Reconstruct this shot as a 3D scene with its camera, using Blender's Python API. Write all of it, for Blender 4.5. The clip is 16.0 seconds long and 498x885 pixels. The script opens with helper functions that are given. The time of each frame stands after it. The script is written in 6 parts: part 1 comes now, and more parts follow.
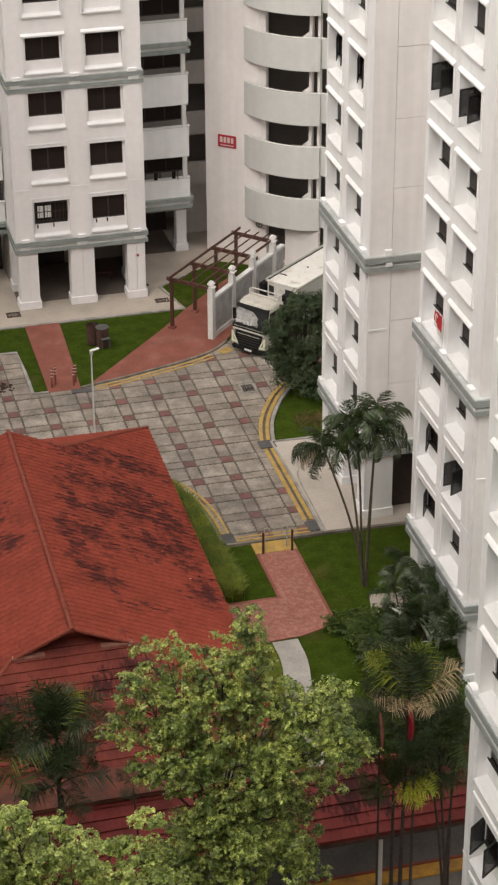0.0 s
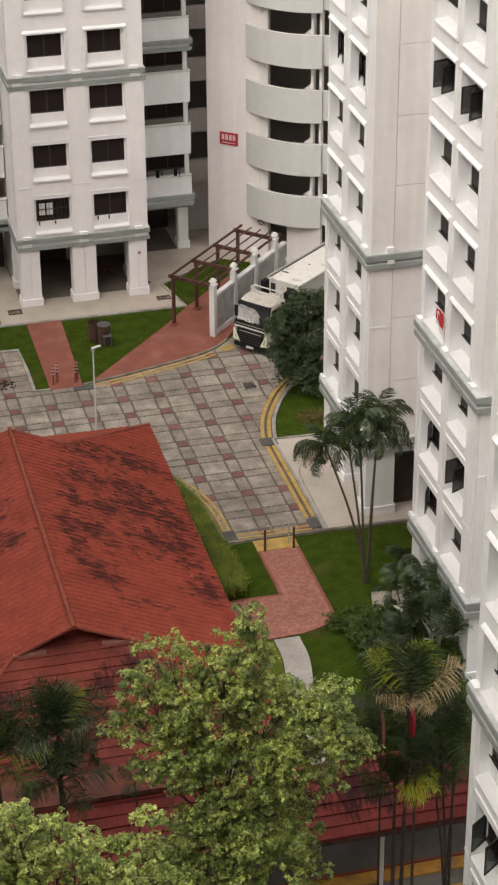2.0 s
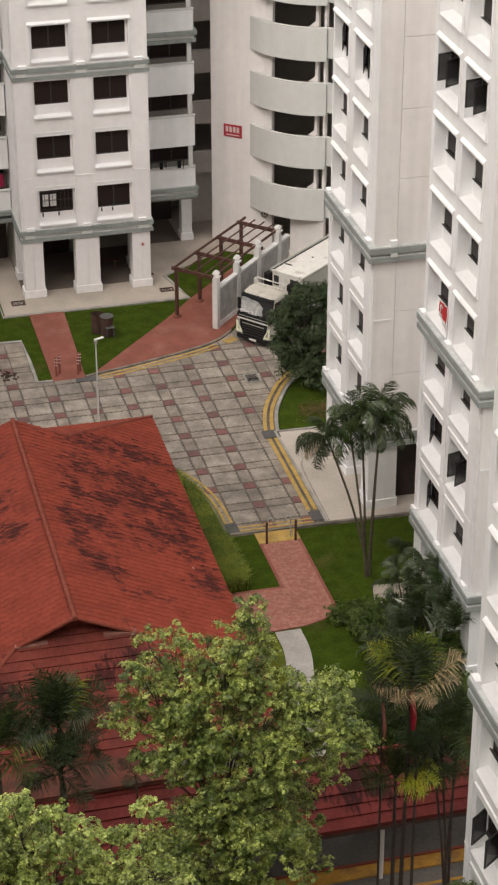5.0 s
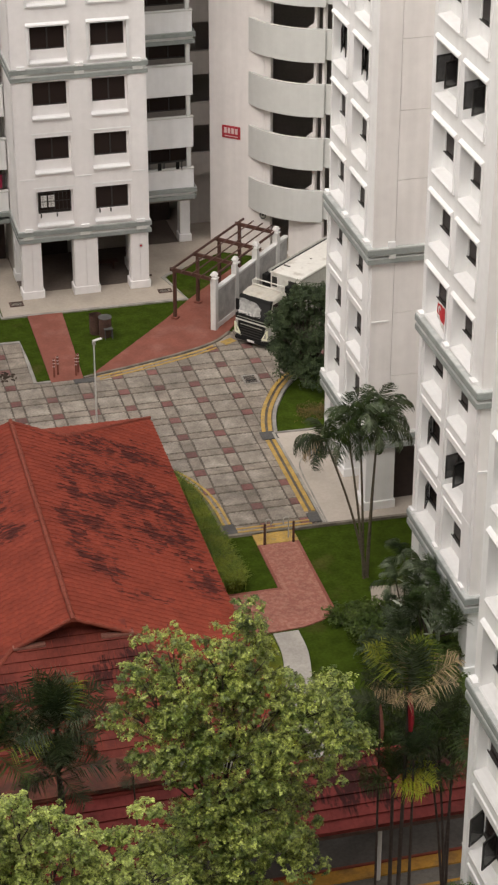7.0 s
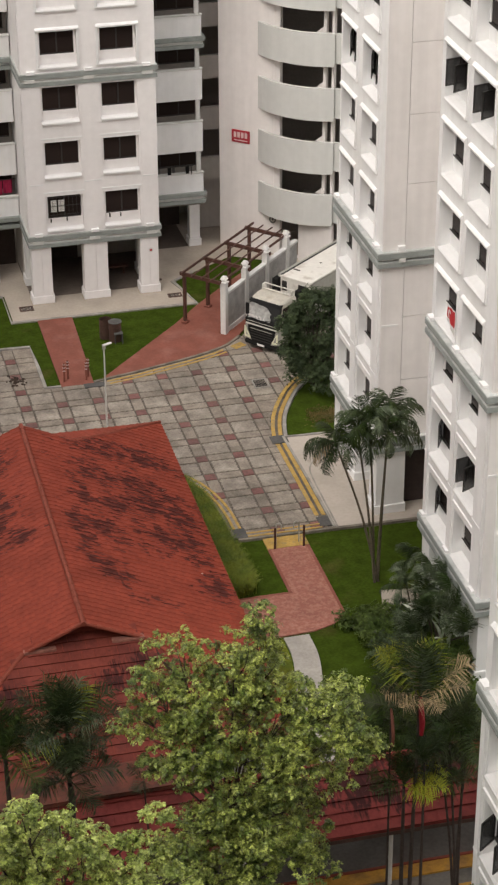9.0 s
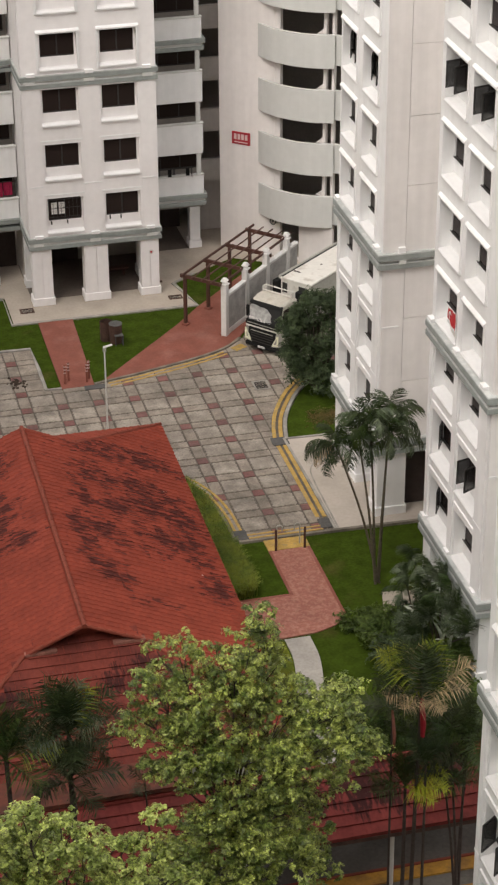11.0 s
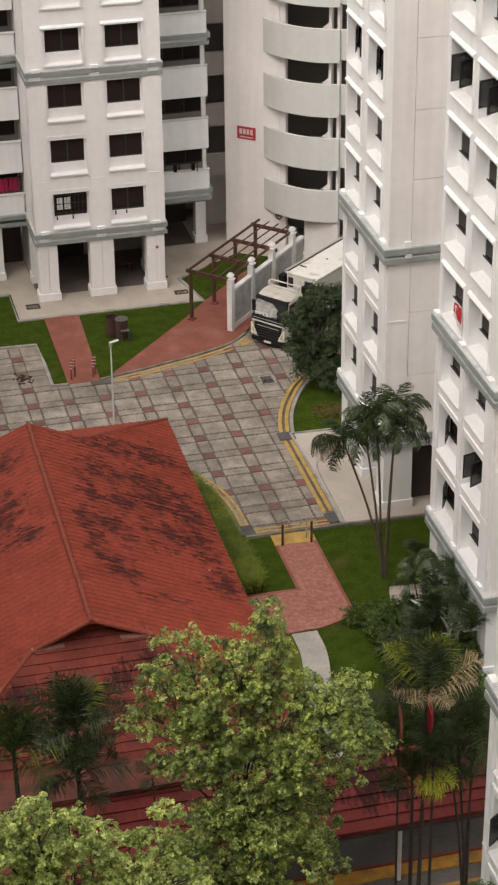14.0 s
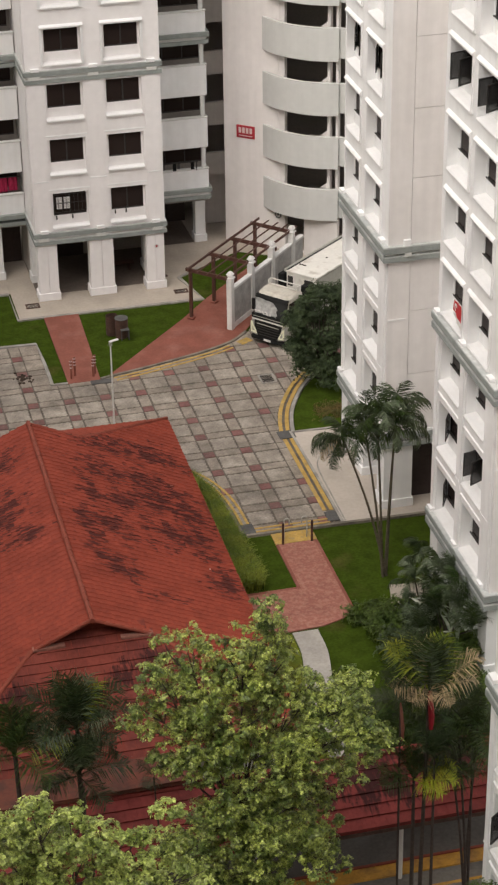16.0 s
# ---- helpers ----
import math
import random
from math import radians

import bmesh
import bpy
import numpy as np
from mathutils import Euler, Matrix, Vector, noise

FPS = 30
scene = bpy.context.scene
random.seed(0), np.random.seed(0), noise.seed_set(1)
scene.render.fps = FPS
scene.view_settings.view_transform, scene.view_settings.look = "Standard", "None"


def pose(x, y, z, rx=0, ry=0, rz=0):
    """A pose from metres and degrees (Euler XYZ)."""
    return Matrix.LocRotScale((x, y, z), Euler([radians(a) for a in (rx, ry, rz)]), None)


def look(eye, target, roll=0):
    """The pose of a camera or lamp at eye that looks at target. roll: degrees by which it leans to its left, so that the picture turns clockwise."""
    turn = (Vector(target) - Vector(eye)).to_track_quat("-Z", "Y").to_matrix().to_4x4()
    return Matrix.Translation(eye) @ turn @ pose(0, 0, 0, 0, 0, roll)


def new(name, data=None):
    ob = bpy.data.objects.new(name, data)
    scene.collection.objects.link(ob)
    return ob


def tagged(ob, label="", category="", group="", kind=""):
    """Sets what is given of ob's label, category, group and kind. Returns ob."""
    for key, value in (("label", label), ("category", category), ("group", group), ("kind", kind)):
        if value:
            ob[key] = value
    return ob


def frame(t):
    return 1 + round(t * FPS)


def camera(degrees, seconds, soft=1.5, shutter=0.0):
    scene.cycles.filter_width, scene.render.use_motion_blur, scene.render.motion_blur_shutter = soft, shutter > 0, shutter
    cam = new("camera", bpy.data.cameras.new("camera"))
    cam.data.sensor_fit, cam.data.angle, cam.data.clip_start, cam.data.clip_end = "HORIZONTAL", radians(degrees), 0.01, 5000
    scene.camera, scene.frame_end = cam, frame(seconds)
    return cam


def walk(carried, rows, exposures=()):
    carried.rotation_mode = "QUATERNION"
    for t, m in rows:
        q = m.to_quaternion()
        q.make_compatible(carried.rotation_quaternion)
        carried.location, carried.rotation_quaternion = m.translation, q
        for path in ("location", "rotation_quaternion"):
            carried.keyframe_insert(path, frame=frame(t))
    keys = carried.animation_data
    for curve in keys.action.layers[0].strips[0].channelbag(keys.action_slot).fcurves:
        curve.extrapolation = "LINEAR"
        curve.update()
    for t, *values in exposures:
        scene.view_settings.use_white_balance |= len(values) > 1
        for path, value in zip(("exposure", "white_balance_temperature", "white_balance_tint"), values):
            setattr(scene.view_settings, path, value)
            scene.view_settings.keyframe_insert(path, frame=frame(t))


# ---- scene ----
cam = camera(13.543, 16.0, 2.3)
EYE = Vector((0.007, 0.013, 44.629))
# seconds, then the degrees of heading, of tilt below the horizon and of lean
PATH = [
    (0, 14.4594, 28.5283, -0.3194),
    (0.5, 14.4431, 28.5518, -0.3208),
    (1, 14.3929, 28.5530, -0.3311),
    (1.5, 14.3785, 28.5593, -0.3204),
    (2, 14.4067, 28.5990, -0.3297),
    (2.5, 14.4828, 28.6253, -0.2399),
    (3, 14.4928, 28.6472, -0.2224),
    (3.5, 14.4881, 28.6457, -0.2367),
    (4, 14.4192, 28.7136, -0.2739),
    (4.2, 14.3765, 28.7370, -0.1976),
    (6.3, 14.3565, 28.8396, 0.0211),
    (6.5, 14.3835, 28.8160, 0.0295),
    (7, 14.3959, 28.7711, 0.0439),
    (7.5, 14.3380, 28.7318, 0.0090),
    (8, 14.1970, 28.7106, -0.1348),
    (8.5, 14.0981, 28.6800, -0.1944),
    (9, 14.0786, 28.6585, -0.2196),
    (9.2, 14.0811, 28.6571, -0.2367),
    (11.3, 14.0444, 28.5794, -0.3479),
    (11.5, 14.0428, 28.5553, -0.3759),
    (12, 14.0454, 28.5788, -0.3616),
    (12.5, 14.0702, 28.7119, -0.3231),
    (13, 14.0241, 28.8070, -0.4548),
    (13.5, 13.9352, 28.7993, -0.5848),
    (14, 13.8557, 28.7477, -0.6052),
    (14.5, 13.8149, 28.7614, -0.6235),
    (15, 13.7945, 28.8231, -0.7080),
    (15.5, 13.7879, 28.8396, -0.7398),
    (16, 13.8506, 28.7804, -0.7716),
]
walk(cam, [(t, look(EYE, EYE + 60 * Vector((math.sin(radians(yaw)) * math.cos(radians(down)),
                                            math.cos(radians(yaw)) * math.cos(radians(down)), -math.sin(radians(down)))), roll))
           for t, yaw, down, roll in PATH])

# ---- light: overcast afternoon, brighter from the west ----
scene.view_settings.exposure = 0.52
world = bpy.data.worlds.new("overcast_sky")
scene.world = world
world.use_nodes = True
wn = world.node_tree.nodes
sky = wn.new("ShaderNodeTexSky")
sky.sky_type, sky.sun_disc = "NISHITA", False
sky.sun_elevation, sky.sun_rotation = radians(50), radians(-130)
sky.air_density, sky.dust_density, sky.ozone_density = 1.0, 6.0, 1.0
haze = wn.new("ShaderNodeMix")
haze.data_type = "RGBA"
haze.inputs[0].default_value = 0.72
haze.inputs[7].default_value = (8.8, 8.15, 7.65, 1)
world.node_tree.links.new(sky.outputs[0], haze.inputs[6])
world.node_tree.links.new(haze.outputs[2], wn["Background"].inputs[0])
wn["Background"].inputs[1].default_value = 0.142
sun_data = bpy.data.lights.new("sun", "SUN")
sun_data.energy, sun_data.angle, sun_data.color = 1.35, radians(35), (1.0, 0.965, 0.92)
sun = new("sun", sun_data)
sun.matrix_world = look((-48, -10, 74), (0, 30, 0))


# ---- materials ----
def mat(name, color, rough=0.85, var=0.12, scale=0.7, fine=9.0, bump=0.15, bscale=30.0, metal=0.0, other=None,
        edge=(0.45, 0.6), amount=0.5, mscale=0.5, streak=0.0, rnd=0.0, island=0.0, stretch=(1, 1, 1), spec=0.4, bdist=0.02):
    """A weathered surface: base colour, broad and fine variation, patches of a second colour, vertical streaks, relief."""
    m = bpy.data.materials.new(name)
    m.use_nodes = True
    nodes, links = m.node_tree.nodes, m.node_tree.links
    bsdf = nodes["Principled BSDF"]
    bsdf.inputs["Roughness"].default_value = rough
    bsdf.inputs["Metallic"].default_value = metal
    bsdf.inputs["Specular IOR Level"].default_value = spec
    geo = nodes.new("ShaderNodeNewGeometry")
    mp = nodes.new("ShaderNodeMapping")
    mp.inputs[3].default_value = stretch
    links.new(geo.outputs["Position"], mp.inputs[0])

    def grain(s, detail=4.0, src=mp):
        n = nodes.new("ShaderNodeTexNoise")
        n.inputs["Scale"].default_value, n.inputs["Detail"].default_value = s, detail
        links.new(src.outputs[0], n.inputs["Vector"])
        return n.outputs["Fac"]

    def span(src, a, b, c, d):
        r = nodes.new("ShaderNodeMapRange")
        for i, v in enumerate((a, b, c, d)):
            r.inputs[i + 1].default_value = v
        links.new(src, r.inputs[0])
        return r.outputs[0]

    def times(x, y):
        n = nodes.new("ShaderNodeMath")
        n.operation = "MULTIPLY"
        links.new(x, n.inputs[0])
        links.new(y, n.inputs[1])
        return n.outputs[0]

    value = times(span(grain(scale), 0.3, 0.7, 1 - var, 1 + var), span(grain(fine), 0.3, 0.7, 1 - var * 0.8, 1 + var * 0.8))
    if rnd:
        info = nodes.new("ShaderNodeObjectInfo")
        value = times(value, span(info.outputs["Random"], 0, 1, 1 - rnd, 1 + rnd))
    if island:
        value = times(value, span(geo.outputs["Random Per Island"], 0, 1, 1 - island, 1 + island))
    if streak:
        ms = nodes.new("ShaderNodeMapping")
        ms.inputs[3].default_value = (1, 1, 0.07)
        links.new(geo.outputs["Position"], ms.inputs[0])
        value = times(value, span(grain(2.2, 5, ms), 0.35, 0.62, 1 - streak, 1.0))
    col = nodes.new("ShaderNodeMix")
    col.data_type = "RGBA"
    col.inputs[6].default_value = (*color, 1)
    col.inputs[7].default_value = (*(other or color), 1)
    if other:
        links.new(span(grain(mscale, 6), edge[0], edge[1], 0, amount), col.inputs[0])
    else:
        col.inputs[0].default_value = 0
    mul = nodes.new("ShaderNodeVectorMath")
    mul.operation = "SCALE"
    links.new(col.outputs[2], mul.inputs[0])
    links.new(value, mul.inputs["Scale"])
    links.new(mul.outputs[0], bsdf.inputs["Base Color"])
    if bump:
        bm = nodes.new("ShaderNodeBump")
        bm.inputs["Strength"].default_value, bm.inputs["Distance"].default_value = bump, bdist
        links.new(grain(bscale, 3), bm.inputs["Height"])
        links.new(bm.outputs[0], bsdf.inputs["Normal"])
    return m


def glass(name, color, rough=0.06, spec=0.35, alpha=1.0):
    m = bpy.data.materials.new(name)
    m.use_nodes = True
    b = m.node_tree.nodes["Principled BSDF"]
    b.inputs["Base Color"].default_value = (*color, 1)
    b.inputs["Roughness"].default_value = rough
    b.inputs["Specular IOR Level"].default_value = spec
    b.inputs["Alpha"].default_value = alpha
    return m


def leaf_mat(name, color, other, island=0.45, trans=0.25, rough=0.5, mscale=1.2, spec=0.22):
    m = mat(name, color, rough=rough, var=0.18, scale=0.6, fine=5, bump=0, other=other, edge=(0.42, 0.6), amount=1.0, mscale=mscale, island=island, spec=spec)
    nodes, links = m.node_tree.nodes, m.node_tree.links
    b, out = nodes["Principled BSDF"], nodes["Material Output"]
    src = b.inputs["Base Color"].links[0].from_socket
    tr = nodes.new("ShaderNodeBsdfTranslucent")
    mx = nodes.new("ShaderNodeMixShader")
    mx.inputs[0].default_value = trans
    links.new(src, tr.inputs[0])
    links.new(b.outputs[0], mx.inputs[1])
    links.new(tr.outputs[0], mx.inputs[2])
    links.new(mx.outputs[0], out.inputs[0])
    return m


M_WHITE = mat("white_paint", (0.805, 0.806, 0.805), var=0.03, scale=0.25, fine=3, streak=0.06, bump=0.05, other=(0.62, 0.6, 0.56), edge=(0.5, 0.75), amount=0.3, mscale=0.35)
M_LBWHITE = mat("pinkish_white_paint", (0.835, 0.812, 0.81), var=0.03, scale=0.25, fine=3, streak=0.03, bump=0.05, other=(0.66, 0.635, 0.61), edge=(0.5, 0.75), amount=0.3, mscale=0.35)
M_CREAM = mat("cream_paint", (0.79, 0.766, 0.75), var=0.03, scale=0.25, fine=3, streak=0.07, bump=0.05, other=(0.56, 0.54, 0.515), edge=(0.45, 0.75), amount=0.4, mscale=0.3)
M_STAIR = mat("pale_stair_paint", (0.85, 0.805, 0.785), var=0.03, scale=0.25, fine=3, streak=0.06, bump=0.05, other=(0.62, 0.58, 0.555), edge=(0.45, 0.75), amount=0.35, mscale=0.3)
# shutter brown, also used to paint shade at the back of the decks
M_DARKBACK = mat("shutter_and_deck_shade_brown", (0.055, 0.042, 0.038), spec=0.1, rough=0.8, var=0.12, scale=0.8, fine=5)
M_GREYWALL = mat("pale_grey_paint", (0.61, 0.613, 0.592), var=0.03, scale=0.3, fine=3, streak=0.035, bump=0.05)
M_SILL = mat("white_sill_paint", (0.69, 0.685, 0.68), var=0.03, scale=0.9, fine=6, bump=0.05, other=(0.6, 0.585, 0.56), edge=(0.55, 0.75), amount=0.4, mscale=1.1)
M_BANDTOP = mat("weathered_skylit_cornice_top", (0.44, 0.46, 0.45), var=0.12, scale=0.9, fine=6, bump=0.1, other=(0.6, 0.6, 0.58), edge=(0.5, 0.62), amount=0.6, mscale=1.3)
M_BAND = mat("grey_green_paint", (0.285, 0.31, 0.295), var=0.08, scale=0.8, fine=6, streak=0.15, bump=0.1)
M_BANDDARK = mat("dark_grey_paint", (0.17, 0.175, 0.17), var=0.08, scale=0.8, fine=6, bump=0.1)
M_CORRIDOR = mat("dull_corridor_paint", (0.6, 0.565, 0.53), var=0.05, scale=0.4, fine=4, streak=0.08, bump=0.05)
# one dark tone for rooms, balcony backs, slabs and landings
M_INNER = mat("dark_inner_paint", (0.22, 0.2, 0.18), var=0.1)
M_DECKSHADE = mat("shade_dark_deck_floor", (0.13, 0.105, 0.088), var=0.15, scale=0.6, fine=5)
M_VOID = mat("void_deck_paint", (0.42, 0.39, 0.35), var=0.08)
M_FRAME = mat("dark_window_frame", (0.03, 0.028, 0.026), rough=0.5, var=0.1, bump=0)
M_GLASS = glass("dark_window_glass", (0.028, 0.02, 0.018), 0.14, 0.06)
M_TINT = glass("smoked_casement_glass", (0.045, 0.043, 0.042), 0.1, 0.3, 0.72)
M_APRON = mat("beige_concrete", (0.43, 0.375, 0.315), var=0.07, scale=0.6, fine=7, other=(0.3, 0.265, 0.22), edge=(0.45, 0.65), amount=0.6, mscale=0.4, bump=0.15)
M_FORECOURT = mat("pale_forecourt_concrete", (0.45, 0.4, 0.345), var=0.06, scale=0.6, fine=7, other=(0.37, 0.33, 0.28), edge=(0.45, 0.65), amount=0.6, mscale=0.5, bump=0.15)
M_KERB = mat("kerb_concrete", (0.33, 0.31, 0.28), var=0.12, scale=1.5, fine=12, bump=0.3, other=(0.18, 0.17, 0.15), amount=0.5, mscale=1.2)
M_OLDKERB = mat("old_kerb_concrete", (0.21, 0.185, 0.15), var=0.2, scale=1.5, fine=12, bump=0.4, other=(0.1, 0.088, 0.07), amount=0.6, mscale=1.4)
M_SLAB = mat("grey_paving", (0.275, 0.236, 0.195), rough=0.85, var=0.27, scale=1.5, fine=15, bump=0.9, bscale=28, bdist=0.03, rnd=0.07, other=(0.17, 0.145, 0.12), edge=(0.42, 0.62), amount=0.75, mscale=0.45)
M_BIGSLAB = mat("pale_grey_paving", (0.315, 0.277, 0.232), rough=0.85, var=0.27, scale=1.5, fine=15, bump=0.9, bscale=28, bdist=0.03, rnd=0.07, other=(0.2, 0.175, 0.148), edge=(0.42, 0.62), amount=0.75, mscale=0.45)
M_REDSLAB = mat("red_paving", (0.19, 0.088, 0.078), rough=0.85, var=0.24, scale=1.2, fine=14, bump=0.5, bscale=40, rnd=0.15, other=(0.14, 0.085, 0.075), amount=0.6, mscale=0.5)
M_JOINT = mat("paving_joint", (0.118, 0.1, 0.081), var=0.3, scale=1.5, fine=12, bump=0.5)
M_YELLOW = mat("yellow_road_paint", (0.45, 0.29, 0.075), var=0.2, scale=2.5, fine=14, other=(0.24, 0.19, 0.11), edge=(0.5, 0.68), amount=0.75, mscale=5.0, bump=0.2)
M_DARKSLAB = mat("dark_drain_cover", (0.085, 0.083, 0.08), var=0.2, scale=2, fine=12, bump=0.4)
M_REDPATH = mat("red_stamped_concrete", (0.225, 0.075, 0.052), var=0.12, scale=1.0, fine=9, bump=0.3, other=(0.3, 0.14, 0.11), edge=(0.5, 0.7), amount=0.5, mscale=0.8)
M_PINKPATH = mat("worn_pink_concrete", (0.29, 0.112, 0.082), var=0.12, scale=1.2, fine=11, bump=0.3, other=(0.38, 0.195, 0.148), edge=(0.45, 0.62), amount=0.6, mscale=5.5)
M_GREYPATH = mat("grey_concrete_path", (0.37, 0.345, 0.31), var=0.12, scale=1.0, fine=9, bump=0.3)
M_GRASS = mat("lawn", (0.038, 0.06, 0.006), rough=0.95, var=0.22, scale=1.6, fine=9, bump=0.35, bscale=35, bdist=0.04, other=(0.085, 0.072, 0.022), edge=(0.6, 0.75), amount=0.6, mscale=0.55, spec=0.05)
M_TILE = mat("red_roof_tile", (0.24, 0.048, 0.0285), rough=0.75, var=0.17, scale=0.8, fine=7, bump=0.3, rnd=0.06, island=0.055, other=(0.11, 0.024, 0.018), edge=(0.55, 0.7), amount=0.35, mscale=0.8, spec=0.14)


def stain_roof(m, dark, spots, down=(0.8, 3.4, 0.8), gain=1.15):
    """Black mould on the roof: soft-edged areas broken into short dashes down the slope."""
    nodes, links = m.node_tree.nodes, m.node_tree.links
    b = nodes["Principled BSDF"]
    src = b.inputs["Base Color"].links[0].from_socket
    geo = nodes.new("ShaderNodeNewGeometry")

    def op(kind, a, c):
        n = nodes.new("ShaderNodeMath")
        n.operation = kind
        for i, v in enumerate((a, c)):
            if isinstance(v, (int, float)):
                n.inputs[i].default_value = v
            else:
                links.new(v, n.inputs[i])
        return n.outputs[0]

    def tex(scale, stretch, detail=4.0):
        mp, n = nodes.new("ShaderNodeMapping"), nodes.new("ShaderNodeTexNoise")
        mp.inputs[3].default_value = stretch
        links.new(geo.outputs["Position"], mp.inputs[0])
        n.inputs["Scale"].default_value, n.inputs["Detail"].default_value = scale, detail
        links.new(mp.outputs[0], n.inputs["Vector"])
        return n.outputs["Fac"]

    area = None
    for x, y, rx, ry in spots:
        d = nodes.new("ShaderNodeVectorMath")
        d.operation = "SUBTRACT"
        d.inputs[1].default_value = (x, y, 0)
        links.new(geo.outputs["Position"], d.inputs[0])
        k = nodes.new("ShaderNodeVectorMath")
        k.operation = "MULTIPLY"
        k.inputs[1].default_value = (0.62 / rx, 0.62 / ry, 0)
        links.new(d.outputs[0], k.inputs[0])
        ln = nodes.new("ShaderNodeVectorMath")
        ln.operation = "LENGTH"
        links.new(k.outputs[0], ln.inputs[0])
        f = op("SUBTRACT", 1.3, ln.outputs["Value"])
        area = f if area is None else op("MAXIMUM", area, f)
    n1 = op("MULTIPLY", op("SUBTRACT", tex(0.55, (1, 1.3, 1)), 0.5), 2.3)
    # the growth sticks to single tiles
    sub = nodes.new("ShaderNodeVectorMath")
    sub.operation = "SUBTRACT"
    sub.inputs[1].default_value = (15.15, 53.87, 0)
    links.new(geo.outputs["Position"], sub.inputs[0])
    snap = nodes.new("ShaderNodeVectorMath")
    snap.operation = "SNAP"
    snap.inputs[1].default_value = (0.3106, 0.3, 50)
    links.new(sub.outputs[0], snap.inputs[0])
    white = nodes.new("ShaderNodeTexWhiteNoise")
    white.noise_dimensions = "2D"
    links.new(snap.outputs[0], white.inputs["Vector"])
    per_tile = op("MULTIPLY", op("SUBTRACT", white.outputs["Value"], 0.5), 0.9)
    n2 = op("ADD", per_tile, op("MULTIPLY", op("SUBTRACT", tex(3.2, down, 2.5), 0.5), 4.2))
    total = op("ADD", op("ADD", op("MULTIPLY", area, gain), n1), n2)
    r = nodes.new("ShaderNodeMapRange")
    r.inputs[1].default_value, r.inputs[2].default_value, r.inputs[3].default_value, r.inputs[4].default_value = 0.55, 1.35, 0, 0.85
    links.new(total, r.inputs[0])
    mx = nodes.new("ShaderNodeMix")
    mx.data_type = "RGBA"
    mx.inputs[7].default_value = (*dark, 1)
    links.new(r.outputs[0], mx.inputs[0])
    links.new(src, mx.inputs[6])
    links.new(mx.outputs[2], b.inputs["Base Color"])


stain_roof(M_TILE, (0.036, 0.011, 0.0105), ((12.0, 72.2, 1.2, 0.7), (13.8, 72.3, 1.0, 0.7), (11.7, 69.9, 0.9, 0.8), (12.9, 70.2, 0.9, 0.9), (10.6, 67.6, 0.35, 1.0), (11.7, 67.5, 0.7, 0.7), (13.2, 68.0, 1.0, 1.0), (14.4, 68.0, 0.6, 1.2),
                                                 (10.0, 64.6, 0.45, 1.4), (10.3, 62.8, 0.5, 0.5), (10.9, 62.1, 0.45, 0.4), (11.0, 65.6, 0.7, 1.0), (13.0, 65.8, 0.8, 1.0), (14.2, 65.4, 0.6, 1.5), (14.6, 63.2, 0.5, 0.9), (12.0, 60.9, 0.5, 0.25), (7.6, 65.0, 0.5, 0.5), (6.8, 66.6, 0.9, 1.6), (7.4, 70.5, 0.6, 0.8)))
M_RIDGE = mat("red_ridge_mortar", (0.21, 0.046, 0.026), rough=0.8, var=0.12, scale=1, fine=8, bump=0.3)
M_FLASHING = mat("faded_flashing", (0.27, 0.12, 0.09), rough=0.8, var=0.2, scale=2, fine=9, bump=0.2)
M_CANOPY = mat("terracotta_paint", (0.125, 0.036, 0.021), var=0.15, scale=0.9, fine=8, bump=0.2, other=(0.06, 0.025, 0.017), edge=(0.45, 0.6), amount=0.8, mscale=1.6)
# near slope's darker red: a different paint with some shade put into it
M_DARKTILE = mat("dark_near_slope_tile", (0.165, 0.0385, 0.027), rough=0.75, var=0.16, scale=0.9, fine=8, bump=0.3, rnd=0.07, island=0.07, other=(0.07, 0.02, 0.018), edge=(0.5, 0.64), amount=0.5, mscale=0.8, spec=0.14)
M_WALKTILE = mat("crimson_walkway_tile", (0.18, 0.036, 0.031), rough=0.75, var=0.16, scale=0.9, fine=8, bump=0.3, rnd=0.07, island=0.07, other=(0.07, 0.02, 0.018), edge=(0.5, 0.64), amount=0.5, mscale=0.8, spec=0.14)
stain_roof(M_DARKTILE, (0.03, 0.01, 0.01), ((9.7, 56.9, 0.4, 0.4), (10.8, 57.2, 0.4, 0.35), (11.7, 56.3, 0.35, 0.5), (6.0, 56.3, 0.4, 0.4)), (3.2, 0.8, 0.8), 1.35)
stain_roof(M_WALKTILE, (0.022, 0.009, 0.009), ((15.65, 50.9, 0.5, 0.5), (16.3, 50.7, 0.6, 0.7), (17.0, 50.4, 0.4, 0.5), (14.4, 50.5, 0.8, 0.4), (18.9, 50.7, 0.6, 0.5), (12.6, 50.5, 0.5, 0.4)), (2.6, 0.6, 0.6), 1.9)
M_BROWN = mat("brown_painted_steel", (0.085, 0.038, 0.028), rough=0.55, var=0.12, bump=0.05)
M_WHITECOL = mat("white_fence_paint", (0.74, 0.73, 0.71), var=0.06, scale=1, fine=8, streak=0.12)
M_PEBBLE = mat("pebble_dash", (0.44, 0.43, 0.415), var=0.22, scale=2, fine=30, bump=0.7, bscale=60)
M_BARK = mat("bark", (0.055, 0.042, 0.032), var=0.25, scale=2, fine=14, bump=0.8, bscale=22, bdist=0.04)
M_DARKSTEM = mat("dark_palm_stem", (0.05, 0.036, 0.03), var=0.25, scale=3, fine=14, bump=0.5, stretch=(1, 1, 4))
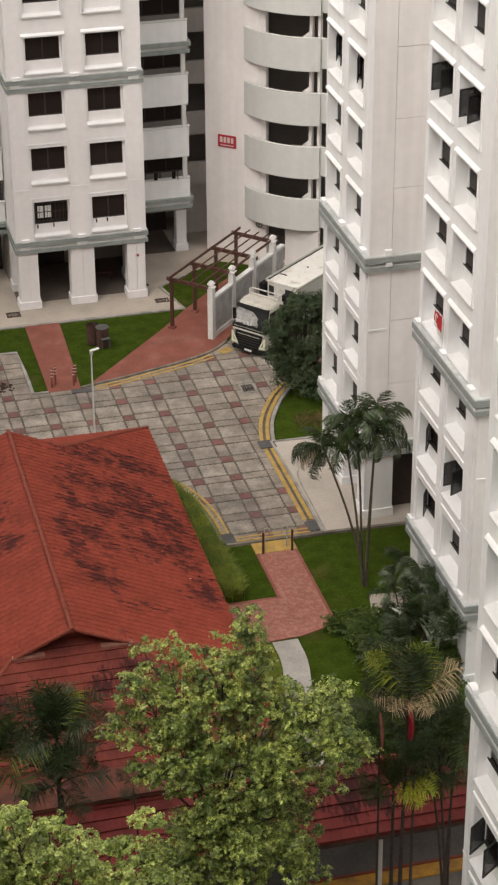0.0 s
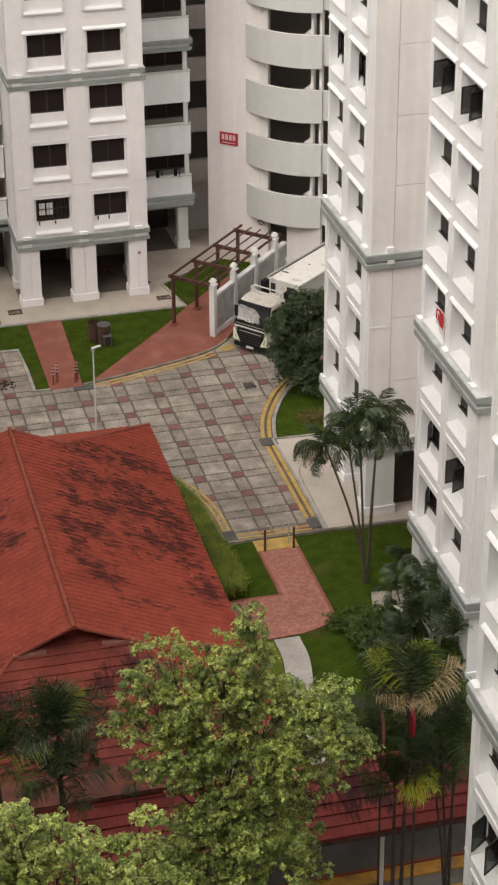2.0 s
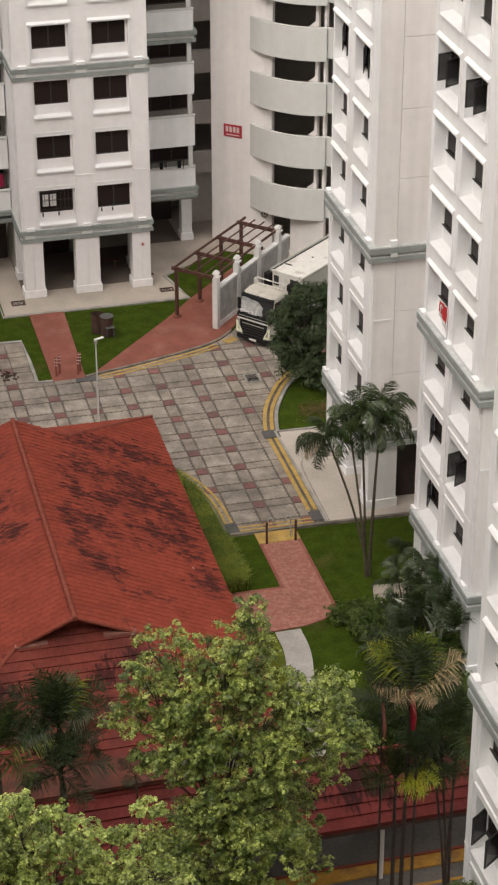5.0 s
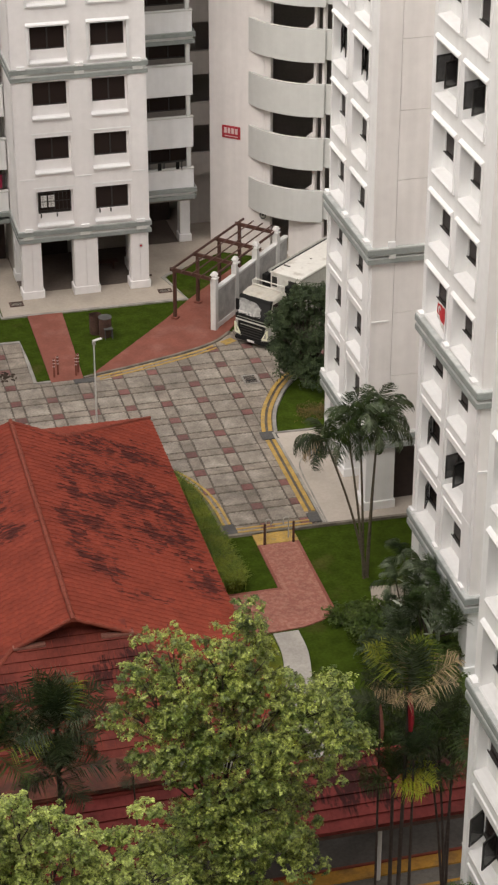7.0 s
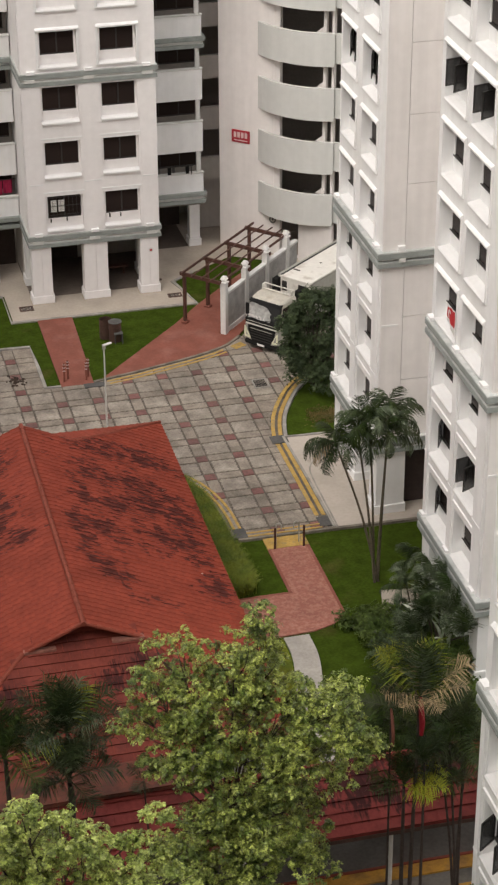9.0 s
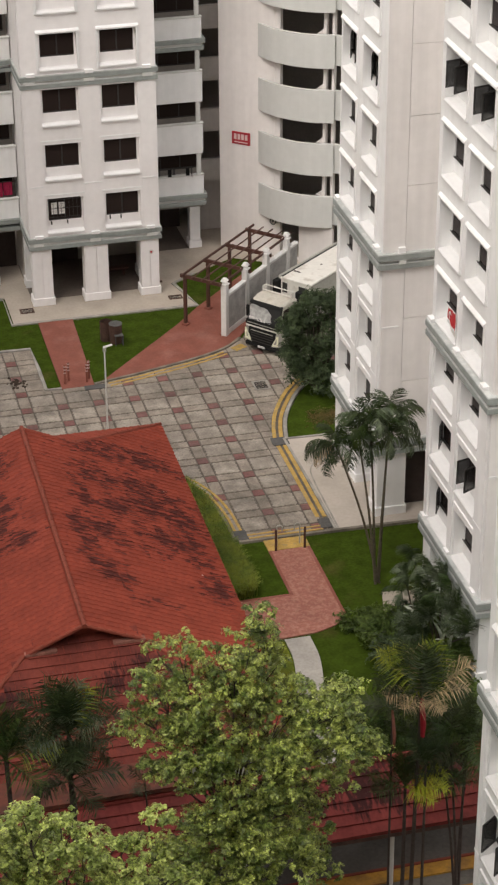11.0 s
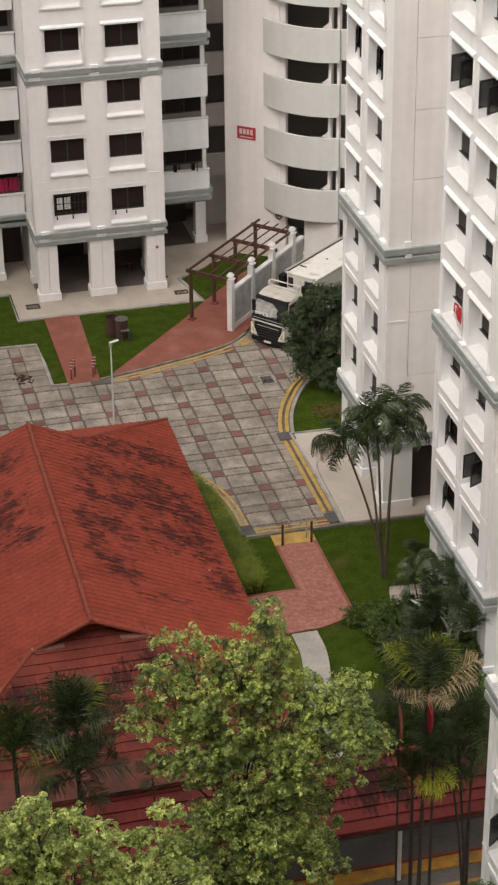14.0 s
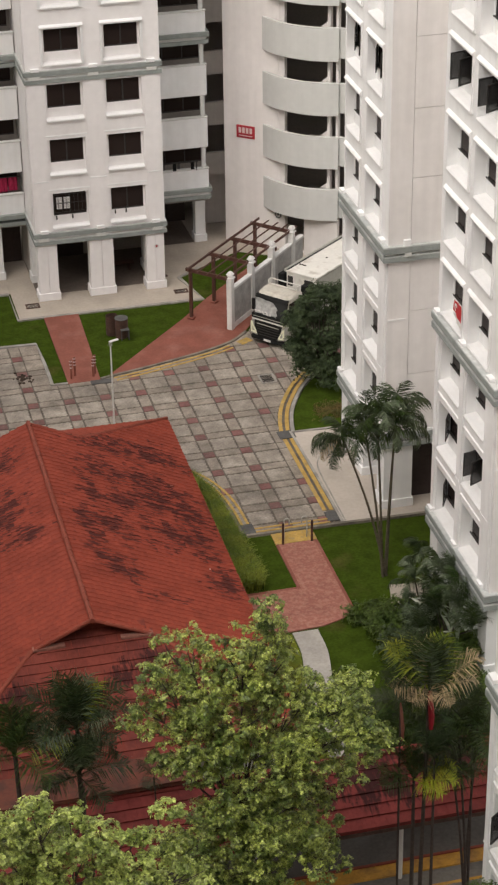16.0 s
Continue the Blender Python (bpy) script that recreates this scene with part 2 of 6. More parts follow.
M_PALMBARK = mat("palm_stem", (0.085, 0.07, 0.045), var=0.25, scale=3, fine=14, bump=0.5, stretch=(1, 1, 4))
M_GARDENLEAF = leaf_mat("garden_leaf", (0.09, 0.13, 0.026), (0.055, 0.088, 0.018))
# paddle leaf colour is set pale to carry white glints
M_PADDLE = leaf_mat("glint_pale_paddle_leaf", (0.52, 0.55, 0.47), (0.24, 0.29, 0.19), rough=0.3, spec=0.5, mscale=2.5)
M_REDSHAFT = mat("red_crownshaft", (0.3, 0.012, 0.024), rough=0.45, var=0.2)
M_LEAF = leaf_mat("light_green_leaf", (0.34, 0.395, 0.088), (0.11, 0.16, 0.032), mscale=1.7, island=0.62, trans=0.12, rough=0.38, spec=0.5)
M_LEAF2 = leaf_mat("yellow_green_leaf", (0.435, 0.5, 0.13), (0.19, 0.25, 0.05), mscale=2.0, island=0.55, trans=0.12, rough=0.38, spec=0.5)
M_TREELEAF = leaf_mat("deep_green_leaf", (0.075, 0.105, 0.045), (0.04, 0.062, 0.025), island=0.5, mscale=2.0, spec=0.3)
M_HEDGE = leaf_mat("hedge_leaf", (0.215, 0.25, 0.036), (0.13, 0.175, 0.028), island=0.4)
M_FROND = leaf_mat("palm_frond_green", (0.03, 0.048, 0.019), (0.046, 0.064, 0.022), rough=0.42)
M_FRONDMID = leaf_mat("palm_frond_olive", (0.06, 0.09, 0.02), (0.04, 0.07, 0.02), rough=0.42)
M_FRONDYEL = leaf_mat("palm_frond_yellow", (0.25, 0.27, 0.03), (0.15, 0.2, 0.03), rough=0.42)
M_FRONDDRY = leaf_mat("palm_frond_dry", (0.4, 0.3, 0.17), (0.3, 0.24, 0.15), rough=0.6)
M_REDSIGN = mat("red_sign", (0.42, 0.03, 0.045), rough=0.4, var=0.06)
M_SIGNWHITE = mat("sign_white", (0.72, 0.55, 0.54), rough=0.4, var=0.05)
M_TRUCKWHITE = mat("off_white_truck_paint", (0.68, 0.66, 0.61), rough=0.45, var=0.06, scale=1, fine=5, other=(0.3, 0.25, 0.19), edge=(0.55, 0.72), amount=0.55, mscale=1.6)
M_TRUCKBLACK = mat("black_truck_plastic", (0.014, 0.014, 0.014), rough=0.6, var=0.1, bump=0.05, spec=0.15)
M_TRUCKGREY = mat("grey_truck_side", (0.36, 0.35, 0.31), rough=0.5, var=0.1)
M_CHROME = mat("bare_metal", (0.6, 0.6, 0.58), rough=0.3, metal=0.9, var=0.05, bump=0)
M_LIGHTGLASS = glass("headlight_glass", (0.85, 0.84, 0.66), 0.1)
M_WINDSHIELD = glass("windshield_glass", (0.03, 0.03, 0.03), 0.05, 0.35)
M_RUBBER = mat("rubber", (0.016, 0.016, 0.016), rough=0.95, var=0.15, spec=0.1)
M_LAMPPOST = mat("pale_galvanised_steel", (0.62, 0.6, 0.57), rough=0.5, var=0.06)
M_ORANGE = mat("ochre_floor_paint", (0.5, 0.26, 0.04), var=0.18, scale=1.5, fine=10, other=(0.22, 0.12, 0.05), amount=0.6, mscale=1.2)
M_WETGREY = mat("wet_grey_concrete", (0.17, 0.155, 0.135), var=0.18, scale=1, fine=9, other=(0.09, 0.083, 0.075), amount=0.6, mscale=0.9)
M_FLOORDARK = mat("walkway_floor", (0.095, 0.085, 0.075), var=0.18, scale=1, fine=9)
M_RUST = mat("rusty_metal", (0.075, 0.04, 0.03), rough=0.7, var=0.25, scale=3, fine=14)
M_CLOTHRED = mat("red_cloth", (0.5, 0.03, 0.035), rough=0.9, var=0.06)
M_CLOTHPINK = mat("crimson_cloth", (0.32, 0.015, 0.06), rough=0.9, var=0.15, scale=3)
M_CLOTHWHITE = mat("white_cloth", (0.7, 0.68, 0.66), rough=0.9, var=0.06)


# ---- mesh helpers ----
def part(name, bm, material, parent=None, label=""):
    """Link a bmesh as one mesh object under a thing or a part."""
    if isinstance(bm, bmesh.types.BMesh):
        bmesh.ops.recalc_face_normals(bm, faces=bm.faces)
        me = bpy.data.meshes.new(name)
        bm.to_mesh(me)
        bm.free()
        me.materials.append(material)
    else:
        me = bm
    ob = new(name, me)
    ob.parent = parent
    if label:
        tagged(ob, label=label)
    return ob


def thing(name, label, category, group="", kind="", at=(0, 0, 0), rz=0.0):
    ob = new(name)
    ob.empty_display_size = 0.2
    ob.matrix_basis = pose(*at, 0, 0, rz)
    return tagged(ob, label, category, group, kind)


def box(bm, x0, x1, y0, y1, z0, z1):
    v = [bm.verts.new((x, y, z)) for z in (z0, z1) for x, y in ((x0, y0), (x1, y0), (x1, y1), (x0, y1))]
    for f in ((0, 1, 2, 3), (4, 5, 6, 7), (0, 1, 5, 4), (1, 2, 6, 5), (2, 3, 7, 6), (3, 0, 4, 7)):
        bm.faces.new([v[i] for i in f])
    return v


def boxed(*sizes):
    bm = bmesh.new()
    for s in sizes:
        box(bm, *s)
    return bm


def soft_box(x0, x1, y0, y1, z0, z1, r=0.02, seg=2):
    bm = boxed((x0, x1, y0, y1, z0, z1))
    bmesh.ops.bevel(bm, geom=bm.edges[:], offset=r, segments=seg, affect="EDGES")
    return bm


def plate(bm, points, z0, z1):
    """A flat slab with the outline points (x, y)."""
    lo = [bm.verts.new((x, y, z0)) for x, y in points]
    hi = [bm.verts.new((x, y, z1)) for x, y in points]
    bm.faces.new(hi)
    bm.faces.new(lo[::-1])
    n = len(points)
    for i in range(n):
        bm.faces.new((lo[i], lo[(i + 1) % n], hi[(i + 1) % n], hi[i]))


def strip(bm, line, width, z0, z1):
    """A raised band of that width along a line of points."""
    pts = [Vector((x, y)) for x, y in line]
    left, right = [], []
    for i, p in enumerate(pts):
        d = (pts[min(i + 1, len(pts) - 1)] - pts[max(i - 1, 0)]).normalized()
        n = Vector((-d.y, d.x)) * width / 2
        left.append(p + n)
        right.append(p - n)
    rings = [[bm.verts.new((*q, z)) for q, z in ((l, z0), (r, z0), (r, z1), (l, z1))] for l, r in zip(left, right)]
    for a, b in zip(rings, rings[1:]):
        for i in range(4):
            bm.faces.new((a[i], a[(i + 1) % 4], b[(i + 1) % 4], b[i]))
    bm.faces.new(rings[0])
    bm.faces.new(rings[-1][::-1])


def tube(bm, points, radii, seg=8, cap=True):
    """A round tube through points with a radius at each."""
    rings = []
    pts = [Vector(p) for p in points]
    for i, p in enumerate(pts):
        d = (pts[min(i + 1, len(pts) - 1)] - pts[max(i - 1, 0)]).normalized()
        a = d.orthogonal().normalized() if abs(d.z) < 0.9 else Vector((1, 0, 0))
        a = (a - d * a.dot(d)).normalized()
        b = d.cross(a)
        r = radii[i] if isinstance(radii, (list, tuple)) else radii
        rings.append([bm.verts.new(p + (a * math.cos(k * 2 * math.pi / seg) + b * math.sin(k * 2 * math.pi / seg)) * r) for k in range(seg)])
    for r0, r1 in zip(rings, rings[1:]):
        for k in range(seg):
            bm.faces.new((r0[k], r0[(k + 1) % seg], r1[(k + 1) % seg], r1[k]))
    if cap:
        bm.faces.new(rings[0][::-1])
        bm.faces.new(rings[-1])


def smooth_line(points, steps=4):
    """Points of a soft curve through the given ones."""
    pts = [Vector(p) for p in points]
    ext = [2 * pts[0] - pts[1], *pts, 2 * pts[-1] - pts[-2]]
    out = []
    for i in range(1, len(ext) - 2):
        p0, p1, p2, p3 = ext[i - 1:i + 3]
        for k in range(steps):
            t = k / steps
            out.append(0.5 * (2 * p1 + (p2 - p0) * t + (2 * p0 - 5 * p1 + 4 * p2 - p3) * t * t + (3 * p1 - p0 - 3 * p2 + p3) * t ** 3))
    out.append(pts[-1])
    return [tuple(p) for p in out]


def raw_mesh(name, verts, faces, material, parent=None, label=""):
    me = bpy.data.meshes.new(name)
    me.from_pydata(verts, [], faces)
    me.materials.append(material)
    me.update()
    ob = new(name, me)
    ob.parent = parent
    if label:
        tagged(ob, label=label)
    return ob


def inside(x, y, poly):
    hit = False
    for (ax, ay), (bx, by) in zip(poly, poly[1:] + poly[:1]):
        if (ay > y) != (by > y) and x < (bx - ax) * (y - ay) / (by - ay) + ax:
            hit = not hit
    return hit


# ---- ground, road and paths ----
bm = bmesh.new()
plate(bm, [(-1500, -1500), (1500, -1500), (1500, 1500), (-1500, 1500)], -0.6, -0.03)
tagged(part("ground", bm, M_GRASS), "green mown lawn with worn brown patches", "lawn", kind="structure")

ISLAND = smooth_line([(20.95, 79.3), (21.15, 80.3), (21.5, 81.5), (22.05, 82.7), (22.75, 83.9), (23.6, 84.9), (24.6, 85.6)])
NORTH = smooth_line([(14.3, 86.62), (15.1, 86.85), (16.4, 87.15), (17.6, 87.5), (19.0, 87.92), (20.3, 88.4), (21.3, 88.95), (22.1, 89.75)])
WESTCURVE = smooth_line([(17.38, 71.35), (17.36, 72.3), (17.33, 73.2), (17.22, 74.2), (16.98, 75.2), (16.6, 76.15), (16.1, 76.85), (15.3, 77.4), (14.2, 77.75)])
ROAD = [(-12, 77.9), *WESTCURVE[::-1], (21.2, 71.3), (21.15, 72.2), (20.98, 79.0), *ISLAND, (33, 88.8), (33, 96), (26.5, 95.2), *NORTH[::-1],
        (11.93, 86.65), (11.93, 91.1), (-12, 92.2)]


def offset(line, d):
    pts = [Vector(p) for p in line]
    out = []
    for i, p in enumerate(pts):
        e = (pts[min(i + 1, len(pts) - 1)] - pts[max(i - 1, 0)]).normalized()
        out.append((p.x - e.y * d, p.y + e.x * d))
    return out


BED = [(-12, 77.9), *offset(WESTCURVE, 0.1)[::-1], (21.48, 71.2), (21.48, 79.0), *offset(ISLAND, -0.56), (33, 88.8), (33, 96), (26.5, 95.2), *NORTH[::-1],
       (11.93, 86.65), (11.93, 91.1), (-12, 92.2)]
bm = bmesh.new()
plate(bm, BED, -0.4, 0.0)
road = tagged(part("road", bm, M_JOINT), "driveway bed with dark sandy joints between pavers", "road", kind="structure")


def strip_thing(name, label, line, width, z0, z1, material, category="kerb"):
    bm = bmesh.new()
    strip(bm, line, width, z0, z1)
    return tagged(part(name, bm, material), label, category, kind="structure")


strip_thing("kerb", "weathered concrete kerb round the planted island", offset(ISLAND, -0.62), 0.16, -0.2, 0.1, M_KERB)
strip_thing("kerb", "weathered concrete kerb beside the red paving", offset(NORTH, 0.06), 0.14, -0.2, 0.09, M_OLDKERB)
strip_thing("kerb", "weathered concrete kerb round the lawn bay", [(-12, 92.2), (11.93, 91.1), (11.97, 88.8), (11.97, 86.62), (12.7, 86.58)], 0.16, -0.2, 0.1, M_KERB)
strip_thing("kerb", "concrete kerb along the hedge curve", offset(WESTCURVE, 0.12), 0.12, -0.2, 0.09, M_OLDKERB)
strip_thing("kerb", "concrete kerb across the lawn edge", [(17.4, 71.16), (21.2, 71.1), (26.5, 70.95)], 0.14, -0.2, 0.09, M_OLDKERB)
strip_thing("kerb", "concrete kerb edging the beige forecourt", [(21.5, 71.2), (21.5, 75), (21.45, 79.25), (23.4, 79.15)], 0.12, -0.2, 0.09, M_KERB)
for d in (0.0, -0.3):
    strip_thing("yellow_line", "faded yellow line beside the island kerb", offset(ISLAND[:-2], d - 0.1), 0.17, 0.02, 0.046, M_YELLOW, "road marking")
    strip_thing("yellow_line", "faded yellow line along the north kerb", offset(NORTH[3:-6], -0.18 + d * 0.9), 0.11, 0.02, 0.046, M_YELLOW, "road marking")
    strip_thing("yellow_line", "faded yellow line along the hedge kerb", offset(WESTCURVE[3:], -0.06 + d * 0.85), 0.11, 0.02, 0.046, M_YELLOW, "road marking")
for x in (21.04, 21.34):
    strip_thing("yellow_line", "yellow double line beside the forecourt", [(x, 78.7), (x, 72.3)], 0.17, 0.02, 0.046, M_YELLOW, "road marking")
for y in (71.62, 71.36):
    strip_thing("yellow_line", "faded yellow line across the driveway end", [(17.85, y + 0.02), (21.0, y)], 0.1, 0.02, 0.046, M_YELLOW, "road marking")
for x0, x1, y0, y1 in ((20.85, 21.6, 78.75, 79.45), (17.2, 17.85, 71.3, 72.05), (20.95, 21.55, 71.4, 72.15), (13.75, 14.75, 86.2, 86.62)):
    tagged(part("drain_cover", soft_box(x0, x1, y0, y1, -0.05, 0.052, 0.012), M_DARKSLAB), "dark steel drain cover set in the paving", "drain cover", "drain covers")

bm = bmesh.new()
plate(bm, [(11.6, 94.2), (20.9, 94.2), (20.2, 97.0), (24, 99.5), (32, 94.5), (40, 100), (40, 118), (11.6, 118)], -0.4, 0.0)
plate(bm, [(-12, 97.4), (11.596, 97.4), (11.596, 118), (-12, 118)], -0.4, 0.0)
tagged(part("pavement", bm, M_APRON), "beige concrete apron under the apartment block", "pavement", kind="structure")
strip_thing("kerb", "grey drain edge of the beige apron", [(-12, 97.3), (11.5, 97.3), (11.5, 94.12), (20.95, 94.12), (20.3, 97.0), (21.6, 98.0)], 0.2, -0.2, 0.035, M_KERB)
bm = bmesh.new()
plate(bm, [(21.56, 71.2), (27.5, 70.95), (40, 71), (40, 80), (23.43, 79.1), (21.52, 79.2)], -0.4, 0.03)
tagged(part("pavement", bm, M_FORECOURT), "grey concrete strip beside the white tower", "pavement", kind="structure")
bm = bmesh.new()
plate(bm, [(21.7, 71.26), *[p[:2] for p in smooth_line([(21.72, 73.5), (21.78, 75.6), (21.94, 76.38), (22.32, 76.9), (22.95, 77.08), (23.42, 77.1)])], (39.9, 77.1), (39.9, 71.1), (27.5, 71.02)], 0.0, 0.036)
tagged(part("pavement", bm, M_FORECOURT), "beige concrete forecourt with a rounded corner", "pavement", kind="structure")
bm = bmesh.new()
plate(bm, [(12.72, 86.6), (14.25, 86.6), (14.52, 94.05), (12.78, 94.05)], -0.3, 0.03)
tagged(part("footpath", bm, M_REDPATH), "plain brick-red concrete footpath across the lawn", "footpath", kind="structure")
bm = bmesh.new()
plate(bm, [(14.7, 86.95), *offset(NORTH[5:], 0.14), (23.2, 91.6), (26.2, 95.6), (24.4, 97.6), (22.3, 95.4), (20.9, 93.9), (19.4, 92.05)], -0.3, 0.035)
tagged(part("footpath", bm, M_REDPATH), "brick-red stamped concrete path beneath the pergola", "footpath", kind="structure")
bm = bmesh.new()
plate(bm, [(18.38, 66.95), (18.38, 70.2), (20.12, 70.2), (20.12, 64.95), (20.0, 64.75), (19.46, 64.35), (18.66, 64.08), (17.3, 64.0), (16.0, 63.95), (16.0, 66.95)], -0.3, 0.02)
for q in (((18.44, 66.95), (18.44, 70.2)), ((20.06, 64.95), (20.06, 70.2)), ((16.0, 66.88), (18.5, 66.88))):
    strip_thing("path_border", "darker red border course of the pink path", q, 0.12, -0.1, 0.026, M_REDPATH, "path edge")
tagged(part("footpath", bm, M_PINKPATH), "worn pink stamped concrete path with pale scuffs", "footpath", kind="structure")
bm = bmesh.new()
plate(bm, [(18.38, 70.21), (20.12, 70.21), (20.12, 71.05), (18.38, 71.05)], -0.3, 0.03)
tagged(part("ramp", bm, M_YELLOW), "faded yellow painted kerb ramp", "ramp", kind="structure")
bm = bmesh.new()
w = smooth_line([(17.85, 63.9), (17.83, 62.5), (17.55, 61.0), (17.2, 59.2), (17.1, 56.5), (17.1, 53.4)])
strip(bm, w, 1.0, -0.3, 0.02)
tagged(part("footpath", bm, M_GREYPATH), "pale grey concrete garden path", "footpath", kind="structure")
bm = bmesh.new()
plate(bm, [(21.5, 64.5), (23.35, 64.4), (23.35, 65.9), (21.9, 66.1)], -0.3, 0.06)
tagged(part("pavement", bm, M_APRON), "small beige concrete pad beside the palms", "pavement", kind="structure")
strip_thing("kerb", "low worn kerb round the beige forecourt", smooth_line([(21.64, 71.3), (21.68, 73.5), (21.74, 75.6), (21.9, 76.4), (22.3, 76.95), (22.95, 77.13), (23.38, 77.16)]), 0.06, 0.0, 0.055, M_KERB)
strip_thing("yellow_line", "worn yellow patch at the driveway kerb", [(21.45, 88.62), (22.05, 88.95)], 0.45, 0.02, 0.046, M_YELLOW, "road marking")
M_STRIPGRASS = mat("yellow_green_lawn", (0.115, 0.122, 0.013), rough=0.95, var=0.25, scale=1.6, fine=12, bump=0.35, bscale=35, bdist=0.04, other=(0.06, 0.085, 0.012), edge=(0.45, 0.65), amount=0.7, mscale=1.1, spec=0.15)
bm = bmesh.new()
plate(bm, [(15.5, 63.85), (17.32, 63.85), (17.3, 62.5), (17.02, 61.0), (16.68, 59.2), (16.58, 55.0), (15.5, 55.0)], -0.3, -0.015)
tagged(part("grass_strip", bm, M_STRIPGRASS), "yellow-green lawn strip between house and garden path", "lawn", kind="structure")
# unseen blocks behind and beside the view, added to close and shade the court
tagged(part("wall_south", boxed((-32, 17, -14, -1.2, 0, 58)), M_CORRIDOR), "plain pale unseen block added behind the court for shade", "wall", kind="structure")
tagged(part("wall_west", boxed((-34, -22, -14, 95, 0, 61)), M_CORRIDOR), "plain pale unseen block added across the court for shade", "wall", kind="structure")


# ---- apartment towers ----
STOREY, SILL0 = 2.8, 3.57


def face_south(x0, y0):
    """Wall coordinates (along, inward, up) of a wall that faces -y."""
    return lambda u, d, z: (x0 + u, y0 + d, z)


def face_west(x0, y0):
    """Wall coordinates (along, inward, up) of a wall that faces -x."""
    return lambda u, d, z: (x0 + d, y0 + u, z)


def fbox(bm, A, u0, u1, d0, d1, z0, z1):
    a, b = A(u0, d0, z0), A(u1, d1, z1)
    return box(bm, min(a[0], b[0]), max(a[0], b[0]), min(a[1], b[1]), max(a[1], b[1]), z0, z1)


def fprism(bm, A, profile, u0, u1):
    """A profile of (inward, up) points drawn out along the wall."""
    a = [bm.verts.new(A(u0, d, z)) for d, z in profile]
    b = [bm.verts.new(A(u1, d, z)) for d, z in profile]
    bm.faces.new(a)
    bm.faces.new(b[::-1])
    for i in range(len(profile)):
        j = (i + 1) % len(profile)
        bm.faces.new((a[i], a[j], b[j], b[i]))


def window_meshes(w, h):
    """Frame and panes of a two-leaf window, centred on its middle."""
    f = boxed((-w / 2, w / 2, -0.03, 0.03, -h / 2, -h / 2 + 0.06), (-w / 2, w / 2, -0.03, 0.03, h / 2 - 0.06, h / 2),
              (-w / 2, -w / 2 + 0.06, -0.028, 0.028, -h / 2, h / 2), (w / 2 - 0.06, w / 2, -0.028, 0.028, -h / 2, h / 2),
              (-0.035, 0.035, -0.026, 0.026, -h / 2, h / 2))
    p = boxed((-w / 4 + 0.03, w / 4 - 0.03, -0.006, 0.006, -h / 2 + 0.06, h / 2 - 0.06))
    out = []
    for name, bm, material in (("window", f, M_FRAME), ("pane", p, M_GLASS)):
        bmesh.ops.recalc_face_normals(bm, faces=bm.faces)
        me = bpy.data.meshes.new(name)
        bm.to_mesh(me)
        bm.free()
        me.materials.append(material)
        out.append(me)
    return out


def casement(parent, hinge_x, side, w, h, angle):
    """A top-to-bottom leaf swung outwards on its hinge; in the window's own space."""
    bm = boxed((0, w, -0.02, 0.02, 0, 0.05), (0, w, -0.02, 0.02, h - 0.05, h), (0, 0.05, -0.018, 0.018, 0, h), (w - 0.05, w, -0.018, 0.018, 0, h))
    leaf = part("casement", bm, M_FRAME, parent, "dark casement leaf standing open")
    leaf.matrix_basis = pose(hinge_x, side * 0.03, -h / 2 - 0.28, 0, 0, angle)
    part("casement_pane", boxed((0.05, w - 0.05, -0.005, 0.005, 0.05, h - 0.05)), M_TINT, leaf)


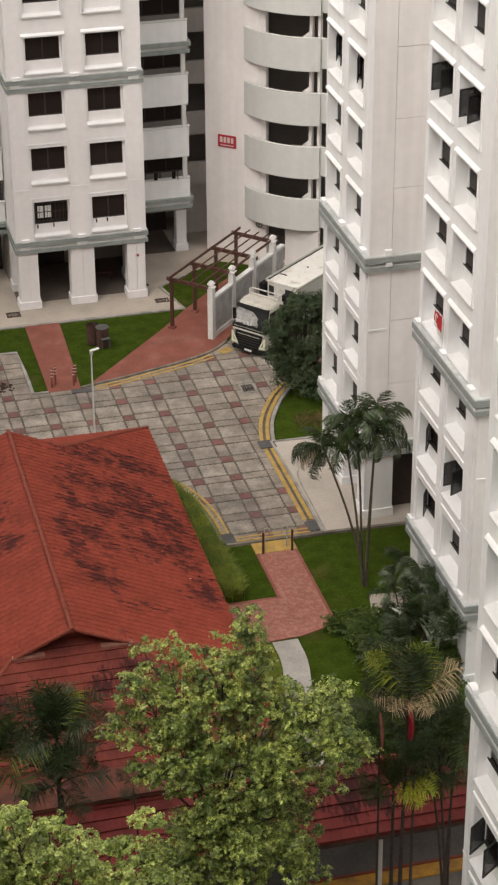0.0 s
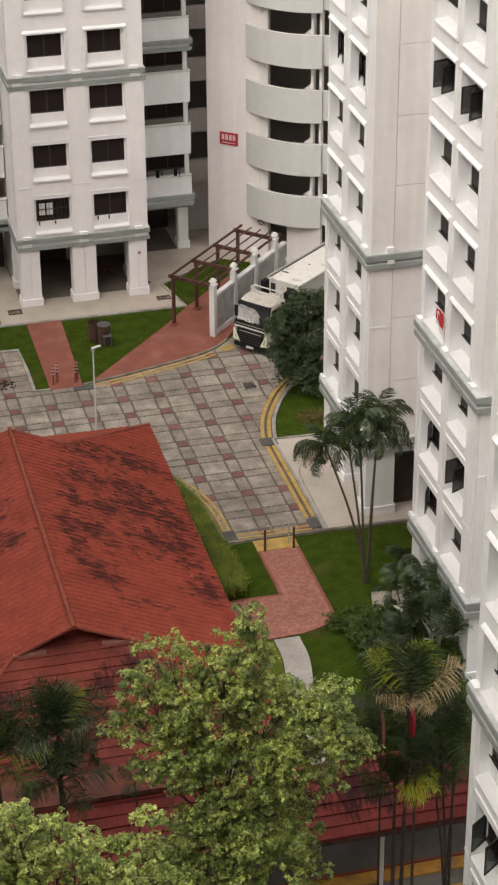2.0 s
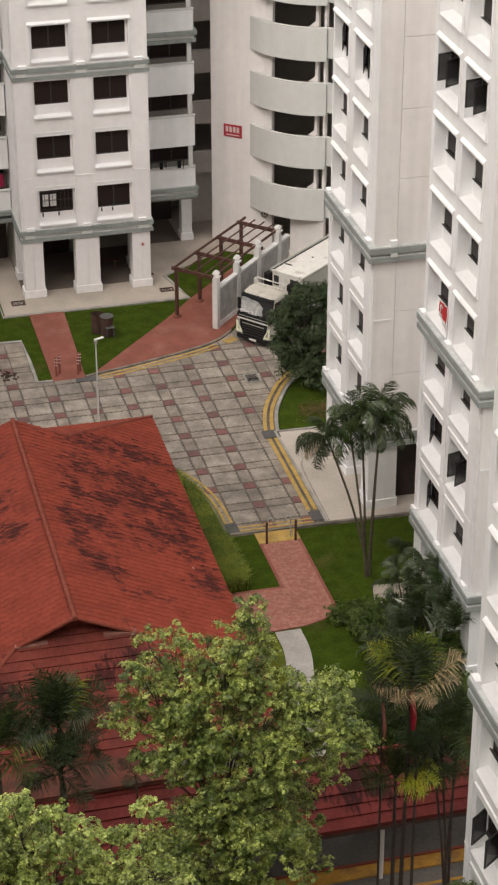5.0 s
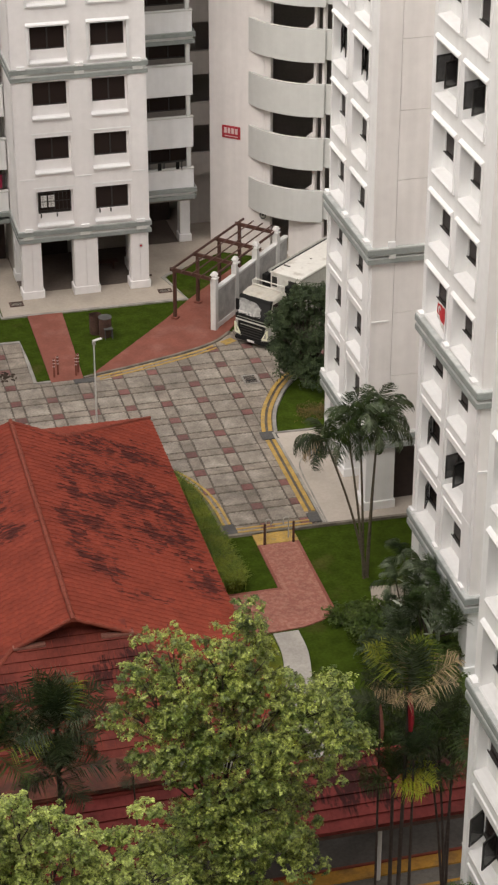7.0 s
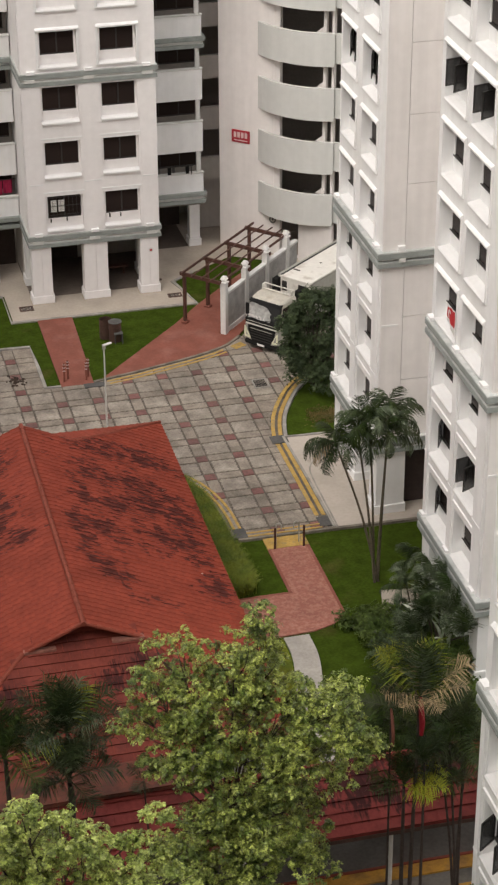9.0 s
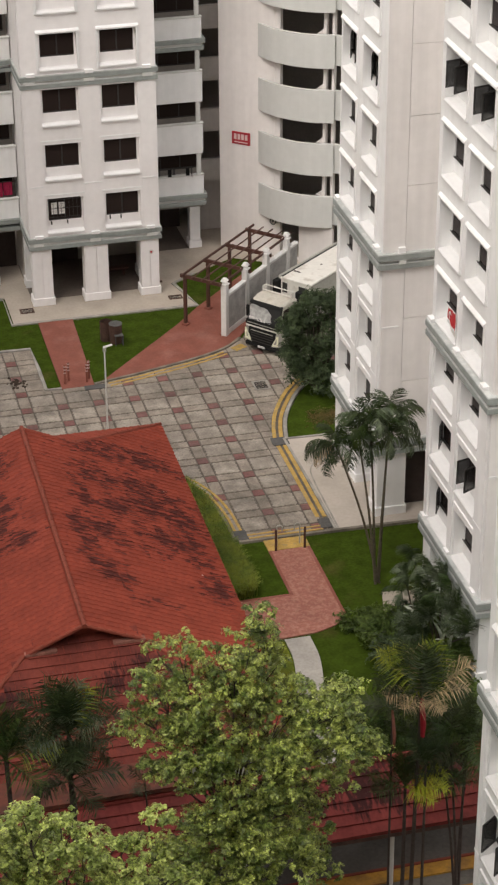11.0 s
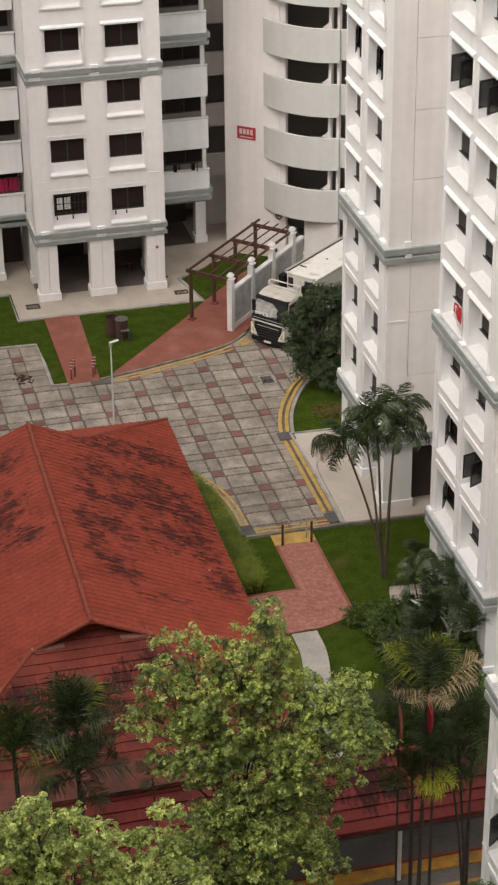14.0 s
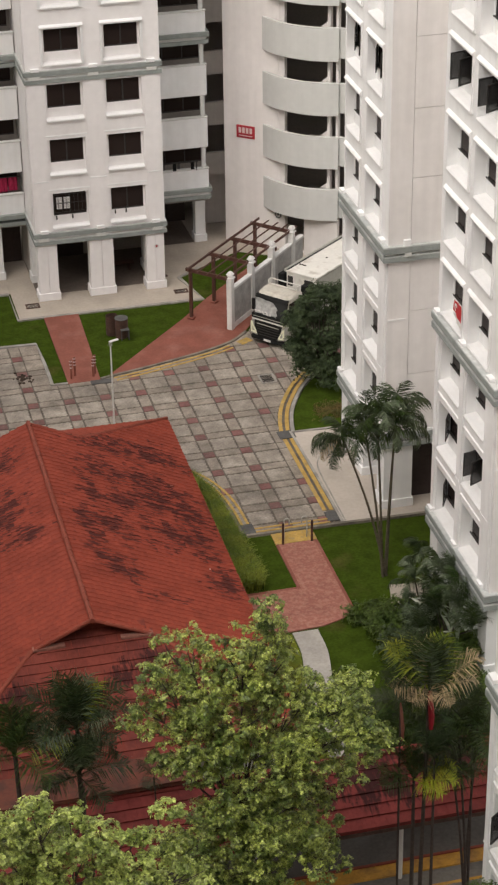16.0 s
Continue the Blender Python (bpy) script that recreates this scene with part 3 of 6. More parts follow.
def facade(root, A, turn, cols, width, top, floors, wall=None, opened=(), outward=-1, frame_from=3, RECESS=0.38, lift=0.0, low=0.6, high=2.08, ledge=0.05, bands=(3.04, 11.4), proud=0.09):
    """A wall with recessed windows over sloping sills, between pilasters."""
    wall = wall or M_WHITE
    bm = bmesh.new()
    edges = [0.0] + [c for col in cols for c in col] + [width]
    for a, b in zip(edges[::2], edges[1::2]):
        fbox(bm, A, a, b, 0, RECESS, 3.04, top)
    inner = bmesh.new()
    for a, b in zip(edges[::2], edges[1::2]):
        fbox(inner, A, a - (0 if a == 0 else 0.1), b + (0 if b == width else 0.1), RECESS + 0.002, RECESS + 0.16, 3.04, top)
    for u0, u1 in cols:
        z = 3.04
        zi = 3.04
        for k in floors:
            zs = SILL0 + STOREY * k
            fbox(bm, A, u0, u1, 0, RECESS, z, zs + lift)
            fbox(inner, A, u0 + 0.1, u1 - 0.1, RECESS + 0.002, RECESS + 0.16, zi, zs + low)
            z, zi = zs + high, zs + high - 0.02
        fbox(bm, A, u0, u1, 0, RECESS, z, top)
        fbox(inner, A, u0 + 0.1, u1 - 0.1, RECESS + 0.002, RECESS + 0.16, zi, top)
    part("wall", bm, wall, root)
    part("inner_wall", inner, wall, root)
    # raised flat pilasters at the ends and between the windows
    for a, b in zip(edges[::2], edges[1::2]):
        lo, hi = a + 0.12, b - 0.12
        bm = bmesh.new()
        fbox(bm, A, lo, hi, -proud, -0.003, bands[0] + 0.62, bands[1] - 0.02)
        part("pilaster", bm, wall, root)
        for zc in (bands[0] + 0.62, bands[1] + 0.62):
            bm = bmesh.new()
            m = (lo + hi) / 2
            fbox(bm, A, m - 0.2, m + 0.2, -0.12 - proud, -0.003, zc, zc + 0.15)
            part("capital", bm, M_WHITE, root)
        bm = bmesh.new()
        fbox(bm, A, lo - 0.02, hi + 0.02, -proud - 0.018, -proud - 0.003, 6.35, 6.42)
        part("moulding", bm, M_WHITE, root)
    frame_me, pane_me = {}, {}
    for i, (u0, u1) in enumerate(cols):
        w = u1 - u0 - 0.2
        if round(w, 3) not in frame_me:
            frame_me[round(w, 3)], pane_me[round(w, 3)] = window_meshes(w + 0.2, high - low)
        for k in floors:
            zs = SILL0 + STOREY * k
            bm = bmesh.new()
            zl = zs + lift
            fprism(bm, A, [(-0.09, zl - 0.03), (-0.09, zl + 0.04), (-0.04, zl + 0.08), (RECESS * 0.5, zl + 0.105), (RECESS - 0.002, zl + 0.15), (RECESS - 0.002, zl - 0.03)], u0 + 0.004, u1 - 0.004)
            part("sill", bm, M_SILL, root)
            bm = bmesh.new()
            if k >= frame_from:
                fprism(bm, A, [(-0.003, zs + high - 0.03), (-0.1, zs + high - 0.03), (-0.12, zs + high + 0.05), (-0.06, zs + high + 0.12), (-0.003, zs + high + 0.16)], u0 - 0.13, u1 + 0.13)
                fbox(bm, A, u0 - 0.13, u0 - 0.004, -0.06, -0.003, zs + lift - 0.02, zs + high - 0.03)
                fbox(bm, A, u1 + 0.004, u1 + 0.13, -0.06, -0.003, zs + lift - 0.02, zs + high - 0.03)
            else:
                fprism(bm, A, [(-0.003, zs + 2.3), (-ledge, zs + 2.3), (-ledge, zs + 2.35), (-0.003, zs + 2.38)], u0 - 0.1, u1 + 0.1)
            part("lintel", bm, M_WHITE, root)
            x, y, z = A((u0 + u1) / 2, RECESS + 0.045, zs + (high + low) / 2)
            win = part("window", frame_me[round(w, 3)], M_FRAME, root)
            win.matrix_basis = pose(x, y, z, 0, 0, turn)
            if turn == 90:
                part("ledge", boxed((-w / 2 - 0.1, w / 2 + 0.1, 0.03, 0.075, (low - high) / 2 - 0.01, (low - high) / 2 + 0.03)), M_FRAME, win)
            for s in (-1, 1):
                pane = part("pane", pane_me[round(w, 3)], M_GLASS, win)
                pane.matrix_basis = pose(s * (w + 0.2) / 4, 0, 0)
            for ci, ck, hinge, size, angle in opened:
                if ci == i and ck == k:
                    casement(win, hinge * (w / 2 + 0.04), outward * -1, size, 0.95, angle)


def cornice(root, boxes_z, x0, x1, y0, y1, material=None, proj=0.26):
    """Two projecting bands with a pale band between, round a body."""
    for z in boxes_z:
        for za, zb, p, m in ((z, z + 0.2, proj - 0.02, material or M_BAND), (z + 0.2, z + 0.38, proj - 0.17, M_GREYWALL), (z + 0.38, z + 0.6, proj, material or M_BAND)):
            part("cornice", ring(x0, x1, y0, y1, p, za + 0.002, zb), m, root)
        # paler caps paint the sky light on the band tops
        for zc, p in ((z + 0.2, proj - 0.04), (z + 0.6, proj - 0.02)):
            part("cornice_cap", ring(x0, x1, y0, y1, p, zc + 0.004, zc + 0.045), M_BANDTOP, root, "pale weathered cornice top with sky light painted in")


def ring(x0, x1, y0, y1, p, z0, z1):
    """A band round the west, south and east sides of a body."""
    return boxed((x0 - p, x1 + p, y0 - p, y0 - 0.004, z0, z1), (x0 - p, x0 - 0.004, y0 - 0.004, y1, z0, z1), (x1 + 0.004, x1 + p, y0 - 0.004, y1, z0, z1))


def shell(root, x0, x1, y0, y1, top, floors, west=True, south=True, wall=None):
    """Slabs, closing walls and roof of a hollow tower; the sides that carry a facade stay open."""
    bm = bmesh.new()
    for z in [2.9] + [SILL0 + STOREY * k - 0.35 for k in floors if k > 0]:
        box(bm, x0 + 0.56, x1 - 0.2, y0 + 0.56, y1 - 0.2, z, z + 0.14)
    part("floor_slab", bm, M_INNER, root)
    part("roof", boxed((x0, x1, y0, y1, top + 0.004, top + 0.3)), M_GREYWALL, root)
    bm = bmesh.new()
    if west:
        box(bm, x0, x0 + 0.2, y0 + 0.56, y1, 3.04, top)
    if south:
        box(bm, x0 + (0.2 if west else 0.56), x1, y0, y0 + 0.2, 3.04, top)
    box(bm, x1 - 0.2, x1, y0 + 0.56, y1 - 0.2, 0.0, top)
    box(bm, x0 + 0.56, x1, y1 - 0.2, y1, 0.0, top)
    part("closing_wall", bm, wall or M_CREAM, root)
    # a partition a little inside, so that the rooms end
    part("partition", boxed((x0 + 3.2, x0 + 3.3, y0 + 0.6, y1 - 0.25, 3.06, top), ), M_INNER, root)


def pillar(root, x0, x1, y0, y1, base=True, material=None):
    bm = boxed((x0, x1, y0, y1, 0.0, 3.04))
    p = part("pillar", bm, material or M_WHITE, root)
    if base:
        part("plinth", soft_box(x0 - 0.07, x1 + 0.07, y0 - 0.07, y1 + 0.07, 0.0, 0.42, 0.02, 1), material or M_WHITE, p)


def panels(root, x0, x1, y, z0, z1, joints, material):
    """Flat wall panels with open joints on a wall that faces -y."""
    zs = [z0] + [z for z in joints if z0 + 0.3 < z < z1 - 0.3] + [z1]
    for a, b in zip(zs, zs[1:]):
        part("wall_panel", boxed((x0, x1, y - 0.055, y - 0.003, a + 0.012, b - 0.012)), material, root)


def right_tower(label, x0, y0, y1, cols, top, floors, opened=(), x1=None, side=True, bands=(2.94, 11.24), deep=0.31):
    root = thing("apartment_block", label, "building")
    x1 = x1 or x0 + 11
    facade(root, face_west(x0, y0), 90, cols, y1 - y0, top, floors, opened=opened, bands=bands, RECESS=deep, low=0.7, high=2.03)
    shell(root, x0, x1, y0, y1, top, floors, west=False, south=True)
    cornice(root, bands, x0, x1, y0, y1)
    lo, hi = bands[0] + 0.62, bands[1] + 0.62
    if side:
        part("corner_pilaster", boxed((x0 + 0.002, x0 + 0.9, y0 - 0.07, y0 - 0.003, lo, hi - 0.64), (x0 + 0.002, x0 + 0.9, y0 - 0.07, y0 - 0.003, hi, top)), M_CREAM, root)
        part("capital", boxed((x0 + 0.6, x0 + 0.88, y0 - 0.22, y0 - 0.075, hi, hi + 0.25)), M_WHITE, root)
        part("cornice_block", boxed((x0 + 0.6, x0 + 0.88, y0 - 0.3, y0 - 0.262, bands[1] + 0.22, bands[1] + 0.37)), M_GREYWALL, root)
        part("capital", boxed((x0 + 0.002, x0 + 0.72, y0 - 0.1, y0 - 0.072, 8.62, 8.7)), M_WHITE, root)
        joints = [8.99 + 2.815 * k for k in range(-2, 14)]
        panels(root, x0 + 0.92, x1, y0, lo, hi - 0.64, joints, M_CREAM)
        panels(root, x0 + 0.92, x1, y0, hi, top, joints, M_CREAM)
    return root


R1 = right_tower("white tower with grey-green cornices and recessed windows", 23.43, 71.9, 77.95, [(1.0, 2.9), (3.83, 5.7)], 47.8, range(0, 15),
                 opened=((0, 5, 1, 0.7, 158), (1, 5, 1, 0.7, 158), (0, 5, 0.1, 0.6, 152), (1, 5, 0.1, 0.6, 152)))
pillar(R1, 23.43, 24.65, 71.8, 72.75)
for y0, y1 in ((74.75, 75.6), (77.1, 77.95)):
    pillar(R1, 23.43, 24.45, y0, y1)
pillar(R1, 27.0, 28.0, 71.9, 72.75)
part("shutter", boxed((24.67, 26.98, 72.5, 72.6, 0.0, 2.88)), M_DARKBACK, R1, "dark brown panel in the pillared deck")
part("void_deck_wall", boxed((26.0, 26.1, 72.8, 77.9, 0.0, 2.88)), M_VOID, R1)
R2 = right_tower("white tower with open dark casement windows and a flag", 23.43, 59.45, 65.85, [(1.06, 3.07), (3.72, 5.88)], 47.8, range(0, 15),
                 opened=((1, 6, 0.75, 0.62, 104), (1, 6, 0.15, 0.62, 116), (0, 6, 0.75, 0.62, 104), (0, 6, 0.15, 0.62, 116), (1, 1, 1, 0.7, 150), (0, 1, 0.7, 0.6, 104), (0, 1, 0.1, 0.62, 118), (1, 0, 1, 0.7, 150)), deep=0.38)
for y0, y1 in ((59.45, 60.3), (62.4, 63.2), (65.0, 65.85)):
    pillar(R2, 23.43, 24.45, y0, y1)
# the depth east to x1 is unseen, lengthened to shade the next tower
R3 = right_tower("white tower facade beside the palms, grey-green cornice", 17.42, 30.0, 43.45, [(2.0, 4.15), (4.85, 7.0), (7.9, 10.05), (10.75, 12.9)], 47.8, range(0, 15),
                 opened=((3, 1, 1, 0.7, 125), (3, 1, 0, 0.7, 125), (3, 7, 1, 0.7, 125)), x1=33.0, side=False, bands=(3.04, 11.34))
for y0, y1 in ((42.5, 43.45), (39.3, 40.2), (36, 36.9), (30, 31)):
    pillar(R3, 17.42, 18.4, y0, y1)
# the tower's recess between the two staggered parts
link = thing("apartment_block", "cream recessed wall between two white towers", "building")
part("wall", boxed((26.4, 26.6, 65.86, 71.89, 0.0, 47.8)), M_CREAM, link)

# ---- the block across the driveway ----
LB = thing("apartment_block", "white apartment block on square pillars, grey-green cornices", "building")
LX0, LX1, LY, TOP = 12.9, 19.47, 96.0, 46.0
LBANDS = (3.06, 11.42)
lw = LX1 - LX0
facade(LB, face_south(LX0, LY), 0, [(0.91, 2.75), (3.82, 5.64)], lw, TOP, range(0, 15), wall=M_LBWHITE, RECESS=0.16, lift=0.3, low=0.94, high=2.15, ledge=0.016, bands=LBANDS, proud=0.03)
shell(LB, LX0, LX1, LY, 106.0, TOP, range(0, 15), west=True, south=False, wall=M_LBWHITE)
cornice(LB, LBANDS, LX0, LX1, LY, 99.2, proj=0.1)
for z in LBANDS:
    for x in (13.3, 16.17, 19.05):
        part("cornice_block", boxed((x - 0.26, x + 0.26, LY - 0.112, LY - 0.02, z + 0.21, z + 0.37)), M_GREYWALL, LB)
for a, b in ((12.95, 13.94), (15.58, 16.8), (18.48, 19.4)):
    pillar(LB, a, b, LY + 0.04, LY + 0.75, material=M_LBWHITE)
    m = (a + b) / 2
    part("pilaster", boxed((a + 0.06, m - 0.018, LY, LY + 0.037, 0.42, 3.04), (m + 0.018, b - 0.06, LY, LY + 0.037, 0.42, 3.04)), M_LBWHITE, LB)
for a, b in ((12.95, 13.6), (18.8, 19.4)):
    pillar(LB, a, b, LY + 2.4, LY + 3.1)
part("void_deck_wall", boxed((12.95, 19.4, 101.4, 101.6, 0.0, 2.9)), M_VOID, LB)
# dark panel added at the back to paint the depth of shade
part("store_shutter", boxed((13.3, 16.1, 101.3, 101.38, 0.0, 2.6)), M_DARKBACK, LB, "dark brown panel in the pillared deck")
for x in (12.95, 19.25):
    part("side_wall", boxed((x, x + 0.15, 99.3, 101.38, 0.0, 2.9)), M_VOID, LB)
# floor colour carries the shade under the block
part("deck_floor", boxed((LX0 + 0.02, LX1 - 0.02, LY + 0.78, 101.38, 0.004, 0.012)), M_DECKSHADE, LB, "deck floor with its shade painted in")
part("bench", soft_box(16.9, 18.3, 98.6, 99.0, 0.38, 0.46, 0.02, 1), M_BROWN, LB, "brown bench in the shaded deck")
for x in (17.1, 18.0):
    part("bench_leg", boxed((x, x + 0.1, 98.65, 98.95, 0.0, 0.38)), M_BROWN, LB)
# grille with drying shirts behind the lowest window
gr = thing("window_grille", "dark window grille with pale shutters half open", "grille")
for i in range(9):
    part("bar", boxed((13.93 + i * 0.2, 13.95 + i * 0.2, 96.04, 96.055, 4.68, 5.62)), M_FRAME, gr)
for z in (4.68, 5.15, 5.6):
    part("cross_bar", boxed((13.9, 15.55, 96.06, 96.075, z, z + 0.03)), M_FRAME, gr)
for x in (14.05, 14.42):
    for i in range(7):
        part("louvre", boxed((x, x + 0.3, 96.08, 96.1, 4.86 + i * 0.09, 4.93 + i * 0.09)), M_CLOTHWHITE, gr)


for i, x in enumerate((14.0, 14.8, 16.95, 17.5)):
    part("pole_bracket", boxed((x - 0.03, x + 0.03, LY - 0.16, LY - 0.06, SILL0 + 0.84, SILL0 + 1.02)), M_FRAME, LB)
rs = thing("round_sign", "small round white sign with red centre on a pillar", "sign")
for r, y, m in ((0.12, 95.985, M_CLOTHWHITE), (0.06, 95.97, M_REDSIGN)):
    bm = bmesh.new()
    tube(bm, [(19.0, y, 2.35), (19.0, y + 0.012, 2.35)], r, 16)
    part("disc", bm, m, rs)


def wing(root, x0, x1, y, floors, top, post=True, base=3.04):
    """Access balconies: tall parapets with dark openings behind."""
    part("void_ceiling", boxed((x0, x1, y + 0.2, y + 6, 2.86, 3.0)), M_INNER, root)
    for k in floors:
        zp = SILL0 + STOREY * k
        h0, h1 = (zp - 0.5, zp + 1.1)
        if k == 0:
            h0 = 3.64
        part("parapet", soft_box(x0, x1, y, y + 0.18, h0, h1, 0.02, 1), M_WHITE, root)
        part("parapet_cap", boxed((x0 - 0.03, x1 + 0.03, y - 0.04, y + 0.22, h1 + 0.002, h1 + 0.07)), M_GREYWALL, root)
        part("balcony_slab", boxed((x0, x1, y + 0.182, y + 2.6, zp - 0.45, zp - 0.3)), M_GREYWALL, root)
        if post:
            part("balcony_post", boxed((x1 - 0.34, x1 - 0.14, y + 0.02, y + 0.2, h1 + 0.072, h1 + 1.19)), M_GREYWALL, root)
        w = x1 - x0
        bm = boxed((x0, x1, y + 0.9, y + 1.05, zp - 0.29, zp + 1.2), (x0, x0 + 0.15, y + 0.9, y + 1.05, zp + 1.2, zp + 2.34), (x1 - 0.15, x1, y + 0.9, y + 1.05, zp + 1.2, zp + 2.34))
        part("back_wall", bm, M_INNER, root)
        win = part("window", boxed((x0 + 0.15, x1 - 0.15, y + 0.95, y + 1.0, zp + 1.2, zp + 1.26), (x0 + w * 0.33, x0 + w * 0.33 + 0.05, y + 0.95, y + 1.0, zp + 1.26, zp + 2.3),
                                   (x0 + w * 0.66, x0 + w * 0.66 + 0.05, y + 0.95, y + 1.0, zp + 1.26, zp + 2.3)), M_FRAME, root)
        part("pane", boxed((x0 + 0.15, x1 - 0.15, y + 0.97, y + 0.98, zp + 1.26, zp + 2.34)), M_GLASS, win)


RW = thing("balcony_wing", "white balconies with grey cornices beside the block", "building")
wing(RW, 19.5, 22.66, 99.85, range(0, 15), TOP)
for z in LBANDS:
    for za, zb, p in ((z, z + 0.2, 0.1), (z + 0.38, z + 0.6, 0.15)):
        part("cornice", boxed((19.5, 22.66 + p, 99.85 - p, 100.45, za, zb)), M_BAND, RW)
    part("cornice_fill", boxed((19.5, 22.68, 99.83, 100.44, z + 0.202, z + 0.378)), M_GREYWALL, RW)
pillar(RW, 22.2, 22.75, 101.3, 101.9, material=M_WHITE)
# back wall and floor coloured dark to stand for the wing's shade
part("void_deck_wall", boxed((19.5, 22.3, 104.4, 104.6, 0.0, 2.85)), M_DARKBACK, RW)
part("deck_floor", boxed((19.52, 22.1, 101.3, 104.38, 0.004, 0.012)), M_DECKSHADE, RW)
part("end_wall", boxed((22.66, 22.79, 101.0, 105.98, 3.0, TOP)), M_CREAM, RW)
part("rear_wall", boxed((19.5, 30.0, 106.0, 106.2, 0.0, TOP)), M_VOID, RW)
LW = thing("balcony_wing", "white balcony wing with dark openings, red washing", "building")
wing(LW, 0.0, 12.84, 99.0, range(0, 15), TOP, post=False)
for z in LBANDS:
    for za, zb, p in ((z, z + 0.2, 0.16), (z + 0.38, z + 0.6, 0.22)):
        part("cornice", boxed((0.0, 12.84, 99.0 - p, 99.6, za, zb)), M_BAND, LW)
for x in (3.0, 7.0, 11.0):
    pillar(LW, x, x + 0.6, 99.2, 99.8)
# back wall coloured dark to put shade behind the pillars
part("void_deck_wall", boxed((0.0, 12.84, 101.4, 101.6, 0.0, 2.85)), M_DARKBACK, LW)
part("rear_wall", boxed((0.0, 12.86, 106.0, 106.2, 0.0, TOP)), M_VOID, LW)
CL = thing("corridor_wing", "shaded corridor floors with grey parapets", "building")
for k in range(0, 15):
    z = SILL0 + STOREY * k
    part("parapet", boxed((22.8, 24.6, 102.9, 103.1, z - 0.5, z + 0.75)), M_CORRIDOR, CL)
    part("corridor_slab", boxed((22.8, 24.6, 103.12, 105.9, z - 0.5, z - 0.35)), M_INNER, CL)

part("ground_wall", boxed((22.9, 24.4, 103.6, 103.8, 0.0, 3.0)), M_CORRIDOR, CL)

# ---- the rounded stair block, turned from the rest ----
ST = thing("stair_block", "pale stair block with rounded grey balconies and blank wall", "building", at=(23.85, 101.23, 0), rz=-40)
part("wall", boxed((0, 3.15, 0, 0.3, 0, TOP), (3.15, 5.6, 0, 0.3, 0, 0.02)), M_STAIR, ST)
part("side_wall", boxed((0, 0.3, 0.302, 8, 0, TOP)), M_STAIR, ST)
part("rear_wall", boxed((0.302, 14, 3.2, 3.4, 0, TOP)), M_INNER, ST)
part("roof", boxed((0, 14, -0.6, 8, TOP + 0.004, TOP + 0.2)), M_GREYWALL, ST)
part("column", boxed((5.93, 6.08, -0.1, 0.2, 0, TOP)), M_STAIR, ST)
part("column", boxed((6.36, 6.5, -0.02, 0.25, 0, TOP)), M_STAIR, ST)
part("wall", boxed((3.152, 3.5, 0.02, 0.3, 0, TOP)), M_STAIR, ST)
part("ground_wall", boxed((4.7, 6.6, -0.25, -0.05, 0, 2.2)), M_STAIR, ST)
C0, C1, TURN = Vector((2.25, -0.0)), Vector((6.62, -0.27)), radians(62)


def arc(grow, n=18):
    chord = C1 - C0
    r = chord.length / 2 / math.sin(TURN / 2) + grow
    mid = (C0 + C1) / 2
    inward = Vector((-chord.y, chord.x)).normalized()
    centre = mid + inward * (chord.length / 2 / math.tan(TURN / 2))
    a0 = math.atan2(-inward.y, -inward.x)
    return [(centre.x + r * math.cos(a0 + TURN * (i / n - 0.5)), centre.y + r * math.sin(a0 + TURN * (i / n - 0.5))) for i in range(n + 1)]


for k in range(0, 15):
    zt = 4.09 + 2.86 * k
    bm = bmesh.new()
    strip(bm, arc(-0.09), 0.18, zt - 1.82, zt - 0.1)
    p = part("balcony_parapet", bm, M_GREYWALL, ST, "rounded pale grey balcony parapet")
    bm = bmesh.new()
    plate(bm, arc(-0.19) + [(6.55, 0.35), (2.3, 0.35)], zt - 1.75, zt - 1.55)
    part("balcony_floor", bm, M_GREYWALL, p)
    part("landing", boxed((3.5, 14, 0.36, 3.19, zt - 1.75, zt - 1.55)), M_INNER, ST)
    bm = bmesh.new()
    tri = [bm.verts.new((x, y, z)) for y in (-0.12, 0.1) for x, z in ((5.55, zt - 0.2), (5.928, zt - 0.2), (5.928, zt + 0.12))]
    for f in ((0, 1, 2), (5, 4, 3), (0, 1, 4, 3), (1, 2, 5, 4), (2, 0, 3, 5)):
        bm.faces.new([tri[i] for i in f])
    part("parapet_return", bm, M_STAIR, ST)
    part("side_parapet", boxed((6.55, 8.5, -0.1, 0.1, zt - 1.7, zt - 0.16)), M_GREYWALL, ST)
SG = thing("block_sign", "red block number plate with white bars", "sign", at=(23.85, 101.23, 0), rz=-40)
part("plate", soft_box(0.74, 1.79, -0.05, -0.005, 5.93, 6.61, 0.01, 1), M_REDSIGN, SG)
for i in range(4):
    part("numeral_bar", boxed((0.87 + i * 0.21, 1.02 + i * 0.21, -0.06, -0.052, 6.2, 6.5)), M_SIGNWHITE, SG)
part("text_bar", boxed((0.9, 1.66, -0.06, -0.052, 6.03, 6.08)), M_SIGNWHITE, SG)

reel = thing("wall_fitting", "small dark ring fitting on the stair wall", "wall fitting", at=(23.85, 101.23, 0), rz=-40)
bm = bmesh.new()
tube(bm, [(3.12 + 0.16 * math.cos(a * 0.45), -0.07, 1.95 + 0.16 * math.sin(a * 0.45)) for a in range(15)], 0.035, 6)
part("ring", bm, M_BANDDARK, reel)
part("bracket", boxed((3.09, 3.15, -0.1, -0.003, 1.93, 2.15)), M_BANDDARK, reel)

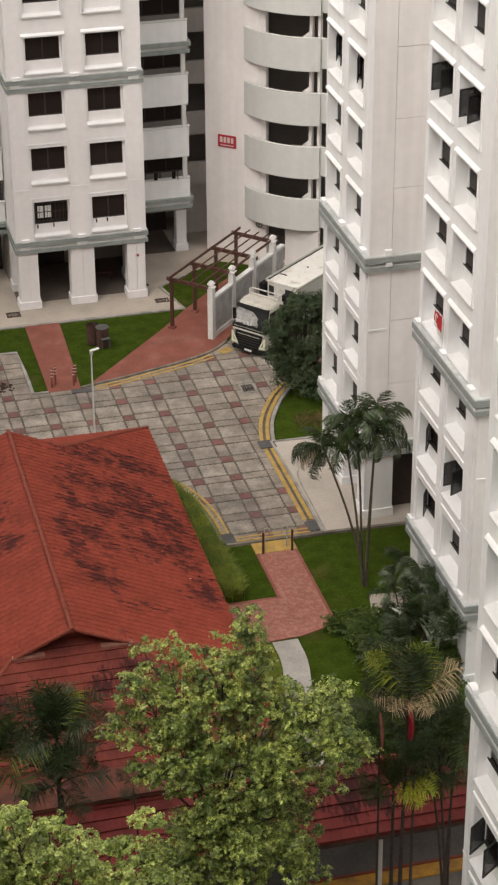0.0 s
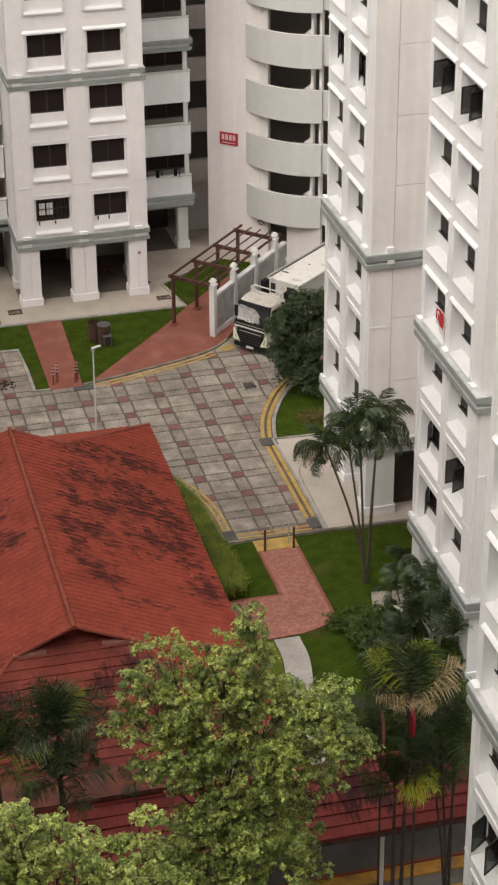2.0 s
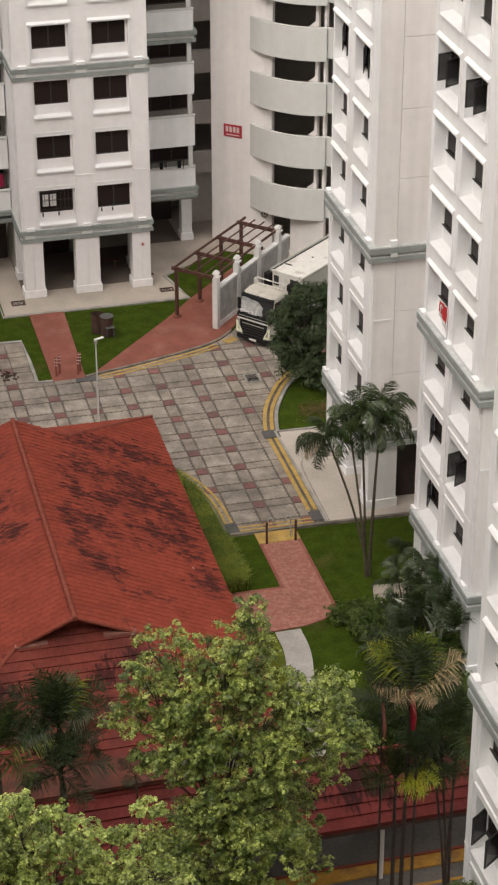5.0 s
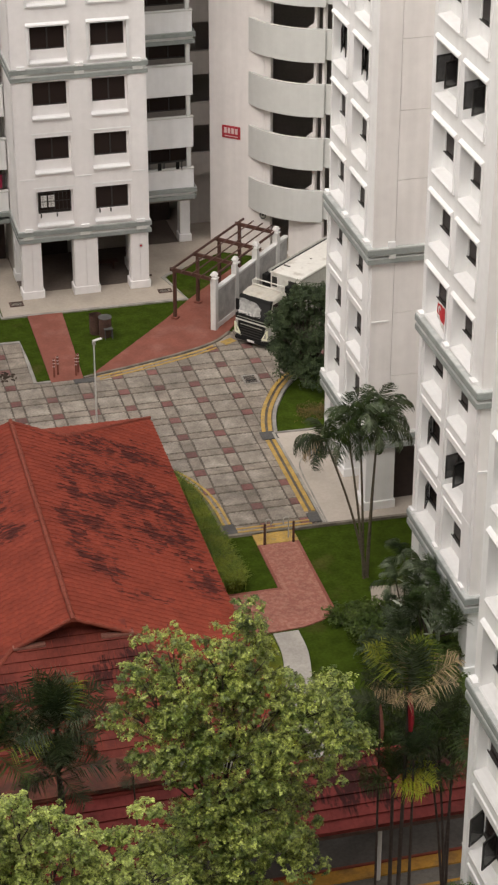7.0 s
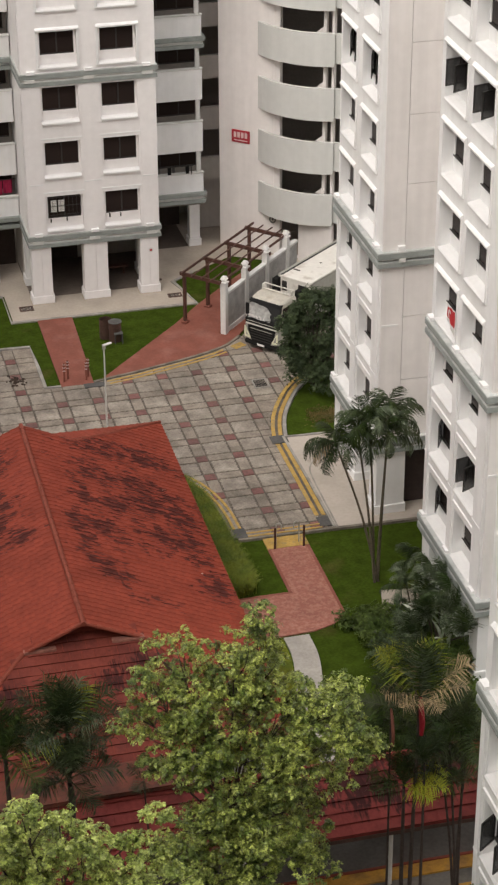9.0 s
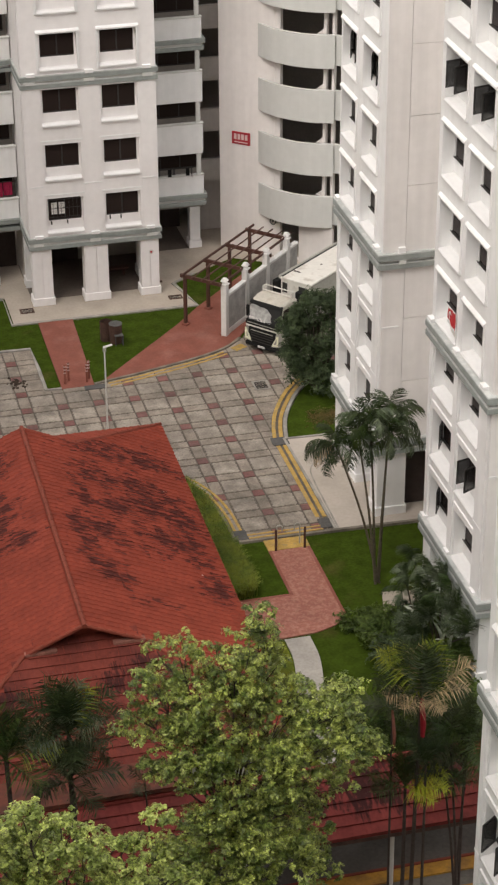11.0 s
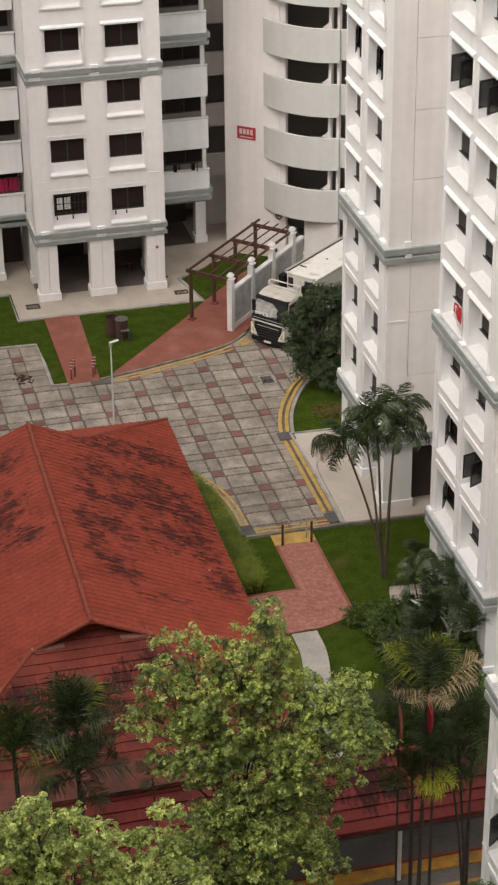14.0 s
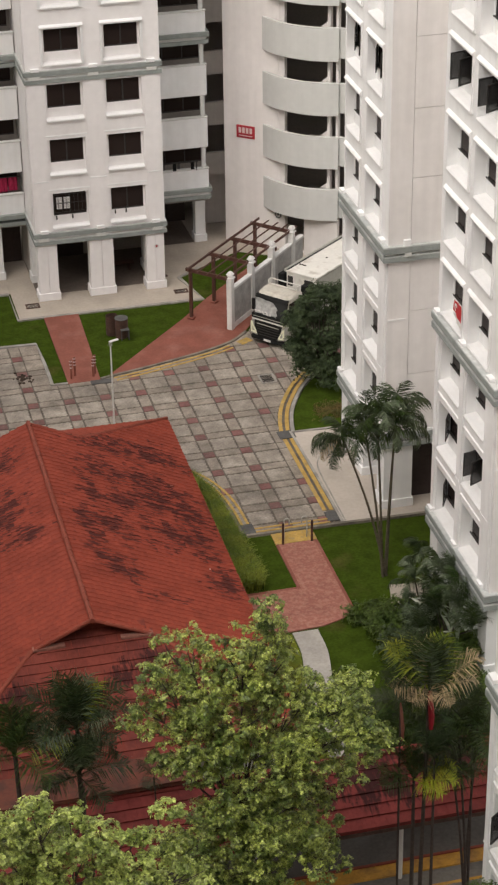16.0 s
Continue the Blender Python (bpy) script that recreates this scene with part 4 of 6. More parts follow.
# ---- the low tiled house ----
HX, HZ, EX, EZ = 8.82, 5.8, 15.15, 2.98
PITCH = (HZ - EZ) / (EX - HX)
GY0, GY1, GD = 58.1, 72.4, 2.1
EY0, EY1 = GY0 - (EX - HX - GD), GY1 + (EX - HX - GD)
GZ = HZ - GD * PITCH
TURNED = pose(HX + 0.03, GY0, 0, 0, 0, -0.45) @ pose(-HX, -GY0, 0)
WX = 2 * HX - EX
HOUSE = thing("tiled_house", "low house under a red tiled roof with mossy stains", "house")
HOUSE.matrix_basis = TURNED
part("wall", boxed((WX + 0.9, EX - 0.9, EY0 + 0.9, EY0 + 1.1, 0, EZ + 0.2), (WX + 0.9, EX - 0.9, EY1 - 1.1, EY1 - 0.9, 0, EZ + 0.2),
                   (WX + 0.9, WX + 1.1, EY0 + 1.11, EY1 - 1.11, 0, EZ + 0.2), (EX - 1.1, EX - 0.9, EY0 + 1.11, EY1 - 1.11, 0, EZ + 0.2)), M_WHITE, HOUSE)


def roof_sheet(points, thick=0.07):
    bm = bmesh.new()
    hi = [bm.verts.new(p) for p in points]
    lo = [bm.verts.new((p[0], p[1], p[2] - thick)) for p in points]
    bm.faces.new(hi)
    bm.faces.new(lo[::-1])
    for i in range(len(points)):
        j = (i + 1) % len(points)
        bm.faces.new((lo[i], lo[j], hi[j], hi[i]))
    return bm


RIGHT = [(HX, GY0, HZ), (HX + GD, GY0, GZ), (EX, EY0, EZ), (EX, EY1, EZ), (HX + GD, GY1, GZ), (HX, GY1, HZ)]
LEFT = [(2 * HX - x, y, z) for x, y, z in RIGHT]
NEAR = [(HX - GD + 0.6, GY0 + 0.6, GZ + 0.6 * PITCH), (HX + GD - 0.6, GY0 + 0.6, GZ + 0.6 * PITCH), (HX + GD, GY0, GZ), (EX, EY0, EZ), (WX, EY0, EZ), (HX - GD, GY0, GZ)]
FAR = [(HX - GD, GY1, GZ), (HX + GD, GY1, GZ), (EX, EY1, EZ), (WX, EY1, EZ)]
ROOF_SLOPES = {}
for name, pts in (("right", RIGHT), ("left", LEFT), ("near", NEAR), ("far", FAR)):
    ROOF_SLOPES[name] = (part("roof", roof_sheet(pts), M_TILE, HOUSE), pts)
for y in (GY0 + 0.55, GY1 - 0.14):
    bm = bmesh.new()
    a = [bm.verts.new((x, y + d, z)) for d in (-0.05, 0.05) for x, z in ((HX - GD, GZ - 0.1), (HX + GD, GZ - 0.1), (HX, HZ - 0.1))]
    for f in ((0, 1, 2), (5, 4, 3), (0, 1, 4, 3), (1, 2, 5, 4), (2, 0, 3, 5)):
        bm.faces.new([a[i] for i in f])
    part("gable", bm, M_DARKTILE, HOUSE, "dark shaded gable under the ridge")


def capping(a, b, r=0.09):
    """Overlapping half-round ridge tiles from a to b."""
    a, b = Vector(a), Vector(b)
    n = max(2, round((b - a).length / 0.42))
    for i in range(n):
        p, q = a.lerp(b, i / n), a.lerp(b, (i + 1.04) / n)
        bm = bmesh.new()
        tube(bm, [(p.x, p.y, p.z + 0.03), (q.x, q.y, q.z + 0.03)], [r * 1.06, r * 0.9], 8)
        part("ridge_tile", bm, M_RIDGE, HOUSE)


capping((HX, GY0 - 0.1, HZ), (HX, GY1 + 0.1, HZ))
for s in (-1, 1):
    for gy, ey in ((GY0, EY0), (GY1, EY1)):
        capping((HX + s * GD, gy, GZ), (HX + s * (EX - HX), ey, EZ), 0.08)
        capping((HX, gy, HZ - 0.02), (HX + s * GD, gy, GZ - 0.02), 0.07)
for s in (-1, 1):
    x0, x1 = sorted((HX + s * (GD - 1.15), HX + s * (GD - 0.05)))
    part("flashing", soft_box(x0, x1, GY0 - 0.08, GY0 + 0.14, GZ + 0.02, GZ + 0.14, 0.02), M_FLASHING, HOUSE, "faded pinkish flashing strip")
for a, b in (((WX, EY0), (EX, EY0)), ((EX, EY0), (EX, EY1)), ((EX, EY1), (WX, EY1)), ((WX, EY1), (WX, EY0))):
    bm = bmesh.new()
    tube(bm, [(*a, EZ - 0.1), (*b, EZ - 0.1)], 0.07, 6)
    part("gutter", bm, M_RIDGE, HOUSE)

# ---- the covered walkway ----
WALKWAY = thing("covered_walkway", "covered walkway with old dark red tiled roof", "walkway roof")
WY0, WYR, WY1, WZ0, WZR = 49.05, 51.5, 52.15, 2.6, 3.5
WXA, WXB = 2.0, 21.5
W_FRONT = [(WXA, WY0, WZ0), (WXB, WY0, WZ0), (WXB, WYR, WZR), (WXA, WYR, WZR)]
W_BACK = [(WXA, WY1, WZ0 + 0.3), (WXB, WY1, WZ0 + 0.3), (WXB, WYR, WZR), (WXA, WYR, WZR)]
W_ROOF = part("roof", roof_sheet(W_FRONT), M_WALKTILE, WALKWAY)
part("roof", roof_sheet(W_BACK), M_WALKTILE, WALKWAY)
bm = bmesh.new()
tube(bm, [(WXA, WYR, WZR + 0.03), (WXB, WYR, WZR + 0.03)], 0.12, 8)
part("ridge_cap", bm, M_WALKTILE, WALKWAY)
part("fascia", boxed((WXA, WXB, WY0 - 0.03, WY0 + 0.02, WZ0 - 0.2, WZ0 - 0.075)), M_RUST, WALKWAY)
for x in (2.6, 7.4, 12.2, 17.0):
    for y in (49.55, 51.9):
        bm = bmesh.new()
        tube(bm, [(x, y, 0), (x, y, 2.68 if y < 50 else 2.95)], 0.085, 10)
        part("post", bm, M_LAMPPOST, WALKWAY)
part("floor", boxed((WXA, WXB, 50.2, 53.1, -0.2, 0.05)), M_FLOORDARK, WALKWAY)
part("floor_edge", boxed((WXA, WXB, 49.65, 50.198, -0.2, 0.055)), M_ORANGE, WALKWAY, "ochre painted walkway edge")
part("edge_course", boxed((WXA, WXB, 50.2, 50.29, 0.052, 0.11)), M_RIDGE, WALKWAY, "dark red brick course behind the ochre edge")
part("low_wall", boxed((WXA, WXB, 52.3, 52.45, 0.052, 0.9)), M_FLOORDARK, WALKWAY)
bm = bmesh.new()
plate(bm, [(0, 43.0), (22, 43.0), (22, 49.64), (0, 49.64)], -0.3, 0.0)
tagged(part("pavement", bm, M_WETGREY), "dark grey wet concrete beside the walkway", "pavement", kind="structure")
strip_thing("yellow_line", "ochre line on the grey pavement", [(2, 48.9), (21.5, 48.9)], 0.12, -0.02, 0.012, M_ORANGE, "road marking")

CANOPY = thing("flat_canopy", "flat terracotta painted canopy between the roofs", "canopy")
part("slab", soft_box(2.0, 11.0, 51.4, 53.0, 3.66, 3.78, 0.03, 1), M_CANOPY, CANOPY)
part("upstand", boxed((2.0, 11.0, 51.4, 51.5, 3.784, 3.84)), M_CANOPY, CANOPY)
for x in (2.4, 7.5, 10.8):
    part("post", boxed((x, x + 0.12, 52.7, 52.82, 0.05, 3.66)), M_RUST, CANOPY)

# ---- boundary wall with white posts ----
WALL = thing("boundary_wall", "grey pebble-dash wall with white posts and coping", "wall")
POSTS = [(21.44, 90.3), (22.87, 91.85), (24.32, 93.4), (25.8, 95.0)]
for i, (x, y) in enumerate(POSTS):
    p = part("post", soft_box(-0.145, 0.145, -0.145, 0.145, 0, 2.72, 0.012, 1), M_WHITECOL, WALL)
    p.matrix_basis = pose(x, y, 0, 0, 0, 47)
    bm = soft_box(-0.185, 0.185, -0.185, 0.185, 2.722, 2.8, 0.012, 1)
    box(bm, -0.1, 0.1, -0.1, 0.1, 2.8, 2.93)
    v = [bm.verts.new((sx * r, sy * r, z)) for z, r in ((2.93, 0.155), (3.08, 0.08)) for sx, sy in ((-1, -1), (1, -1), (1, 1), (-1, 1))]
    for f in ((0, 1, 2, 3), (4, 5, 6, 7), (0, 1, 5, 4), (1, 2, 6, 5), (2, 3, 7, 6), (3, 0, 4, 7)):
        bm.faces.new([v[j] for j in f])
    part("finial", bm, M_WHITECOL, p)
for (ax, ay), (bx, by) in zip(POSTS, POSTS[1:]):
    d = Vector((bx - ax, by - ay))
    ang, L = math.degrees(math.atan2(d.y, d.x)), d.length
    q = part("infill_panel", boxed((0.15, L - 0.15, -0.06, 0.06, 0.0, 2.05)), M_PEBBLE, WALL)
    q.matrix_basis = pose(ax, ay, 0, 0, 0, ang)
    c = part("coping", soft_box(0.15, L - 0.15, -0.13, 0.13, 2.052, 2.2, 0.02, 1), M_WHITECOL, q)
    part("skirting", boxed((0.18, L - 0.18, -0.1, -0.062, 0.0, 0.3)), M_WHITECOL, q)

q = part("infill_panel", boxed((0.18, 1.1, -0.06, 0.06, 0.0, 2.05)), M_PEBBLE, WALL)
q.matrix_basis = pose(*POSTS[-1], 0, 0, 0, 47)
part("coping", soft_box(0.18, 1.1, -0.13, 0.13, 2.052, 2.2, 0.02, 1), M_WHITECOL, q)

# ---- pergola ----
PERG = thing("pergola", "brown steel pergola over the red path", "pergola")
PL = [(19.84, 91.98), (21.35, 93.5), (22.85, 95.1), (24.32, 96.75)]
OFF = Vector((1.55, -1.58))
for i, (x, y) in enumerate(PL):
    for j, q in enumerate(((x, y), (x + OFF.x, y + OFF.y))):
        p = part("post", boxed((-0.07, 0.07, -0.07, 0.07, 0, 2.55)), M_BROWN, PERG)
        p.matrix_basis = pose(*q, 0, 0, 0, 46)
        part("foot", soft_box(-0.16, 0.16, -0.16, 0.16, 0.03, 0.13, 0.015, 1), M_REDPATH, p)
    b = part("cross_beam", boxed((-0.25, 2.45, -0.05, 0.05, 2.55, 2.73)), M_BROWN, PERG)
    b.matrix_basis = pose(x, y, 0, 0, 0, math.degrees(math.atan2(OFF.y, OFF.x)))
e = Vector((PL[3][0] - PL[0][0], PL[3][1] - PL[0][1]))
ang, L = math.degrees(math.atan2(e.y, e.x)), e.length
for i in range(5):
    q = Vector(PL[0]) + OFF * (i / 4)
    s = part("slat", boxed((-0.35, L + 0.45, -0.035, 0.035, 2.732, 2.84)) if i in (0, 4) else boxed((-0.3, L + 0.5, -0.022, 0.022, 2.732, 2.79)), M_BROWN, PERG)
    s.matrix_basis = pose(q.x, q.y, 0, 0, 0, ang)

# ---- truck ----
M_CAB = mat("dirty_cab_paint", (0.5, 0.47, 0.41), rough=0.5, var=0.12, scale=1.5, fine=8, bump=0.03, other=(0.33, 0.29, 0.23), edge=(0.5, 0.66), amount=0.6, mscale=1.6)
M_SHADE = mat("silvery_reflection_foil", (0.4, 0.4, 0.39), rough=0.45, var=0.25, scale=3, fine=7, bump=0.3, bscale=7, metal=0.3)
TRUCK = thing("truck", "parked white lorry with black grille and high body", "truck", at=(22.72, 87.95, 0), rz=-50)
TRUCK.scale = (0.78, 0.93, 0.98)


def loft(sections):
    """A skin over sections, each a list of points in step."""
    bm = bmesh.new()
    rings = [[bm.verts.new(p) for p in s] for s in sections]
    n = len(rings[0])
    for a, b in zip(rings, rings[1:]):
        for i in range(n):
            bm.faces.new((a[i], a[(i + 1) % n], b[(i + 1) % n], b[i]))
    bm.faces.new(rings[0][::-1])
    bm.faces.new(rings[-1])
    return bm


def cab_ring(y0, y1, z, w, r=0.22):
    """A rounded plan outline at height z; the front is at y0."""
    return [(-w + r, y0, z), (w - r, y0, z), (w - r * 0.3, y0 + r * 0.35, z), (w, y0 + r * 1.2, z), (w, y1, z), (-w, y1, z), (-w, y0 + r * 1.2, z), (-w + r * 0.3, y0 + r * 0.35, z)]


part("cab", loft([cab_ring(0.06, 1.65, 0.55, 1.22), cab_ring(0.0, 1.65, 0.9, 1.24), cab_ring(0.0, 1.65, 1.45, 1.25), cab_ring(0.08, 1.65, 1.62, 1.24), cab_ring(0.34, 1.65, 2.38, 1.2),
                            cab_ring(0.4, 1.65, 2.56, 1.18), cab_ring(0.62, 1.58, 2.68, 1.1)]), M_CAB, TRUCK, "off-white cab with stained roof")
bm = loft([[(-1.18, 0.02, 1.5), (1.18, 0.02, 1.5), (1.18, 0.3, 1.5), (-1.18, 0.3, 1.5)], [(-1.14, 0.31, 2.42), (1.14, 0.31, 2.42), (1.14, 0.5, 2.42), (-1.14, 0.5, 2.42)]])
part("windshield", bm, M_WINDSHIELD, TRUCK)
# pale foil sheet paints the sky reflection over most of the windscreen
bm = bmesh.new()
def shade_point(i, j):
    z = 1.64 + (0.72 + 0.02 * math.sin(i * 0.9) - 0.3 * (i / 12) ** 4) * j / 5
    return (-1.08 + 1.62 * i / 12 + 0.05 * math.sin(j * 1.3), 0.02 + (z - 1.5) * 0.315 - 0.022 - 0.012 * math.sin(i * 2.3 + j * 1.7), z)


grid = [[bm.verts.new(shade_point(i, j)) for i in range(13)] for j in range(6)]
for j in range(5):
    for i in range(12):
        bm.faces.new((grid[j][i], grid[j][i + 1], grid[j + 1][i + 1], grid[j + 1][i]))
part("sunshade", bm, M_SHADE, TRUCK, "crumpled silvery sunshade with the windscreen reflection painted in")
for x in (-0.5, 0.45):
    wp = part("wiper", boxed((0, 0.75, -0.02, 0.0, 0, 0.03)), M_TRUCKBLACK, TRUCK)
    wp.matrix_basis = pose(x - 0.4, 0.05, 1.62, 18, -8, 0)
part("sun_visor", loft([[(-1.15, 0.22, 2.43), (1.15, 0.22, 2.43), (1.15, 0.46, 2.44), (-1.15, 0.46, 2.44)], [(-1.15, 0.3, 2.55), (1.15, 0.3, 2.55), (1.15, 0.5, 2.55), (-1.15, 0.5, 2.55)]]), M_TRUCKBLACK, TRUCK)
part("bonnet_panel", soft_box(-1.24, 1.24, -0.045, 0.25, 1.38, 1.64, 0.03), M_TRUCKBLACK, TRUCK)
cloth_heap = bmesh.new()
for k, (x, z, r) in enumerate(((-0.95, 1.74, 0.13), (-0.7, 1.72, 0.15), (-0.42, 1.7, 0.13), (-0.15, 1.69, 0.14), (0.1, 1.68, 0.1))):
    m = pose(x, 0.02 + (z - 1.5) * 0.315 - 0.03, z, 14, 20 * k, 0) @ Matrix.Diagonal((1.2, 0.25, 0.7, 1))
    bmesh.ops.create_icosphere(cloth_heap, subdivisions=2, radius=r, matrix=m)
part("crumpled_cloth", cloth_heap, M_CLOTHWHITE, TRUCK, "white crumpled cloth behind the windscreen")
grille = part("grille", soft_box(-1.02, 1.02, -0.055, 0.1, 0.46, 1.3, 0.03), M_TRUCKBLACK, TRUCK)
for i in range(5):
    part("grille_bar", boxed((-0.82, 0.82, -0.075, -0.052, 0.56 + i * 0.14, 0.6 + i * 0.14)), M_TRUCKGREY if i == 4 else M_FRAME, grille)
part("trim_bar", soft_box(-1.2, 1.2, -0.065, 0.05, 1.31, 1.375, 0.015), M_TRUCKWHITE, TRUCK)
part("badge_strip", soft_box(-1.1, 1.1, -0.07, -0.046, 1.5, 1.535, 0.008, 1), M_TRUCKGREY, TRUCK)
part("bumper", soft_box(-1.25, 1.25, -0.1, 0.3, 0.26, 0.48, 0.05), M_TRUCKBLACK, TRUCK)
part("number_plate", boxed((-0.26, 0.26, -0.125, -0.102, 0.31, 0.42)), M_CLOTHWHITE, TRUCK)
for s in (-1, 1):
    hl = part("headlight", loft([[(s * 0.74, -0.1, 0.52), (s * 1.24, -0.04, 0.56), (s * 1.26, 0.25, 0.56), (s * 0.74, 0.1, 0.52)], [(s * 0.98, -0.1, 0.72), (s * 1.25, -0.02, 0.8), (s * 1.27, 0.28, 0.8), (s * 0.98, 0.1, 0.72)], [(s * 1.05, -0.08, 1.2), (s * 1.25, 0.0, 1.26), (s * 1.27, 0.3, 1.26), (s * 1.05, 0.1, 1.2)]]), M_TRUCKGREY, TRUCK)
    for k, pts in enumerate((((0.8, 0.6), (1.22, 0.64), (1.22, 0.72), (0.84, 0.68)), ((1.14, 0.72), (1.24, 0.74), (1.24, 1.2), (1.17, 1.16)), ((0.84, 0.69), (0.93, 0.7), (1.17, 1.1), (1.17, 1.18)))):
        bm = bmesh.new()
        front = [bm.verts.new((s * x, -0.125 + 0.05 * max(0, x - 1.0), z)) for x, z in pts]
        rear = [bm.verts.new((s * x, -0.05, z)) for x, z in pts]
        bm.faces.new(front)
        bm.faces.new(rear[::-1])
        for i in range(4):
            bm.faces.new((front[i], rear[i], rear[(i + 1) % 4], front[(i + 1) % 4]))
        part("light_strip", bm, M_LIGHTGLASS, hl, "pale yellowish light strip")
    arm = part("mirror", soft_box(s * 1.42 - 0.12, s * 1.42 + 0.12, 0.32, 0.42, 1.6, 2.2, 0.03), M_TRUCKBLACK, TRUCK)
    part("mirror_arm", boxed((min(s * 1.2, s * 1.34), max(s * 1.2, s * 1.34), 0.36, 0.4, 2.05, 2.1)), M_TRUCKBLACK, arm)
    part("side_window", boxed((min(s * 1.21, s * 1.255), max(s * 1.21, s * 1.255), 0.42, 1.4, 1.52, 2.38)), M_GLASS, TRUCK)
    for y in (1.0, 5.6, 6.7):
        bm = bmesh.new()
        tube(bm, [(s * 0.92, y, 0.5), (s * 1.0, y, 0.5), (s * 1.18, y, 0.5), (s * 1.22, y, 0.5)], [0.46, 0.5, 0.5, 0.44], 20)
        wheel = part("wheel", bm, M_RUBBER, TRUCK)
        bm = bmesh.new()
        tube(bm, [(s * 1.19, y, 0.5), (s * 1.235, y, 0.5)], [0.28, 0.25], 14)
        part("rim", bm, M_CHROME, wheel)
part("chassis", boxed((-0.45, 0.45, 0.4, 8.3, 0.6, 0.9)), M_TRUCKBLACK, TRUCK)
body = part("cargo_body", soft_box(-0.75, 1.5, 2.6, 8.8, 0.95, 2.98, 0.05), M_TRUCKGREY, TRUCK, "tall pale grey cargo body")
part("body_roof", soft_box(-0.78, 1.53, 2.5, 8.85, 2.982, 3.07, 0.03), M_TRUCKWHITE, body, "stained white body roof")
# black strip draws the shade of the gap beside the rolled cover
part("gutter_gap", boxed((-0.785, -0.66, 2.6, 8.7, 3.06, 3.078)), M_TRUCKBLACK, body, "dark strip painting the shaded gap along the roof")
for cx, cy, cw in ((-0.6, 3.5, 0.5), (0.2, 5.0, 0.12)):
    part("debris", soft_box(cx, cx + cw, cy, cy + 0.1, 3.069, 3.1, 0.01, 1), M_DARKSTEM, body, "dark leaf litter on the roof")
part("front_board", boxed((-0.73, 1.48, 2.54, 2.595, 1.6, 2.97)), M_TRUCKWHITE, body)
part("front_window", boxed((-0.62, -0.25, 2.525, 2.538, 2.3, 2.82)), M_FRAME, body)
part("front_window", boxed((0.6, 1.25, 2.525, 2.538, 2.3, 2.82)), M_FRAME, body)
bm = bmesh.new()
tube(bm, [(-0.88, 2.6, 3.02), (-0.88, 8.6, 3.02)], 0.1, 8)
part("rolled_cover", bm, M_TRUCKGREY, body)
part("tool_box", soft_box(-1.2, -0.8, 2.3, 2.9, 1.0, 2.9, 0.03), M_TRUCKBLACK, TRUCK)
rail = part("roof_rail", boxed((-1.1, 1.1, 1.3, 1.34, 2.74, 2.79), (-1.1, 1.1, 1.56, 1.6, 2.9, 2.95), (-1.1, -1.05, 1.3, 1.6, 2.55, 2.96), (1.05, 1.1, 1.3, 1.6, 2.55, 2.96)), M_TRUCKWHITE, TRUCK)
part("exhaust", boxed((0.75, 1.1, 2.05, 2.4, 1.0, 2.7)), M_TRUCKBLACK, TRUCK)


# ---- plants ----
def leaf_cloud(rng, blobs, per, size, up=0.5, flat=1.0, rosette=8, fill=0.35, shape=0.5):
    """Vertices and faces of leaves in small rosettes over round clumps (x, y, z, radius)."""
    pos, out = [], []
    for x, y, z, r in blobs:
        n = int(per * r * r) + 6
        d = rng.normal(size=(n, 3))
        d[:, 2] += up
        d /= np.linalg.norm(d, axis=1)[:, None]
        rad = r * np.where(rng.random(n) < fill, rng.uniform(0.35, 0.85, n), rng.uniform(0.8, 1.08, n))
        bumpy = 1 + 0.22 * np.sin(d[:, 0] * 5.3 + x * 3) * np.cos(d[:, 1] * 4.7 + y + d[:, 2] * 3.1)
        pos.append(np.array([x, y, z]) + d * (rad * bumpy)[:, None] * np.array([1, 1, flat]))
        out.append(d)
    pos, out = np.concatenate(pos), np.concatenate(out)
    axis = out + np.array([0, 0, 0.7])
    axis /= np.linalg.norm(axis, axis=1)[:, None]
    P = np.repeat(pos, rosette, 0)
    A = np.repeat(axis, rosette, 0)
    n = len(P)
    t = rng.normal(size=(n, 3))
    t -= A * (t * A).sum(1)[:, None]
    t /= np.linalg.norm(t, axis=1)[:, None]
    tip = t + A * rng.uniform(-0.15, 0.6, n)[:, None]
    tip /= np.linalg.norm(tip, axis=1)[:, None]
    side = np.cross(A, tip)
    side /= np.linalg.norm(side, axis=1)[:, None] + 1e-9
    L = size * rng.uniform(0.65, 1.25, n)[:, None]
    base = P + rng.normal(size=(n, 3)) * size * 0.25
    v = np.stack([base, base + tip * L * 0.5 + side * L * shape * 0.5, base + tip * L, base + tip * L * 0.5 - side * L * shape * 0.5], 1)
    v[:, 2] -= A * L * 0.12
    return v.reshape(-1, 3), np.arange(4 * n).reshape(-1, 4)


def leaf_part(name, rng, blobs, per, size, material, parent, label="", **kw):
    v, f = leaf_cloud(rng, blobs, per, size, **kw)
    ob = raw_mesh(name, v.tolist(), f.tolist(), material, parent, label)
    return ob


def limb(parent, points, radii, name="limb", material=None, seg=8):
    bm = bmesh.new()
    tube(bm, smooth_line(points, 4), [radii[0] + (radii[1] - radii[0]) * i / (4 * (len(points) - 1)) for i in range(4 * (len(points) - 1) + 1)], seg)
    return part(name, bm, material or M_BARK, parent)


